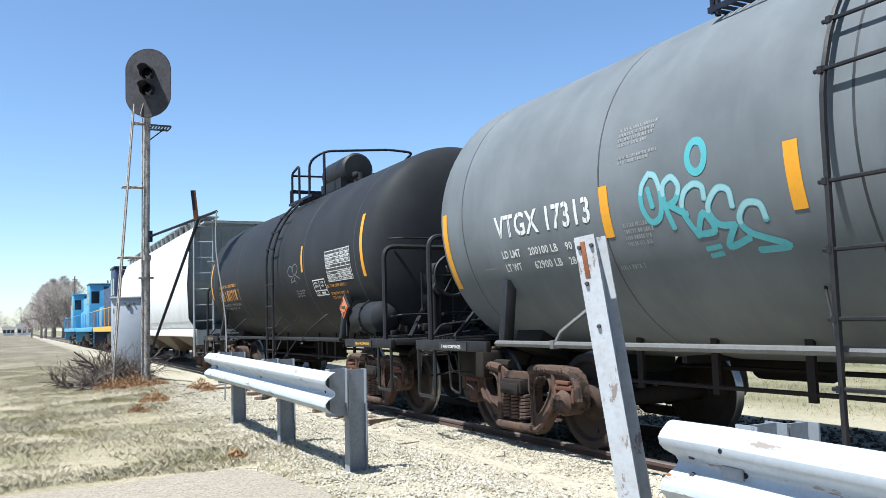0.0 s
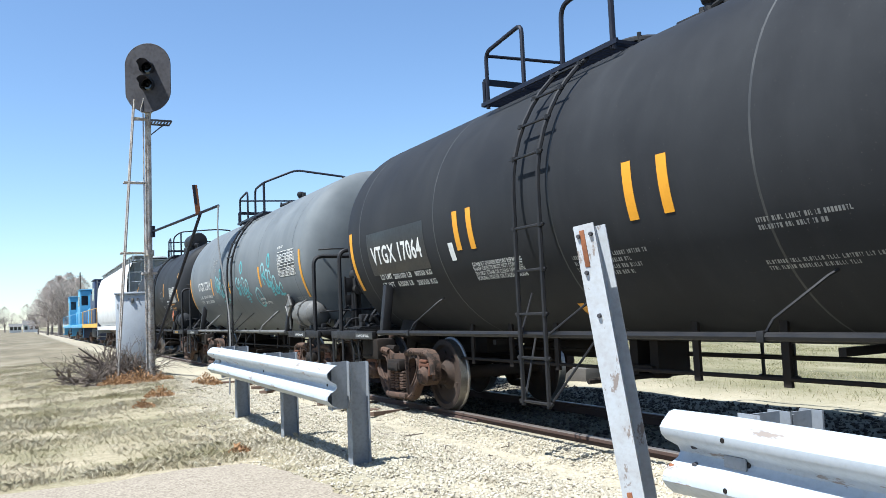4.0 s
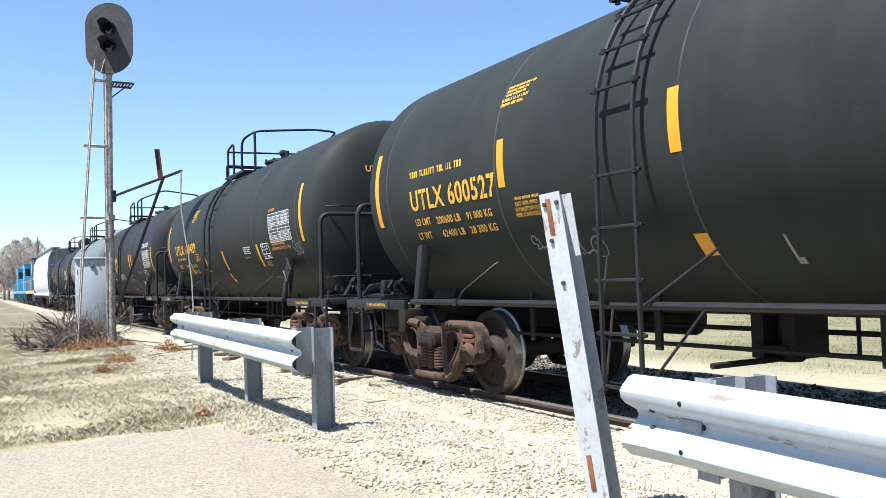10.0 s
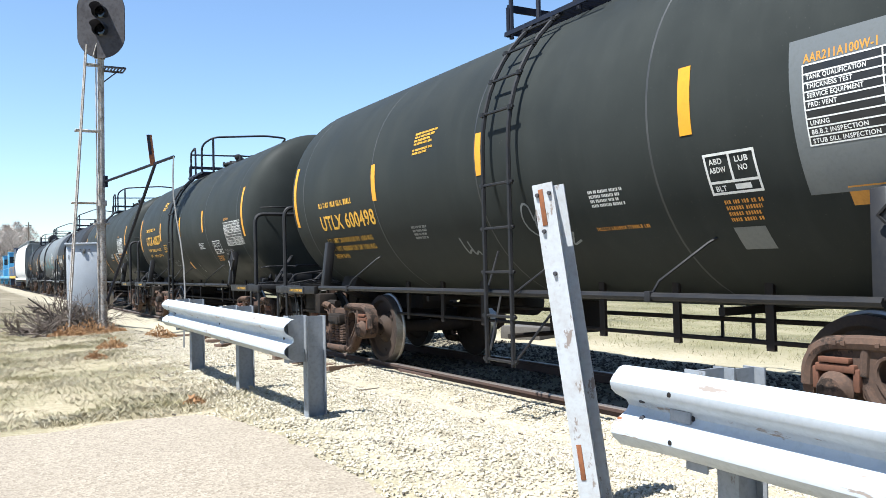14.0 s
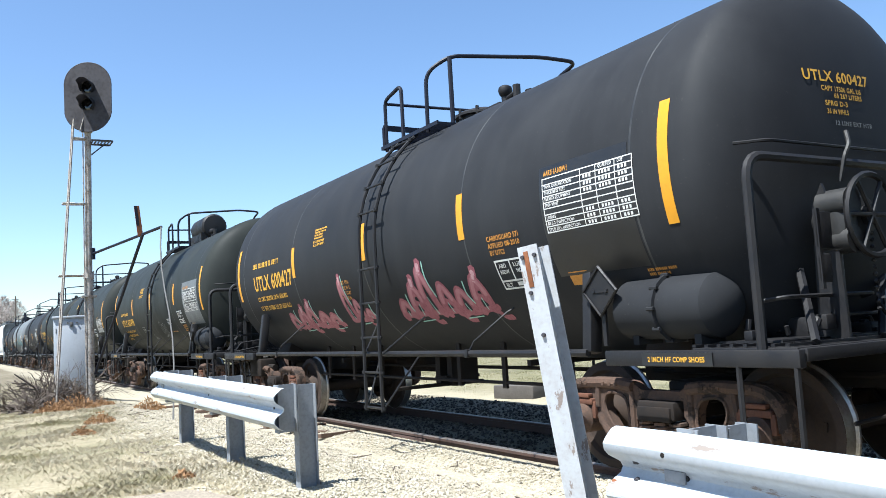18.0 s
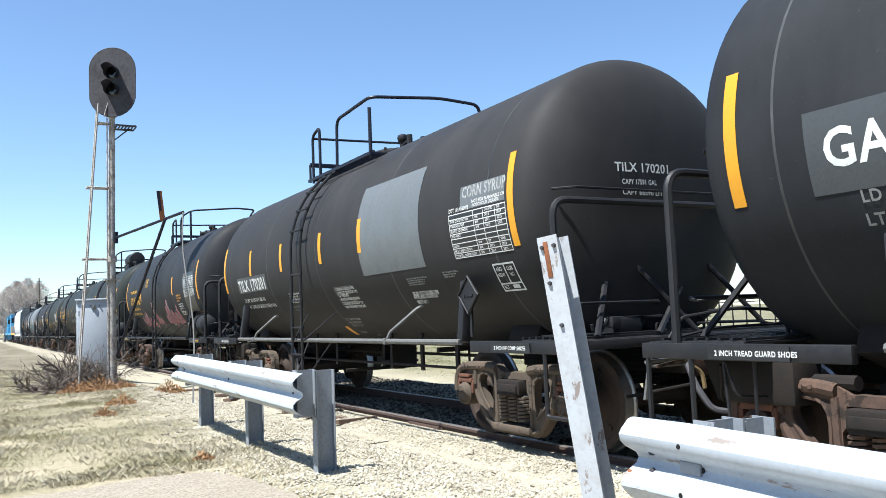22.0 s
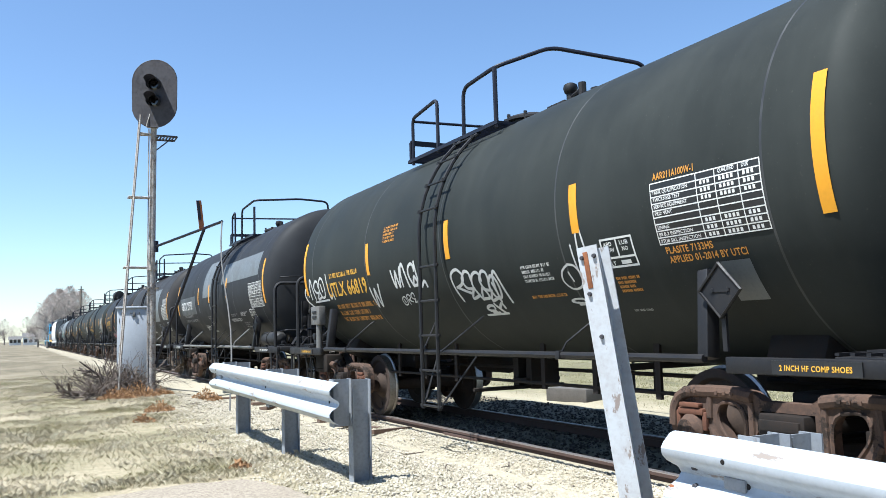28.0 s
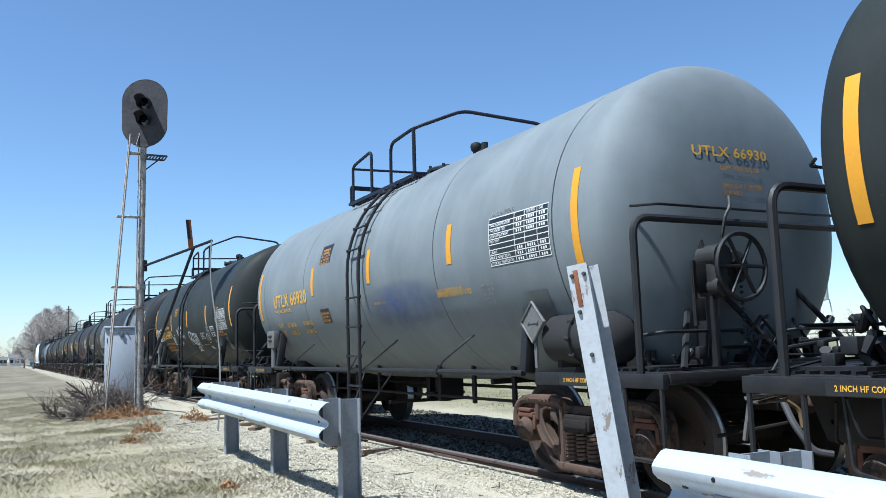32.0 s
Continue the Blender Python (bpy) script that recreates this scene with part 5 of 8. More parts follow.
def write_head(car, body, x, z, size, material, end=-1, width=None):
    """Letters on the rear head of the tank."""
    bm = text_mesh(body, size / 0.70)
    if width:
        f = width / max(0.01, max(v.co.x for v in bm.verts))
        for v in bm.verts:
            v.co.x *= f
    for v in bm.verts:
        px, pz = x + v.co.x, z + v.co.y
        r = min(0.985, math.hypot(px, pz - ZC) / NOW["r"])
        u = math.sqrt(1 - r ** (1 / 0.34))
        v.co = Vector((px, end * (HALF + DEPTH * u + 0.008), pz))
    return tagged(part("lettering", bm, material, car), kind="stuff")


def bars(car, y, z, width, n, size, material, seed=0, name="stencil_block"):
    """Writing too small to read, as lines of small upright bars in words."""
    rnd = random.Random(seed * 7 + int(abs(y) * 100))
    bm = bmesh.new()
    a = arc_of(z)
    wide, gap = size * (0.50 if size < 0.1 else 0.42), size * 0.24
    for k in range(n):
        top = a - k * size * 1.55
        x = 0.0
        end = width * (rnd.uniform(0.7, 1.0) if k else 1.0)
        left = rnd.randint(3, 8)
        while x + wide < end + size * 0.3:
            w = wide * rnd.choice((0.55, 0.9, 1.0, 1.0, 1.1))
            low = top - size
            kind = rnd.random()
            if kind < 0.55 or size < 0.03:
                patch(bm, y - x, y - x - w, low, top, 0.005)
            elif kind < 0.80:
                patch(bm, y - x, y - x - w * 0.38, low, top, 0.005)
                patch(bm, y - x - w * 0.42, y - x - w, low, low + size * 0.24, 0.005)
            else:
                patch(bm, y - x - w * 0.31, y - x - w * 0.69, low, top - size * 0.26, 0.005)
                patch(bm, y - x, y - x - w, top - size * 0.24, top, 0.005)
            x += w + gap
            left -= 1
            if not left:
                x += size * 0.5
                left = rnd.randint(2, 8)
    return tagged(part(name, bm, material, car), kind="stuff")


def put_text(bm, body, y, arc, size, width, off):
    """Adds letters to a mesh on the tank: y their first edge, arc their foot."""
    tb = text_mesh(body, size / 0.70)
    f = width / max(0.01, max(v.co.x for v in tb.verts))
    at = {v: bm.verts.new(on_tank(y - v.co.x * f, arc + v.co.y, off)) for v in tb.verts}
    for face in tb.faces:
        bm.faces.new([at[v] for v in face.verts])
    tb.free()


ROW_WORDS = ("TANK QUALIFICATION", "THICKNESS TEST", "SERVICE EQUIPMENT", "PRD: VENT", "", "LINING", "88.B.2 INSPECTION", "STUB SILL INSPECTION")


def data_table(car, y, z, w, h, cols=(0.45, 0.62, 0.82), rows=9, backing=None, figures=None):
    """The white-ruled inspection table: frame, rules and rows of words and figures."""
    rnd = random.Random(int(abs(y * 37 + z * 11)))
    a1 = arc_of(z)
    a0 = a1 - h
    if backing is not None:
        b = bmesh.new()
        patch(b, y + 0.09, y - w - 0.09, a0 - 0.30, a1 + 0.16, 0.006)
        part("panel_backing", b, backing, car)
    b = bmesh.new()
    patch(b, y, y - w, a0, a1, 0.0075)
    part("table_field", b, PATCHBLACK, car)
    b = bmesh.new()
    t = 0.009
    for yy in (0, *[w * c for c in cols], w - t):
        patch(b, y - yy, y - yy - t, a0, a1, 0.010)
    for k in range(rows + 1):
        aa = a0 + (a1 - a0 - t) * k / rows
        patch(b, y, y - w, aa, aa + t, 0.0105)
    rh = h / rows
    lim = [0.0, *cols, 1.0]
    for k in range(rows):
        aa = a0 + h * (rows - 1 - k) / rows + rh * 0.30
        size = rh * 0.50
        words = [ROW_WORDS[k - 1] if k else ""]
        if k == 0:
            words += ["", "QUALIFIED", "DUE"]
        elif figures and words[0]:
            words += ["" if k == 4 else figures[0], "PP" if k == 6 else "" if k == 4 else figures[1], "NONE" if k == 6 else "" if k == 4 else figures[2]]
        else:
            words += [None] * 3 if words[0] and k != 4 else [""] * 3
        for c, body in enumerate(words):
            s, e = lim[c] * w + 0.025, lim[c + 1] * w - 0.02
            if body:
                put_text(b, body, y - s - (0.0 if c == 0 else 0.01), aa, size, min(e - s - 0.02, len(body) * size * 0.78), 0.010)
            elif body is None:
                x = s + 0.015
                while x < e - 0.03:
                    patch(b, y - x, y - x - 0.022, aa, aa + size, 0.010)
                    x += 0.036
    return tagged(part("data_table", b, LETTER_W, car), "white-ruled inspection table", kind="stuff")


def small_box(car, y, z, w=0.42, h=0.40):
    a1 = arc_of(z)
    a0 = a1 - h
    b = bmesh.new()
    t = 0.018
    for yy in (0, w * 0.48, w - t):
        patch(b, y - yy, y - yy - t, a0 + (0.08 if yy == w * 0.48 else 0), a1, 0.009)
    for aa in (a0, a0 + 0.08, a1 - t):
        patch(b, y, y - w, aa, aa + t, 0.0095)
    size = h * 0.13
    for body, u, v, ww in (("ABD", 0.10, 0.74, 0.26), ("ABDW", 0.08, 0.54, 0.32), ("LUB", 0.60, 0.74, 0.26), ("NO", 0.64, 0.54, 0.18), ("BLT", 0.10, 0.09, 0.22)):
        put_text(b, body, y - w * u, a0 + h * v, size, w * ww, 0.009)
    patch(b, y - w * 0.5, y - w * 0.8, a0 + h * 0.10, a0 + h * 0.10 + size, 0.009)
    return tagged(part("service_box_stencil", b, LETTER_W, car), "white-ruled lubrication stencil", kind="stuff")


def paint_area(car, y0, y1, z0, z1, material, off=0.006, slant=0.0):
    """A rectangle of other paint on the tank's side."""
    b = bmesh.new()
    patch(b, y0, y1, arc_of(z0), arc_of(z1), off, -1, slant)
    return part("paint_patch", b, material, car)


def stripe(car, y, z0, z1, w=0.10, material=None):
    b = bmesh.new()
    patch(b, y + w / 2, y - w / 2, arc_of(z0), arc_of(z1), 0.008)
    return part("reflective_stripe", b, material or YELLOW, car)


def stroke(bm, pts, width, off=0.0065):
    """A brush stroke over the tank through (y, arc) points, round at both ends."""
    for y0, a0 in (pts[0], pts[-1]):
        f = bm.faces.new([bm.verts.new(on_tank(y0 + width / 2 * math.cos(k * 0.7854), a0 + width / 2 * math.sin(k * 0.7854), off - 0.0006)) for k in range(8)])
        f.normal_update()
        if f.normal.x > 0:
            f.normal_flip()
    for (y0, a0), (y1, a1) in zip(pts, pts[1:]):
        d = Vector((y1 - y0, a1 - a0))
        if d.length < 1e-5:
            continue
        n = Vector((-d.y, d.x)).normalized() * width / 2
        e = d.normalized() * width * 0.3
        q = [(y0 - e.x + n.x, a0 - e.y + n.y), (y0 - e.x - n.x, a0 - e.y - n.y), (y1 + e.x - n.x, a1 + e.y - n.y), (y1 + e.x + n.x, a1 + e.y + n.y)]
        f = bm.faces.new([bm.verts.new(on_tank(y, a, off)) for y, a in q])
        f.normal_update()
        if f.normal.x > 0:
            f.normal_flip()


def curve_pts(ctrl, n=7):
    out = []
    for i in range(len(ctrl) - 1):
        p0, p1, p2, p3 = ctrl[max(i - 1, 0)], ctrl[i], ctrl[i + 1], ctrl[min(i + 2, len(ctrl) - 1)]
        for k in range(n):
            t = k / n
            out.append(tuple(0.5 * (2 * b + (c - a) * t + (2 * a - 5 * b + 4 * c - d) * t * t + (3 * b - a - 3 * c + d) * t ** 3) for a, b, c, d in zip(p0, p1, p2, p3)))
    return out + [ctrl[-1]]


# strokes of sprayed letters in a unit box, each read forward and up
GLYPHS = {
    "O": [[(0.5, 1), (0.12, 0.75), (0.02, 0.35), (0.32, 0.0), (0.8, 0.08), (0.98, 0.5), (0.82, 0.9), (0.5, 1)], [(0.42, 0.68), (0.52, 0.32)]],
    "R": [[(0.28, -0.05), (0.08, 0.45), (0.1, 0.85), (0.55, 1.0), (0.88, 0.78), (0.65, 0.52), (0.25, 0.42)], [(0.3, 0.42), (0.65, 0.3), (1.05, 0.18)]],
    "C": [[(0.95, 0.7), (0.92, 0.92), (0.62, 1.0), (0.25, 0.85), (0.12, 0.5), (0.45, 0.0)], [(0.45, 0.02), (0.8, 0.42), (1.05, 0.06), (0.45, 0.02)]],
    "E": [[(0.82, 0.68), (0.78, 0.95), (0.42, 1.0), (0.05, 0.72), (0.25, 0.42), (0.75, 0.36)], [(0.75, 0.36), (0.38, 0.0), (1.05, 0.1)]],
    "S": [[(0.88, 0.62), (0.78, 0.95), (0.35, 1.0), (0.05, 0.68), (0.3, 0.35), (1.3, -0.02), (0.4, -0.06)]],
    "N": [[(0.0, 0.05), (0.12, 0.75), (0.4, 1.0), (0.62, 0.7), (0.85, 0.0)]],
    "K": [[(0.0, 0.9), (0.35, 0.3), (0.8, -0.4)], [(0.4, 0.3), (0.95, 0.9), (1.1, 0.35)]],
    "W": [[(0.0, 0.9), (0.2, 0.05), (0.45, 0.85), (0.62, 0.05), (0.95, 1.0)]],
    "L": [[(0.1, 1.0), (0.25, 0.1), (0.85, 0.25), (1.0, 0.05)]],
}


def sprayed(car, letters, material, width, mist=None, lines=()):
    """Sprayed letters, each (glyph, y, foot height, width, height); the tops fade into a paler mist."""
    b, pale = bmesh.new(), bmesh.new()
    for glyph, y, z, w, h in letters:
        a = arc_of(z)
        for s in GLYPHS[glyph]:
            pts = curve_pts([(y - u * w, a + v * h) for u, v in s], 6)
            stroke(b, pts, width)
            high = []
            for p in pts + [(0.0, a)]:
                if p[1] > a + 0.62 * h:
                    high.append(p)
                else:
                    if mist is not None and len(high) > 2:
                        stroke(pale, high, width * 0.8, 0.0078)
                    high = []
    for y, z, length in lines:
        stroke(b, [(y, arc_of(z)), (y - length, arc_of(z) + 0.01)], width * 0.8)
    tagged(part("spray_tag", b, material, car), kind="stuff")
    if mist is None:
        pale.free()
    else:
        tagged(part("spray_mist", pale, mist, car), kind="stuff")


def tag_marks(car, y, z, h, n, material, width, seed, lean=0.15, name="spray_tag", under=0, length=None):
    """A run of quick sprayed letters of about one size."""
    rnd = random.Random(seed)
    step = (length or h * n * 0.8) / n
    row = []
    for k in range(n):
        row.append((rnd.choice("ORCESNWL"), y - step * k, z + rnd.uniform(-0.08, 0.08) * h, step * rnd.uniform(0.95, 1.2), h * rnd.uniform(0.8, 1.1)))
    sprayed(car, row, material, width * 0.85, None, [(y - step * n * 0.45, z - 0.08 - 0.07 * k, step * n * 0.3) for k in range(under)])


def ring_mark(car, y, z, r, material, width=0.035):
    b = bmesh.new()
    a = arc_of(z)
    pts = [(y - r * math.cos(k * math.pi / 8), a + r * 1.35 * math.sin(k * math.pi / 8)) for k in range(17)]
    stroke(b, curve_pts(pts, 2), width)
    return part("spray_tag", b, material, car)


def wild_blot(car, y, z, length, h, seed, heights):
    """Fat sprayed letters: rounded bodies over a running base, misty tops and thin mint edges."""
    rnd = random.Random(seed)
    a = arc_of(z)
    w = length / len(heights)
    body, rose, pale, edge = bmesh.new(), bmesh.new(), bmesh.new(), bmesh.new()
    base = [(y - length * k / 8, a + 0.03 + 0.05 * rnd.random()) for k in range(9)]
    stroke(body, curve_pts(base, 4), 0.075, 0.0065)
    for k, hh in enumerate(heights):
        u, top = y - w * k, a + hh * h
        fat = min(0.13, w * 0.36)
        lean = rnd.uniform(-0.1, 0.15) * w
        arch = [(u - w * 0.10, a + 0.04), (u - w * 0.18 - lean * 0.5, a + hh * h * 0.55), (u - w * 0.42 - lean, top - fat * 0.3), (u - w * 0.72 - lean, a + hh * h * 0.62), (u - w * 0.78, a + 0.05)]
        pts = curve_pts(arch, 6)
        stroke(body, pts, fat, 0.0066 + 0.0002 * k)
        stroke(rose, [p for p in pts if p[1] > a + hh * h * 0.45], fat * 0.5, 0.0088)
        if k % 2:
            stroke(body, curve_pts([(u - w * 0.2, a + hh * h * 0.5), (u - w * 0.6, a + hh * h * 0.42), (u - w * 1.0, a - 0.04), (u - w * 1.35, a - 0.06)], 5), fat * 0.6, 0.0072)
        if hh > 0.7:
            stroke(body, curve_pts([(u - w * 0.40 - lean, top - fat), (u - w * 0.55 - lean, top), (u - w * 0.6 - lean, top + 0.1 * h)], 5), fat * 0.9, 0.0066)
            for grow, off in ((0.95, 0.0092), (0.55, 0.0100)):
                stroke(pale, [(u - w * 0.50 - lean, top - fat * 0.4 * grow), (u - w * 0.56 - lean, top + 0.05 * h)], fat * 0.6 * grow, off)
        if k % 2 == 0:
            stroke(edge, curve_pts([(u - w * 0.95, a + hh * h * 0.45), (u - w * 0.85 - lean, a + hh * h * 0.8), (u - w * 0.9 - lean, top + 0.06)], 5), 0.022, 0.0105)
        stroke(edge, curve_pts([(u - w * 0.45, a + 0.06), (u - w * 0.42 - lean, a + hh * h * 0.45)], 3), 0.013, 0.0105)
        if k % 3 == 1:
            stroke(edge, [(u, a - 0.035), (u - w * 0.9, a - 0.02)], 0.014, 0.0105)
    for bm, material in ((body, PINK), (rose, ROSE), (pale, PALEPINK), (edge, MINT)):
        tagged(part("spray_tag", bm, material, car), kind="stuff")


# ---- tank car ironwork, built once ----
def ladder_meshes():
    """Stiles that rise straight and bend over the tank to the platform, and one rung."""
    out = {}
    for i, dy in enumerate((0.21, -0.21)):
        bm = bmesh.new()
        pts = [(-1.56, dy, 0.38), (-1.56, dy, ZC)]
        for k in range(1, 9):
            a = radians(54) * k / 8
            pts.append((-1.56 * math.cos(a), dy, ZC + 1.56 * math.sin(a)))
        tube(bm, pts, 0.022, 6)
        out["stile", i] = mesh_of("ladder_stile", bm, IRON)
    bm = bmesh.new()
    rod(bm, (0, -0.27, 0), (0, 0.27, 0), 0.014, 6)
    for s in (-0.22, 0.22):
        rod(bm, (-0.0, s, -0.02), (0, s, 0.02), 0.028, 6)
    out["rung"] = mesh_of("ladder_rung", bm, IRON)
    return out


LADDER = ladder_meshes()


def add_ladder(car, y, side, rungs=True):
    m = pose(0, y, 0) if side < 0 else pose(0, y, 0) @ FLIP
    for i in (0, 1):
        put_mesh("ladder_stile", LADDER["stile", i], car, m)
    zs = [0.42 + 0.40 * k for k in range(5)]
    for z in zs:
        put_mesh("ladder_rung", LADDER["rung"], car, m @ pose(-1.56, 0, z))
    for k in range(1, 5):
        a = k * 0.215
        put_mesh("ladder_rung", LADDER["rung"], car, m @ pose(-1.57 * math.cos(a), 0, ZC + 1.57 * math.sin(a)))
    if side < 0:
        for s in (-0.45, 0.45):
            for a, e in (((-1.53, s * 0.5, 0.44), (-1.20, s * 1.1, 1.00)), ((-1.54, s * 0.5, 1.03), (-1.16, s * 1.3, 1.42))):
                b = bmesh.new()
                rod(b, a, e, 0.011, 6)
                part("ladder_brace", b, IRON, car, "", pose(0, y, 0))


def platform_meshes():
    """Walkway and railings by kind; y counts from the ladder."""
    out = {}
    x = 0.90
    for kind, (front, back) in (("u", (0.66, -0.78)), ("v", (1.74, -0.70)), ("t", (0.95, -1.55))):
        bm = bmesh.new()
        box(bm, -0.97, -0.95, back, front, 3.600, 3.645)
        out["edge", kind] = mesh_of("walkway_edge", bm, NAVYIRON)
        bm = bmesh.new()
        box(bm, -0.93, 0.93, front - 0.03, front, 3.86, 3.93)
        for s in (-1, 1):
            rod(bm, (s * 0.93, front - 0.015, 3.60), (s * 0.93, front - 0.015, 3.90), 0.02, 6)
        out["cross", kind] = mesh_of("walkway_crossbar", bm, NAVYIRON)
        # the short loop ahead of the ladder, the long rail behind it that arches over to the far side
        loop = {"u": (0.63, 0.17, 4.31), "v": (1.70, 0.93, 4.30), "t": (0.87, 0.55, 4.43)}[kind]
        bm = bmesh.new()
        tube(bm, [(-x, loop[0], 3.58), (-x, loop[0], loop[2] - 0.06), (-x, loop[1], loop[2] + 0.02), (-x, loop[1], 3.60)], 0.024, 8, 0.10)
        rod(bm, (-x, loop[0], loop[2] - 0.10), (x, loop[0], loop[2] - 0.06), 0.020, 8)
        out["gate", kind] = mesh_of("handrail", bm, NAVYIRON)
        bm = bmesh.new()
        if kind == "u":
            pts = [(-x, -0.44, 3.58), (-x, -0.46, 4.30), (-x + 0.22, -0.66, 4.47), (0.55, -0.82, 4.55), (x + 0.12, -0.95, 4.50), (x + 0.12, -0.50, 4.40), (x, -0.40, 3.60)]
            mid = (-0.68, -0.66)
        elif kind == "v":
            pts = [(-x, 0.22, 3.58), (-x, 0.20, 4.26), (-x, -0.58, 4.30), (-0.20, -0.72, 4.58), (x, -1.10, 4.39), (x, -1.12, 3.60)]
            mid = (-x, -0.57)
        else:
            pts = [(-x, -0.16, 3.58), (-x, -0.20, 4.40), (-x, -1.45, 4.45), (0.2, -1.50, 4.52), (x, -1.50, 4.48), (x, -1.48, 3.60)]
            mid = (-x, -1.42)
        tube(bm, pts, 0.025, 8, 0.14)
        out["rail", kind] = mesh_of("handrail", bm, NAVYIRON)
        bm = bmesh.new()
        rod(bm, (mid[0], mid[1], 3.58), (mid[0], mid[1], 4.30 if mid[0] == -x else 4.46), 0.028, 8)
        out["post", kind] = mesh_of("handrail_post", bm, NAVYIRON)
        bm = bmesh.new()
        tube(bm, [(x, loop[0], 3.60), (x, loop[0], 4.25), (x, back + 0.3, 4.25), (x, back + 0.2, 3.60)], 0.022, 8, 0.12)
        out["far_rail", kind] = mesh_of("handrail", bm, NAVYIRON)
        out["span", kind] = (front, back)
    bm = bmesh.new()
    box(bm, -0.95, -0.50, -0.006, 0.006, 3.612, 3.642)
    out["bar"] = mesh_of("grating_bar", bm, NAVYIRON)
    bm = bmesh.new()
    lathe(bm, [(3.70, 0.30), (3.86, 0.30), (3.87, 0.35), (3.90, 0.35), (3.93, 0.30), (3.97, 0.17), (3.98, 0.02)], 24, "Z", (0, -0.28, 0))
    for k in range(8):
        a = 2 * math.pi * k / 8
        rod(bm, (0.33 * math.cos(a), -0.28 + 0.33 * math.sin(a), 3.83), (0.33 * math.cos(a), -0.28 + 0.33 * math.sin(a), 3.95), 0.022, 6)
    out["manway"] = mesh_of("manway", bm, IRON)
    bm = bmesh.new()
    lathe(bm, [(3.74, 0.10), (3.78, 0.10), (3.79, 0.05), (3.90, 0.05), (3.92, 0.07), (3.97, 0.085), (4.01, 0.075), (4.03, 0.04), (4.035, 0.01)], 16, "Z", (-0.22, -1.10, 0))
    rod(bm, (-0.22, -1.10, 3.86), (-0.22, -1.32, 3.90), 0.03, 8)
    rod(bm, (-0.22, -1.32, 3.80), (-0.22, -1.32, 3.98), 0.045, 8)
    box(bm, -0.35, 0.25, -1.15, -0.80, 3.74, 3.82, bevel=0.01)
    rod(bm, (0.15, -1.1, 3.75), (0.15, -1.1, 4.02), 0.07, 8)
    rod(bm, (-0.05, -0.85, 3.75), (-0.05, -0.85, 3.98), 0.04, 8)
    out["valve"] = mesh_of("relief_valve", bm, IRON)
    bm = bmesh.new()
    lathe(bm, [(-0.62, 0.02), (-0.60, 0.27), (-0.55, 0.31), (0.55, 0.31), (0.60, 0.27), (0.62, 0.02)], 20, "Y", (-0.12, -0.35, 4.12))
    box(bm, -0.45, 0.2, -0.9, 0.2, 3.76, 3.95)
    out["dome"] = mesh_of("dome_housing", bm, IRON)
    return out


PLAT = platform_meshes()


def end_meshes():
    """The end platform with its step, rail and coupler; built for the +y end."""
    out = {}
    bm = bmesh.new()
    box(bm, -1.41, 1.41, 5.10, 5.92, 1.03, 1.055, bevel=0.006)
    out["platform"] = mesh_of("end_platform", bm, IRON)
    bm = bmesh.new()
    box(bm, -1.48, -1.42, 4.30, 5.98, 0.935, 1.045, bevel=0.008)
    out["sill_beam"] = mesh_of("side_sill", bm, IRON)
    bm = bmesh.new()
    box(bm, -1.41, 1.41, 5.93, 5.985, 0.97, 1.05, bevel=0.008)
    out["end_beam"] = mesh_of("end_beam", bm, IRON)
    bm = bmesh.new()
    box(bm, -1.40, 1.40, -0.015, 0.015, 1.06, 1.078)
    out["tread"] = mesh_of("tread_bar", bm, IRON)
    bm = bmesh.new()
    tube(bm, [(-1.42, 5.68, 1.03), (-1.42, 5.68, 2.27), (1.42, 5.68, 2.27), (1.42, 5.68, 1.03)], 0.033, 8, 0.16)
    out["rail"] = mesh_of("end_handrail", bm, IRON)
    bm = bmesh.new()
    tube(bm, [(-1.46, 5.94, 0.95), (-1.46, 5.94, 0.40), (-1.46, 5.52, 0.40), (-1.46, 5.52, 0.95)], 0.02, 6, 0.04)
    out["step"] = mesh_of("sill_step", bm, IRON)
    bm = bmesh.new()
    box(bm, -0.22, 0.22, 3.4, 6.0, 0.70, 1.02, bevel=0.015)
    box(bm, -0.55, 0.55, 3.9, 4.9, 0.95, 1.25, bevel=0.03)
    for s in (-1, 1):
        box(bm, s * 0.72 - 0.2, s * 0.72 + 0.2, 4.15, 4.65, 0.88, 1.12, turn=pose(0, 0, 0, 0, s * -22, 0), bevel=0.02)
    out["sill"] = mesh_of("stub_sill", bm, DARKRUST)
    bm = bmesh.new()
    box(bm, -0.09, 0.09, 5.95, 6.2, 0.77, 0.95, bevel=0.02)
    box(bm, -0.16, 0.02, 6.15, 6.42, 0.72, 1.0, bevel=0.04)
    box(bm, 0.06, 0.16, 6.12, 6.36, 0.74, 0.98, bevel=0.03)
    box(bm, -0.26, 0.26, 5.99, 6.05, 0.68, 1.03, bevel=0.01)
    rod(bm, (-0.1, 6.12, 1.0), (-1.3, 6.02, 0.86), 0.014, 6)
    out["coupler"] = mesh_of("coupler", bm, RUST)
    bm = bmesh.new()
    tube(bm, [(0.28, 6.0, 0.82), (0.34, 6.15, 0.62), (0.30, 6.28, 0.42), (0.2, 6.375, 0.40)], 0.028, 8, 0.08)
    out["hose"] = mesh_of("air_hose", bm, SIGNALBLACK)
    return out


ENDS = end_meshes()


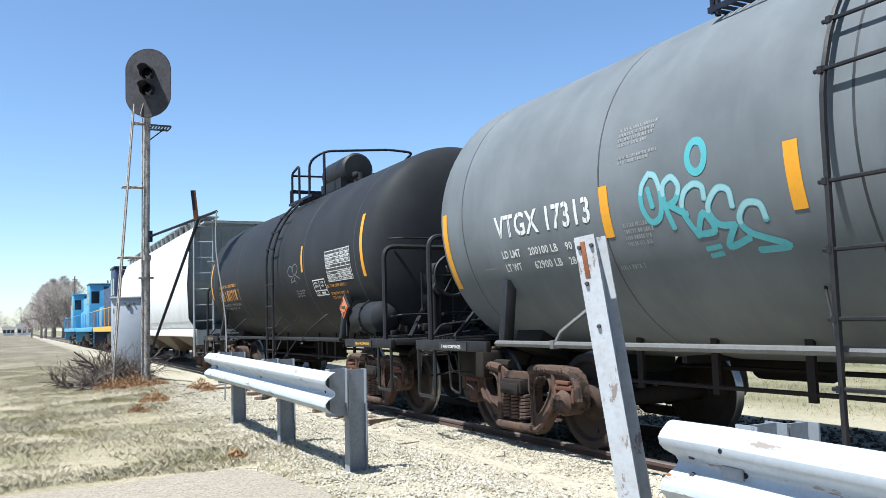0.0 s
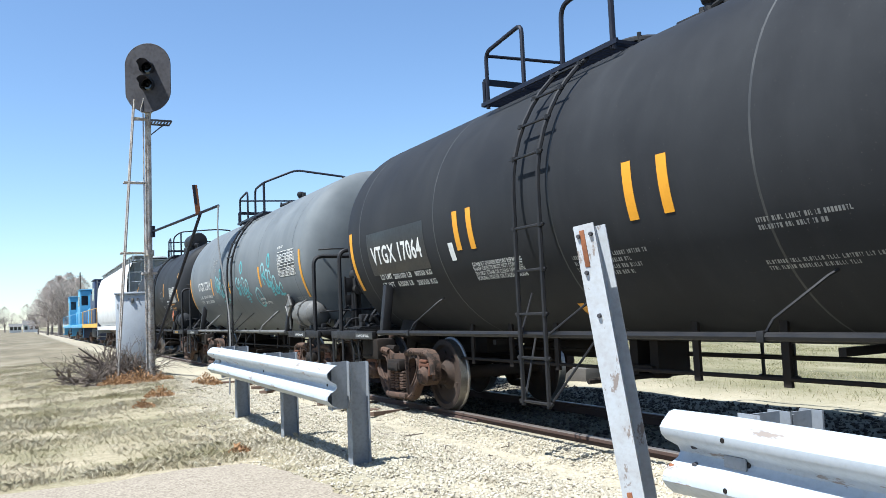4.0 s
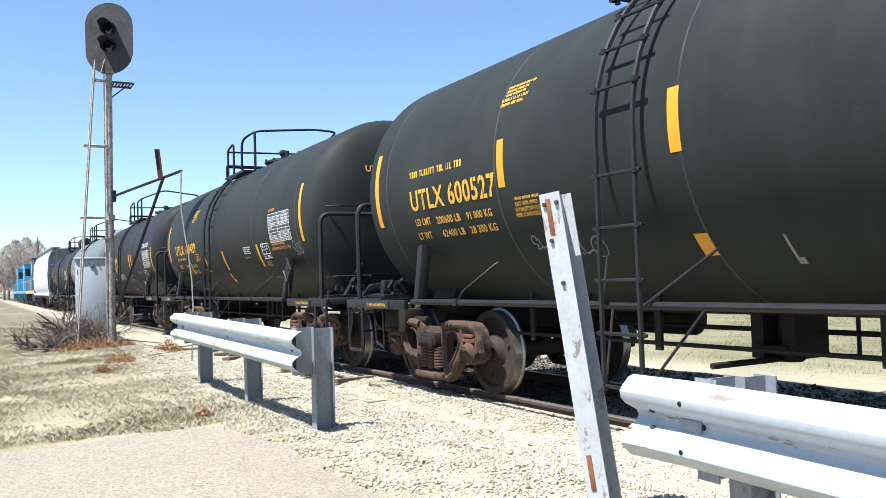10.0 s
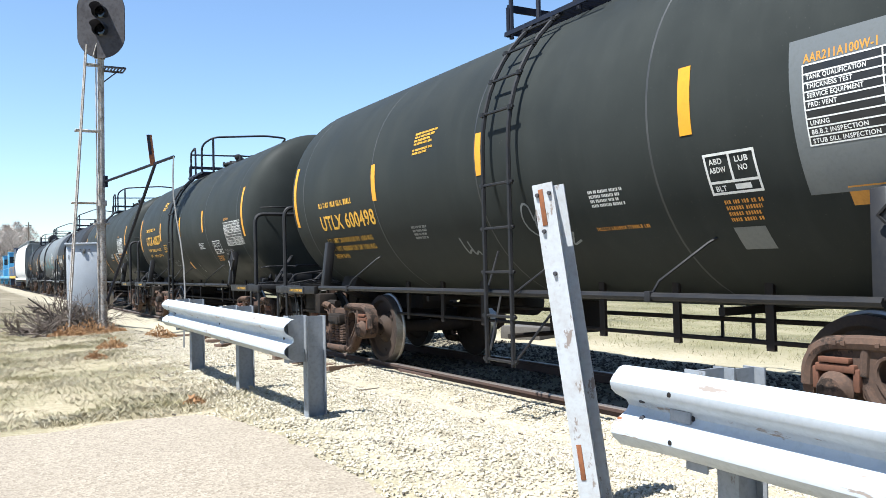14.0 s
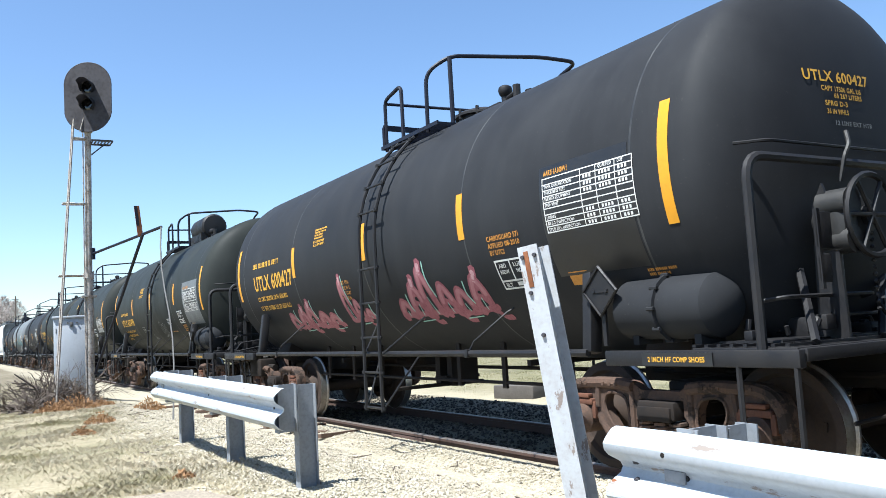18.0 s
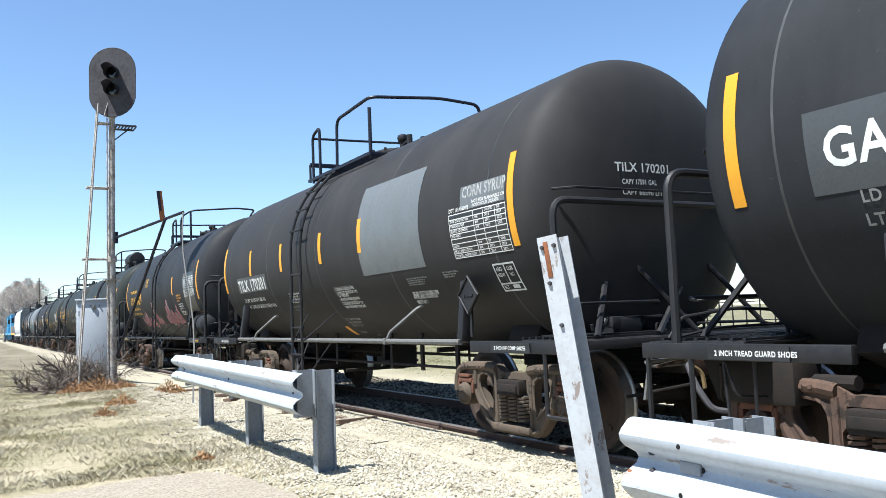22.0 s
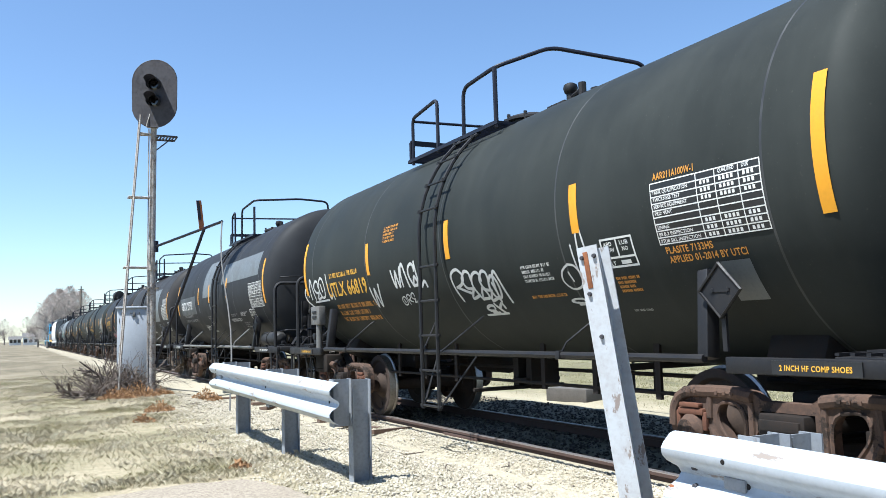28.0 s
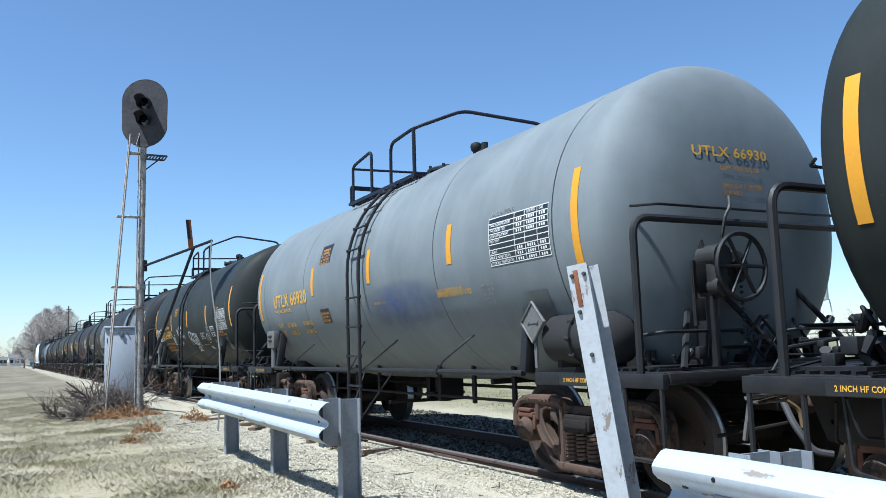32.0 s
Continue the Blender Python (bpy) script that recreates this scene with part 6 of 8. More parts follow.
def brake_gear_meshes():
    out = {}
    bm = bmesh.new()
    # hand brake wheel facing the end, its gear box and chain
    c = Vector((-0.45, -5.92, 1.72))
    pts = [c + Vector((0.27 * math.cos(k * math.pi / 12), 0, 0.27 * math.sin(k * math.pi / 12))) for k in range(25)]
    tube(bm, pts, 0.022, 6)
    out["wheel"] = mesh_of("brake_wheel", bm, IRON)
    bm = bmesh.new()
    rod(bm, (0, 0, 0), (0.27, 0, 0), 0.016, 6)
    out["spoke"] = mesh_of("spoke", bm, IRON)
    bm = bmesh.new()
    rod(bm, c, c + Vector((0, 0.12, 0)), 0.07, 10)
    out["hub"] = mesh_of("hub", bm, IRON)
    bm = bmesh.new()
    lathe(bm, [(-5.88, 0.08), (-5.87, 0.13), (-5.80, 0.15), (-5.76, 0.12), (-5.5, 0.10)], 18, "Y", (-0.45, 0, 1.72))
    box(bm, -0.72, -0.55, -5.90, -5.72, 1.48, 1.86, bevel=0.05)
    rod(bm, (-0.64, -5.91, 1.80), (-0.64, -5.70, 1.80), 0.10, 14)
    rod(bm, (-0.64, -5.91, 1.56), (-0.64, -5.70, 1.56), 0.09, 14)
    tube(bm, [(-0.42, -5.70, 1.98), (-0.40, -5.74, 2.16), (-0.34, -5.74, 2.24), (-0.30, -5.70, 2.34)], 0.016, 6, 0.03)
    for k in range(12):
        lathe(bm, [(-0.014, 0.008), (0.0, 0.016), (0.014, 0.008)], 6, "X" if k % 2 else "Y", (-0.45, -5.90, 1.60 - 0.045 * k))
    out["housing"] = mesh_of("brake_housing", bm, GREASEGREY)
    bm = bmesh.new()
    plate(bm, [[(-5.84, 0.91), (-5.62, 0.91), (-5.66, 1.80), (-5.74, 1.95), (-5.82, 1.70)]], -0.70, -0.675)
    box(bm, -0.66, -0.56, -5.76, -5.70, 0.91, 1.62, bevel=0.01)
    out["post"] = mesh_of("brake_post", bm, IRON)
    bm = bmesh.new()
    box(bm, -0.93, -0.76, -5.80, -5.775, 1.66, 1.90, bevel=0.008)
    box(bm, -0.93, -0.82, -5.80, -5.775, 1.44, 1.62, bevel=0.008)
    box(bm, -0.93, -0.90, -5.80, -5.77, 1.40, 1.92)
    out["bracket"] = mesh_of("brake_bracket", bm, IRON)
    bm = bmesh.new()
    sq = [(0, 0.17), (0.17, 0), (0, -0.17), (-0.17, 0)]
    tube(bm, [(-0.25 + q, -5.83, 1.30 + w) for q, w in sq + sq[:1]], 0.014, 5)
    box(bm, -0.35, -0.15, -5.835, -5.825, 1.28, 1.32)
    out["placard"] = mesh_of("placard_holder", bm, IRON)
    bm = bmesh.new()
    lathe(bm, [(-0.52, 0.03), (-0.50, 0.15), (-0.42, 0.225), (-0.02, 0.23), (-0.015, 0.255), (0.015, 0.255), (0.02, 0.23), (0.42, 0.225), (0.50, 0.15), (0.52, 0.03)], 24, "Y")
    for k in range(10):
        a = 2 * math.pi * k / 10
        rod(bm, (0.25 * math.cos(a), -0.035, 0.25 * math.sin(a)), (0.25 * math.cos(a), 0.035, 0.25 * math.sin(a)), 0.015, 6)
    for y in (-0.3, 0.3):
        box(bm, -0.12, 0.12, y - 0.03, y + 0.03, -0.26, -0.1)
    out["reservoir"] = bm
    bm = bmesh.new()
    rnd = random.Random(8)
    for k in range(26):
        x, y, z = rnd.uniform(-0.45, 0.25), rnd.uniform(-0.22, 0.22), rnd.uniform(0.05, 0.35)
        s = rnd.uniform(0.025, 0.065)
        if k % 2:
            box(bm, x - s, x + s, y - s, y + s, z - s, z + s * 0.8, bevel=0.012)
        else:
            rod(bm, (x, y, z - s), (x + rnd.uniform(-0.1, 0.1), y + rnd.uniform(-0.1, 0.1), z + s), s * 0.7, 8)
    box(bm, -0.55, 0.35, -0.25, 0.25, -0.02, 0.04)
    for k in range(4):
        p = Vector((rnd.uniform(-0.4, 0.2), rnd.uniform(-0.2, 0.2), 0.3))
        tube(bm, [p, p + Vector((0.1, 0.15, 0.12)), p + Vector((0.35, 0.2, -0.1))], 0.014, 6, 0.05)
    out["valve"] = mesh_of("brake_valve", bm, IRON)
    return out


BG = brake_gear_meshes()
RESERVOIR = {}
for mm in (BLACK, SILVER, DUSK, GREYIRON, BROWNBLACK):
    RESERVOIR[mm.name] = mesh_of("air_reservoir", BG["reservoir"].copy(), mm)
# a slimmer, longer one that lies low on the deck
for v in BG["reservoir"].verts:
    v.co = Vector((v.co.x * 0.62, v.co.y * 1.15, v.co.z * 0.62))
SLIM_RESERVOIR = mesh_of("air_reservoir", BG["reservoir"], GREASEGREY)


def under_meshes():
    """Heater pipes, hangers, brake rods and the outlet under the tank."""
    out = {}
    bm = bmesh.new()
    rod(bm, (0, -3.4, 0.68), (0, 3.4, 0.68), 0.018, 6)
    out["pipe"] = mesh_of("heater_pipe", bm, DARKRUST)
    bm = bmesh.new()
    box(bm, -0.015, 0.015, -0.035, 0.035, 0.62, 1.2)
    out["hanger"] = mesh_of("pipe_hanger", bm, DARKRUST)
    bm = bmesh.new()
    box(bm, -0.8, 0.8, -0.03, 0.03, 0.86, 0.92)
    out["bar"] = mesh_of("cross_bar", bm, DARKRUST)
    bm = bmesh.new()
    rod(bm, (0.2, -3.6, 0.75), (0.2, 3.6, 0.75), 0.022, 6)
    out["rod"] = mesh_of("brake_rod", bm, DARKRUST)
    bm = bmesh.new()
    lathe(bm, [(0.52, 0.09), (0.55, 0.12), (0.62, 0.12), (0.66, 0.09), (0.95, 0.09)], 14, "Z", (0, 0.3, 0))
    box(bm, -0.2, 0.2, 0.10, 0.22, 0.58, 0.95)
    box(bm, -0.2, 0.2, 0.40, 0.52, 0.55, 0.95)
    box(bm, -0.25, 0.25, 0.15, 0.45, 0.62, 0.66)
    rod(bm, (-0.9, 0.3, 0.55), (0.4, 0.3, 0.55), 0.025, 6)
    out["outlet"] = mesh_of("bottom_outlet", bm, DARKRUST)
    bm = bmesh.new()
    lathe(bm, [(-0.5, 0.05), (-0.46, 0.17), (0.3, 0.17), (0.36, 0.1), (0.62, 0.09)], 16, "Y", (0.55, 2.6, 0.80))
    out["cylinder"] = mesh_of("brake_cylinder", bm, DARKRUST)
    return out


UNDER = under_meshes()


def side_pipe_meshes():
    out = {}
    for key, m_ in (("dark", IRON), ("grey", GREYIRON)):
        bm = bmesh.new()
        rod(bm, (-1.47, -4.1, 1.03), (-1.47, 4.1, 1.03), 0.03, 8)
        out["pipe", key] = mesh_of("side_rail_pipe", bm, m_)
        bm = bmesh.new()
        tube(bm, [(-1.47, 0.0, 1.03), (-1.44, -0.06, 1.14), (-1.20, -0.30, 1.40), (-1.13, -0.33, 1.44)], 0.011 if key == "dark" else 0.022, 6)
        box(bm, -1.508, -1.44, -0.03, 0.03, 0.992, 1.068, bevel=0.006)
        out["brace", key] = mesh_of("pipe_brace", bm, m_)
        bm = bmesh.new()
        box(bm, -1.42, -1.30, -0.05, 0.05, 1.02, 1.66, turn=pose(0, 0, 0, -6, 10, 0), bevel=0.01)
        out["post", key] = mesh_of("corner_bracket", bm, IRON)
    return out


SIDEP = side_pipe_meshes()


def placard_bm():
    bm = bmesh.new()
    sq = [(0, 0.19), (0.19, 0), (0, -0.19), (-0.19, 0)]
    plate(bm, [sq], -0.008, 0.008)
    tube(bm, [(-0.012, y, z) for y, z in sq + sq[:1]], 0.014, 5)
    for y in (-0.07, 0.07):
        rod(bm, (-0.02, y, 0.0), (0.0, y, 0.0), 0.018, 6)
    box(bm, -0.016, -0.006, -0.09, 0.09, -0.012, 0.012)
    box(bm, 0.01, 0.03, -0.02, 0.02, -0.42, -0.1)
    return bm


PLACARD = {m_.name: mesh_of("placard_holder", placard_bm(), m_) for m_ in (GREYIRON, IRON)}


def diamond(car, at):
    """An orange hazard diamond with a pale inner line and bars for its wording."""
    b = bmesh.new()
    plate(b, [[(0, 0.16), (0.16, 0), (0, -0.16), (-0.16, 0)]], -0.004, 0.004)
    d = part("placard", b, ORANGE, car, "orange hazard placard", at)
    b = bmesh.new()
    box(b, -0.007, -0.0045, -0.075, 0.075, -0.02, 0.02)
    box(b, -0.007, -0.0045, -0.02, 0.02, -0.105, -0.06)
    tube(b, [(-0.006, y, z) for y, z in ((0, 0.13), (0.13, 0), (0, -0.13), (-0.13, 0), (0, 0.13))], 0.005, 4)
    tagged(part("placard_print", b, PATCHBLACK, d), kind="stuff")


def sill_box(car, y0, y1, z0, z1):
    """A flat steel box on a short pipe post at the sill."""
    b = bmesh.new()
    box(b, -1.49, -1.38, y0, y1, z0, z1, bevel=0.012)
    o = part("sill_box", b, GREYIRON, car, "dusty grey steel box on a pipe post")
    b = bmesh.new()
    rod(b, (-1.43, (y0 + y1) / 2 - 0.03, 1.04), (-1.43, (y0 + y1) / 2 - 0.03, z0), 0.05, 10)
    part("post", b, GREYIRON, o)
    for z in (0.42, 0.68):
        b = bmesh.new()
        box(b, -1.505, -1.49, y0 + 0.13, y1 - 0.10, z0 + (z1 - z0) * z - 0.02, z0 + (z1 - z0) * z + 0.02, bevel=0.004)
        part("latch", b, IRON, o)


def clutter_meshes():
    """Pipes, levers, grab irons and rods that crowd a car's end; built for the +y end."""
    out = []

    def add(name, pieces, material=IRON):
        b = bmesh.new()
        for pts, r in pieces:
            tube(b, pts, r, 6, 0.05)
        out.append((name, mesh_of(name, b, material)))

    add("cut_lever", [([(-1.44, 5.99, 0.90), (-0.75, 6.04, 0.92), (-0.25, 6.04, 0.98), (-0.08, 6.16, 1.02)], 0.015), ([(-1.40, 5.99, 0.90), (-1.40, 6.06, 0.62)], 0.018)], GREYIRON)
    add("grab_iron", [([(-1.30, 5.60, 1.34), (-1.22, 5.74, 1.36), (-0.30, 5.74, 1.36), (-0.22, 5.60, 1.34)], 0.014)])
    add("grab_iron", [([(0.22, 5.60, 1.34), (0.30, 5.74, 1.36), (1.22, 5.74, 1.36), (1.30, 5.60, 1.34)], 0.014)])
    add("grab_iron", [([(-1.25, 5.46, 2.40), (-1.10, 5.62, 2.40), (1.10, 5.62, 2.40), (1.25, 5.46, 2.40)], 0.012)])
    add("brake_pipe", [([(0.30, 3.6, 0.80), (0.30, 5.7, 0.80), (0.32, 6.0, 0.84)], 0.025), ([(-0.30, 4.0, 0.86), (-0.34, 5.2, 0.86), (-0.75, 5.5, 0.98)], 0.018)], DARKRUST)
    add("brake_lever", [([(-0.5, 4.9, 0.95), (-0.46, 5.30, 0.45), (-0.42, 5.5, 0.42)], 0.022), ([(-0.9, 5.2, 0.98), (-0.9, 5.25, 0.55), (-0.55, 5.3, 0.50)], 0.016)], DARKRUST)
    add("release_rod", [([(-1.43, 5.25, 0.92), (-1.40, 5.2, 0.70), (-0.5, 5.1, 0.62), (0.3, 5.1, 0.62)], 0.010)])
    add("step_hanger", [([(-1.40, 5.30, 1.03), (-1.38, 5.28, 0.50), (-1.38, 5.06, 0.46), (-1.40, 5.04, 1.0)], 0.013)])
    add("chain", [([(-0.45, 5.9, 1.03), (-0.42, 5.75, 0.75), (-0.36, 5.3, 0.66), (-0.3, 4.9, 0.66)], 0.014)], DARKRUST)
    add("valve_pipe", [([(0.5, 5.3, 1.05), (0.5, 5.3, 1.30), (0.1, 5.35, 1.38), (-0.6, 5.4, 1.18), (-0.6, 5.4, 1.05)], 0.016), ([(0.62, 5.5, 1.05), (0.62, 5.5, 1.22), (-0.2, 5.6, 1.22), (-0.2, 5.6, 1.05)], 0.014)])
    add("sill_grab", [([(-1.36, 5.99, 0.98), (-1.36, 6.05, 0.86), (-0.98, 6.05, 0.86), (-0.98, 5.99, 0.98)], 0.013)], GREYIRON)
    add("sill_grab", [([(-0.72, 5.99, 0.98), (-0.70, 6.05, 0.86), (-0.34, 6.05, 0.88), (-0.32, 5.99, 1.0)], 0.013)], GREYIRON)
    add("deck_pipe", [([(-1.32, 5.86, 1.07), (-1.2, 5.84, 1.22), (-0.7, 5.80, 1.27), (-0.3, 5.74, 1.25)], 0.013), ([(-1.32, 5.82, 1.07), (-0.9, 5.80, 1.13), (-0.2, 5.70, 1.14)], 0.011)])
    add("head_strut", [([(-0.30, 5.45, 1.55), (0.45, 5.86, 1.07)], 0.03), ([(0.62, 5.40, 1.62), (1.15, 5.86, 1.07)], 0.03)])
    add("angle_cock", [([(0.30, 6.05, 0.80), (0.20, 6.10, 0.72), (0.20, 6.12, 0.58)], 0.02)], OCHRE)
    add("train_line", [([(-0.95, 5.75, 0.72), (-0.4, 5.95, 0.74), (0.3, 6.05, 0.62), (0.9, 5.9, 0.55)], 0.014), ([(-1.2, 5.5, 0.88), (-1.1, 5.6, 0.62), (-0.6, 5.7, 0.60)], 0.012)], DARKRUST)
    b = bmesh.new()
    plate(b, [[(5.55, 0.98), (5.96, 0.98), (5.80, 0.60), (5.70, 0.58)]], -0.92, -0.90)
    out.append(("gusset", mesh_of("gusset", b, DARKRUST)))
    b = bmesh.new()
    rnd = random.Random(21)
    for k in range(16):
        y, z, x = rnd.uniform(5.15, 5.75), rnd.uniform(1.07, 1.20), rnd.uniform(-0.2, 1.2)
        s = rnd.uniform(0.02, 0.06)
        if k % 3:
            rod(b, (x, y, z - s), (x + rnd.uniform(-0.08, 0.08), y, z + s), s * 0.6, 8)
        else:
            box(b, x - s, x + s, y - s, y + s, z - s, z + s, bevel=0.01)
    box(b, -0.25, 1.25, 5.2, 5.7, 1.06, 1.09)
    out.append(("valve_body", mesh_of("valve_body", b, IRON)))
    b = bmesh.new()
    box(b, 0.35, 0.70, 5.30, 5.55, 1.06, 1.22, bevel=0.02)
    out.append(("valve_body", mesh_of("valve_body", b, IRON)))
    b = bmesh.new()
    box(b, -0.05, 0.15, 5.35, 5.60, 1.06, 1.16, bevel=0.02)
    out.append(("valve_body", mesh_of("valve_body", b, IRON)))
    b = bmesh.new()
    box(b, -1.15, -0.85, 4.95, 5.55, 0.62, 0.92, bevel=0.03)
    rod(b, (-1.0, 4.9, 0.78), (-1.0, 4.6, 0.78), 0.05, 8)
    out.append(("brake_box", mesh_of("brake_box", b, DARKRUST)))
    return out


CLUTTER = clutter_meshes()
brace_bm = bmesh.new()
rod(brace_bm, (-1.05, 5.80, 1.06), (-0.55, 5.50, 1.75), 0.026, 8)
BRACE = mesh_of("head_brace", brace_bm, IRON)


def tank_car(label, yc, paint, truck="rust", platform="u", b_end=-1, dome=False, reservoir=None, trim="dark", ladder_y=0.0, sign="2 INCH HF COMP SHOES", sign_mat=None, ends=(5.05, -5.05), band=(1.92, 2.80), wide=False, front_y=5.02, deck_y=None):
    """A short insulated tank car. b_end: the end that has the brake gear."""
    car = thing("tank_car", label, "tank car", "tank cars of the train", pose(TRACK_X, yc, RAIL))
    NOW["r"], NOW["y"] = GROWN if wide else R, 0.0
    put_mesh("tank", SHELL[paint.name, NOW["r"]], car)
    for y in (TRUCK, -TRUCK):
        add_truck(car, y, truck)
    for e in (1, -1):
        m = pose(0, 0, 0) if e > 0 else FLIP
        deck = put_mesh("end_platform", ENDS["platform"], car, m)
        for k in range(8):
            put_mesh("tread_bar", ENDS["tread"], deck, pose(0, 5.11 + 0.105 * k, 0))
        put_mesh("side_sill", ENDS["sill_beam"], car, m)
        put_mesh("side_sill", ENDS["sill_beam"], car, m @ pose(2.90, 0, 0))
        put_mesh("end_beam", ENDS["end_beam"], car, m)
        put_mesh("end_handrail", ENDS["rail"], car, m)
        put_mesh("sill_step", ENDS["step"], car, m)
        put_mesh("sill_step", ENDS["step"], car, m @ pose(2.92, 0, 0))
        put_mesh("stub_sill", ENDS["sill"], car, m)
        put_mesh("coupler", ENDS["coupler"], car, m)
        put_mesh("air_hose", ENDS["hose"], car, m)
        sb = bmesh.new()
        sy = front_y if e > 0 else -5.02
        box(sb, -1.492, -1.481, sy - 0.32, sy + 0.32, 0.942, 1.03)
        part("sill_sign", sb, PATCHBLACK, car, "black board for the brake shoe notice")
        tb = text_mesh(sign, 0.034 / 0.70, 0.9)
        for v in tb.verts:
            v.co = Vector((-1.494, sy + 0.26 - v.co.x, 0.968 + v.co.y))
        tagged(part("lettering", tb, sign_mat or LETTER_Y, car), kind="stuff")
        for name, me in CLUTTER:
            put_mesh(name, me, car, m)
        if platform != "u":
            put_mesh("head_brace", BRACE, car, m)
            put_mesh("head_brace", BRACE, car, m @ pose(0.95, 0, 0))
    fb = pose(0, 0, 0) if b_end < 0 else FLIP
    raised = fb @ pose(-0.07, 0, 0.15)
    wheel = put_mesh("brake_wheel", BG["wheel"], car, raised)
    put_mesh("hub", BG["hub"], wheel)
    for k in range(6):
        put_mesh("spoke", BG["spoke"], wheel, pose(-0.45, -5.92, 1.72, 0, 60 * k, 0))
    put_mesh("brake_housing", BG["housing"], car, raised)
    put_mesh("brake_post", BG["post"], car, raised)
    put_mesh("brake_bracket", BG["bracket"], car, fb)
    put_mesh("placard_holder", BG["placard"], car, fb)
    put_mesh("brake_valve", BG["valve"], car, pose(-0.75 if b_end > 0 else 0.6, b_end * 5.45, 1.06))
    if reservoir == "slim":
        put_mesh("air_reservoir", SLIM_RESERVOIR, car, pose(-1.22, -4.80, 1.20), "slim dusty grey air tank")
    elif reservoir is not None:
        put_mesh("air_reservoir", RESERVOIR[reservoir.name], car, pose(-1.20, -4.78, 1.34))
    pm = pose(0, ladder_y if deck_y is None else deck_y, 0)
    walkway = put_mesh("walkway_edge", PLAT["edge", platform], car, pm)
    front, back = PLAT["span", platform]
    k = 0
    while back + 0.04 + 0.085 * k < front:
        put_mesh("grating_bar", PLAT["bar"], walkway, pose(0, back + 0.04 + 0.085 * k, 0))
        k += 1
    put_mesh("walkway_edge", PLAT["edge", platform], car, pm @ pose(1.9, 0, 0))
    put_mesh("walkway_crossbar", PLAT["cross", platform], car, pm)
    put_mesh("handrail", PLAT["gate", platform], car, pm)
    put_mesh("handrail", PLAT["rail", platform], car, pm)
    put_mesh("handrail_post", PLAT["post", platform], car, pm)
    put_mesh("handrail", PLAT["far_rail", platform], car, pm)
    put_mesh("dome_housing" if dome else "manway", PLAT["dome"] if dome else PLAT["manway"], car, pm @ pose(0, 0.35 if platform == "v" else 0.0, 0))
    put_mesh("relief_valve", PLAT["valve"], car, pm)
    add_ladder(car, ladder_y, -1)
    add_ladder(car, ladder_y, 1)
    put_mesh("bottom_outlet", UNDER["outlet"], car)
    put_mesh("brake_cylinder", UNDER["cylinder"], car, pose(0, -0.3, 0))
    pipe = put_mesh("heater_pipe", UNDER["pipe"], car, pose(-0.75, 0, 0))
    for y in (-2.8, -1.9, -1.0, 1.0, 1.9, 2.8):
        put_mesh("pipe_hanger", UNDER["hanger"], pipe, pose(0, y, 0))
    for y in (-2.4, 2.2):
        put_mesh("cross_bar", UNDER["bar"], car, pose(0, y, 0))
    put_mesh("brake_rod", UNDER["rod"], car)
    for turn in (pose(0, 0, 0), FLIP):
        put_mesh("side_rail_pipe", SIDEP["pipe", trim], car, turn)
        for y in (-2.35, 3.1):
            put_mesh("pipe_brace", SIDEP["brace", trim], car, turn @ pose(0, y, 0))
        for y in (4.05, -4.05):
            put_mesh("corner_bracket", SIDEP["post", trim], car, turn @ pose(0, y, 0))
    put_mesh("placard_holder", PLACARD[GREYIRON.name if paint in (SILVER, DUSK) else IRON.name], car, pose(-1.44, -4.26, 1.50))
    for y in ends:
        stripe(car, y, *band)
    return car


CARS = []


def end_text(car, lines, material):
    for k, (body, z, size, x) in enumerate(lines):
        write_head(car, body, x, z, size, material)


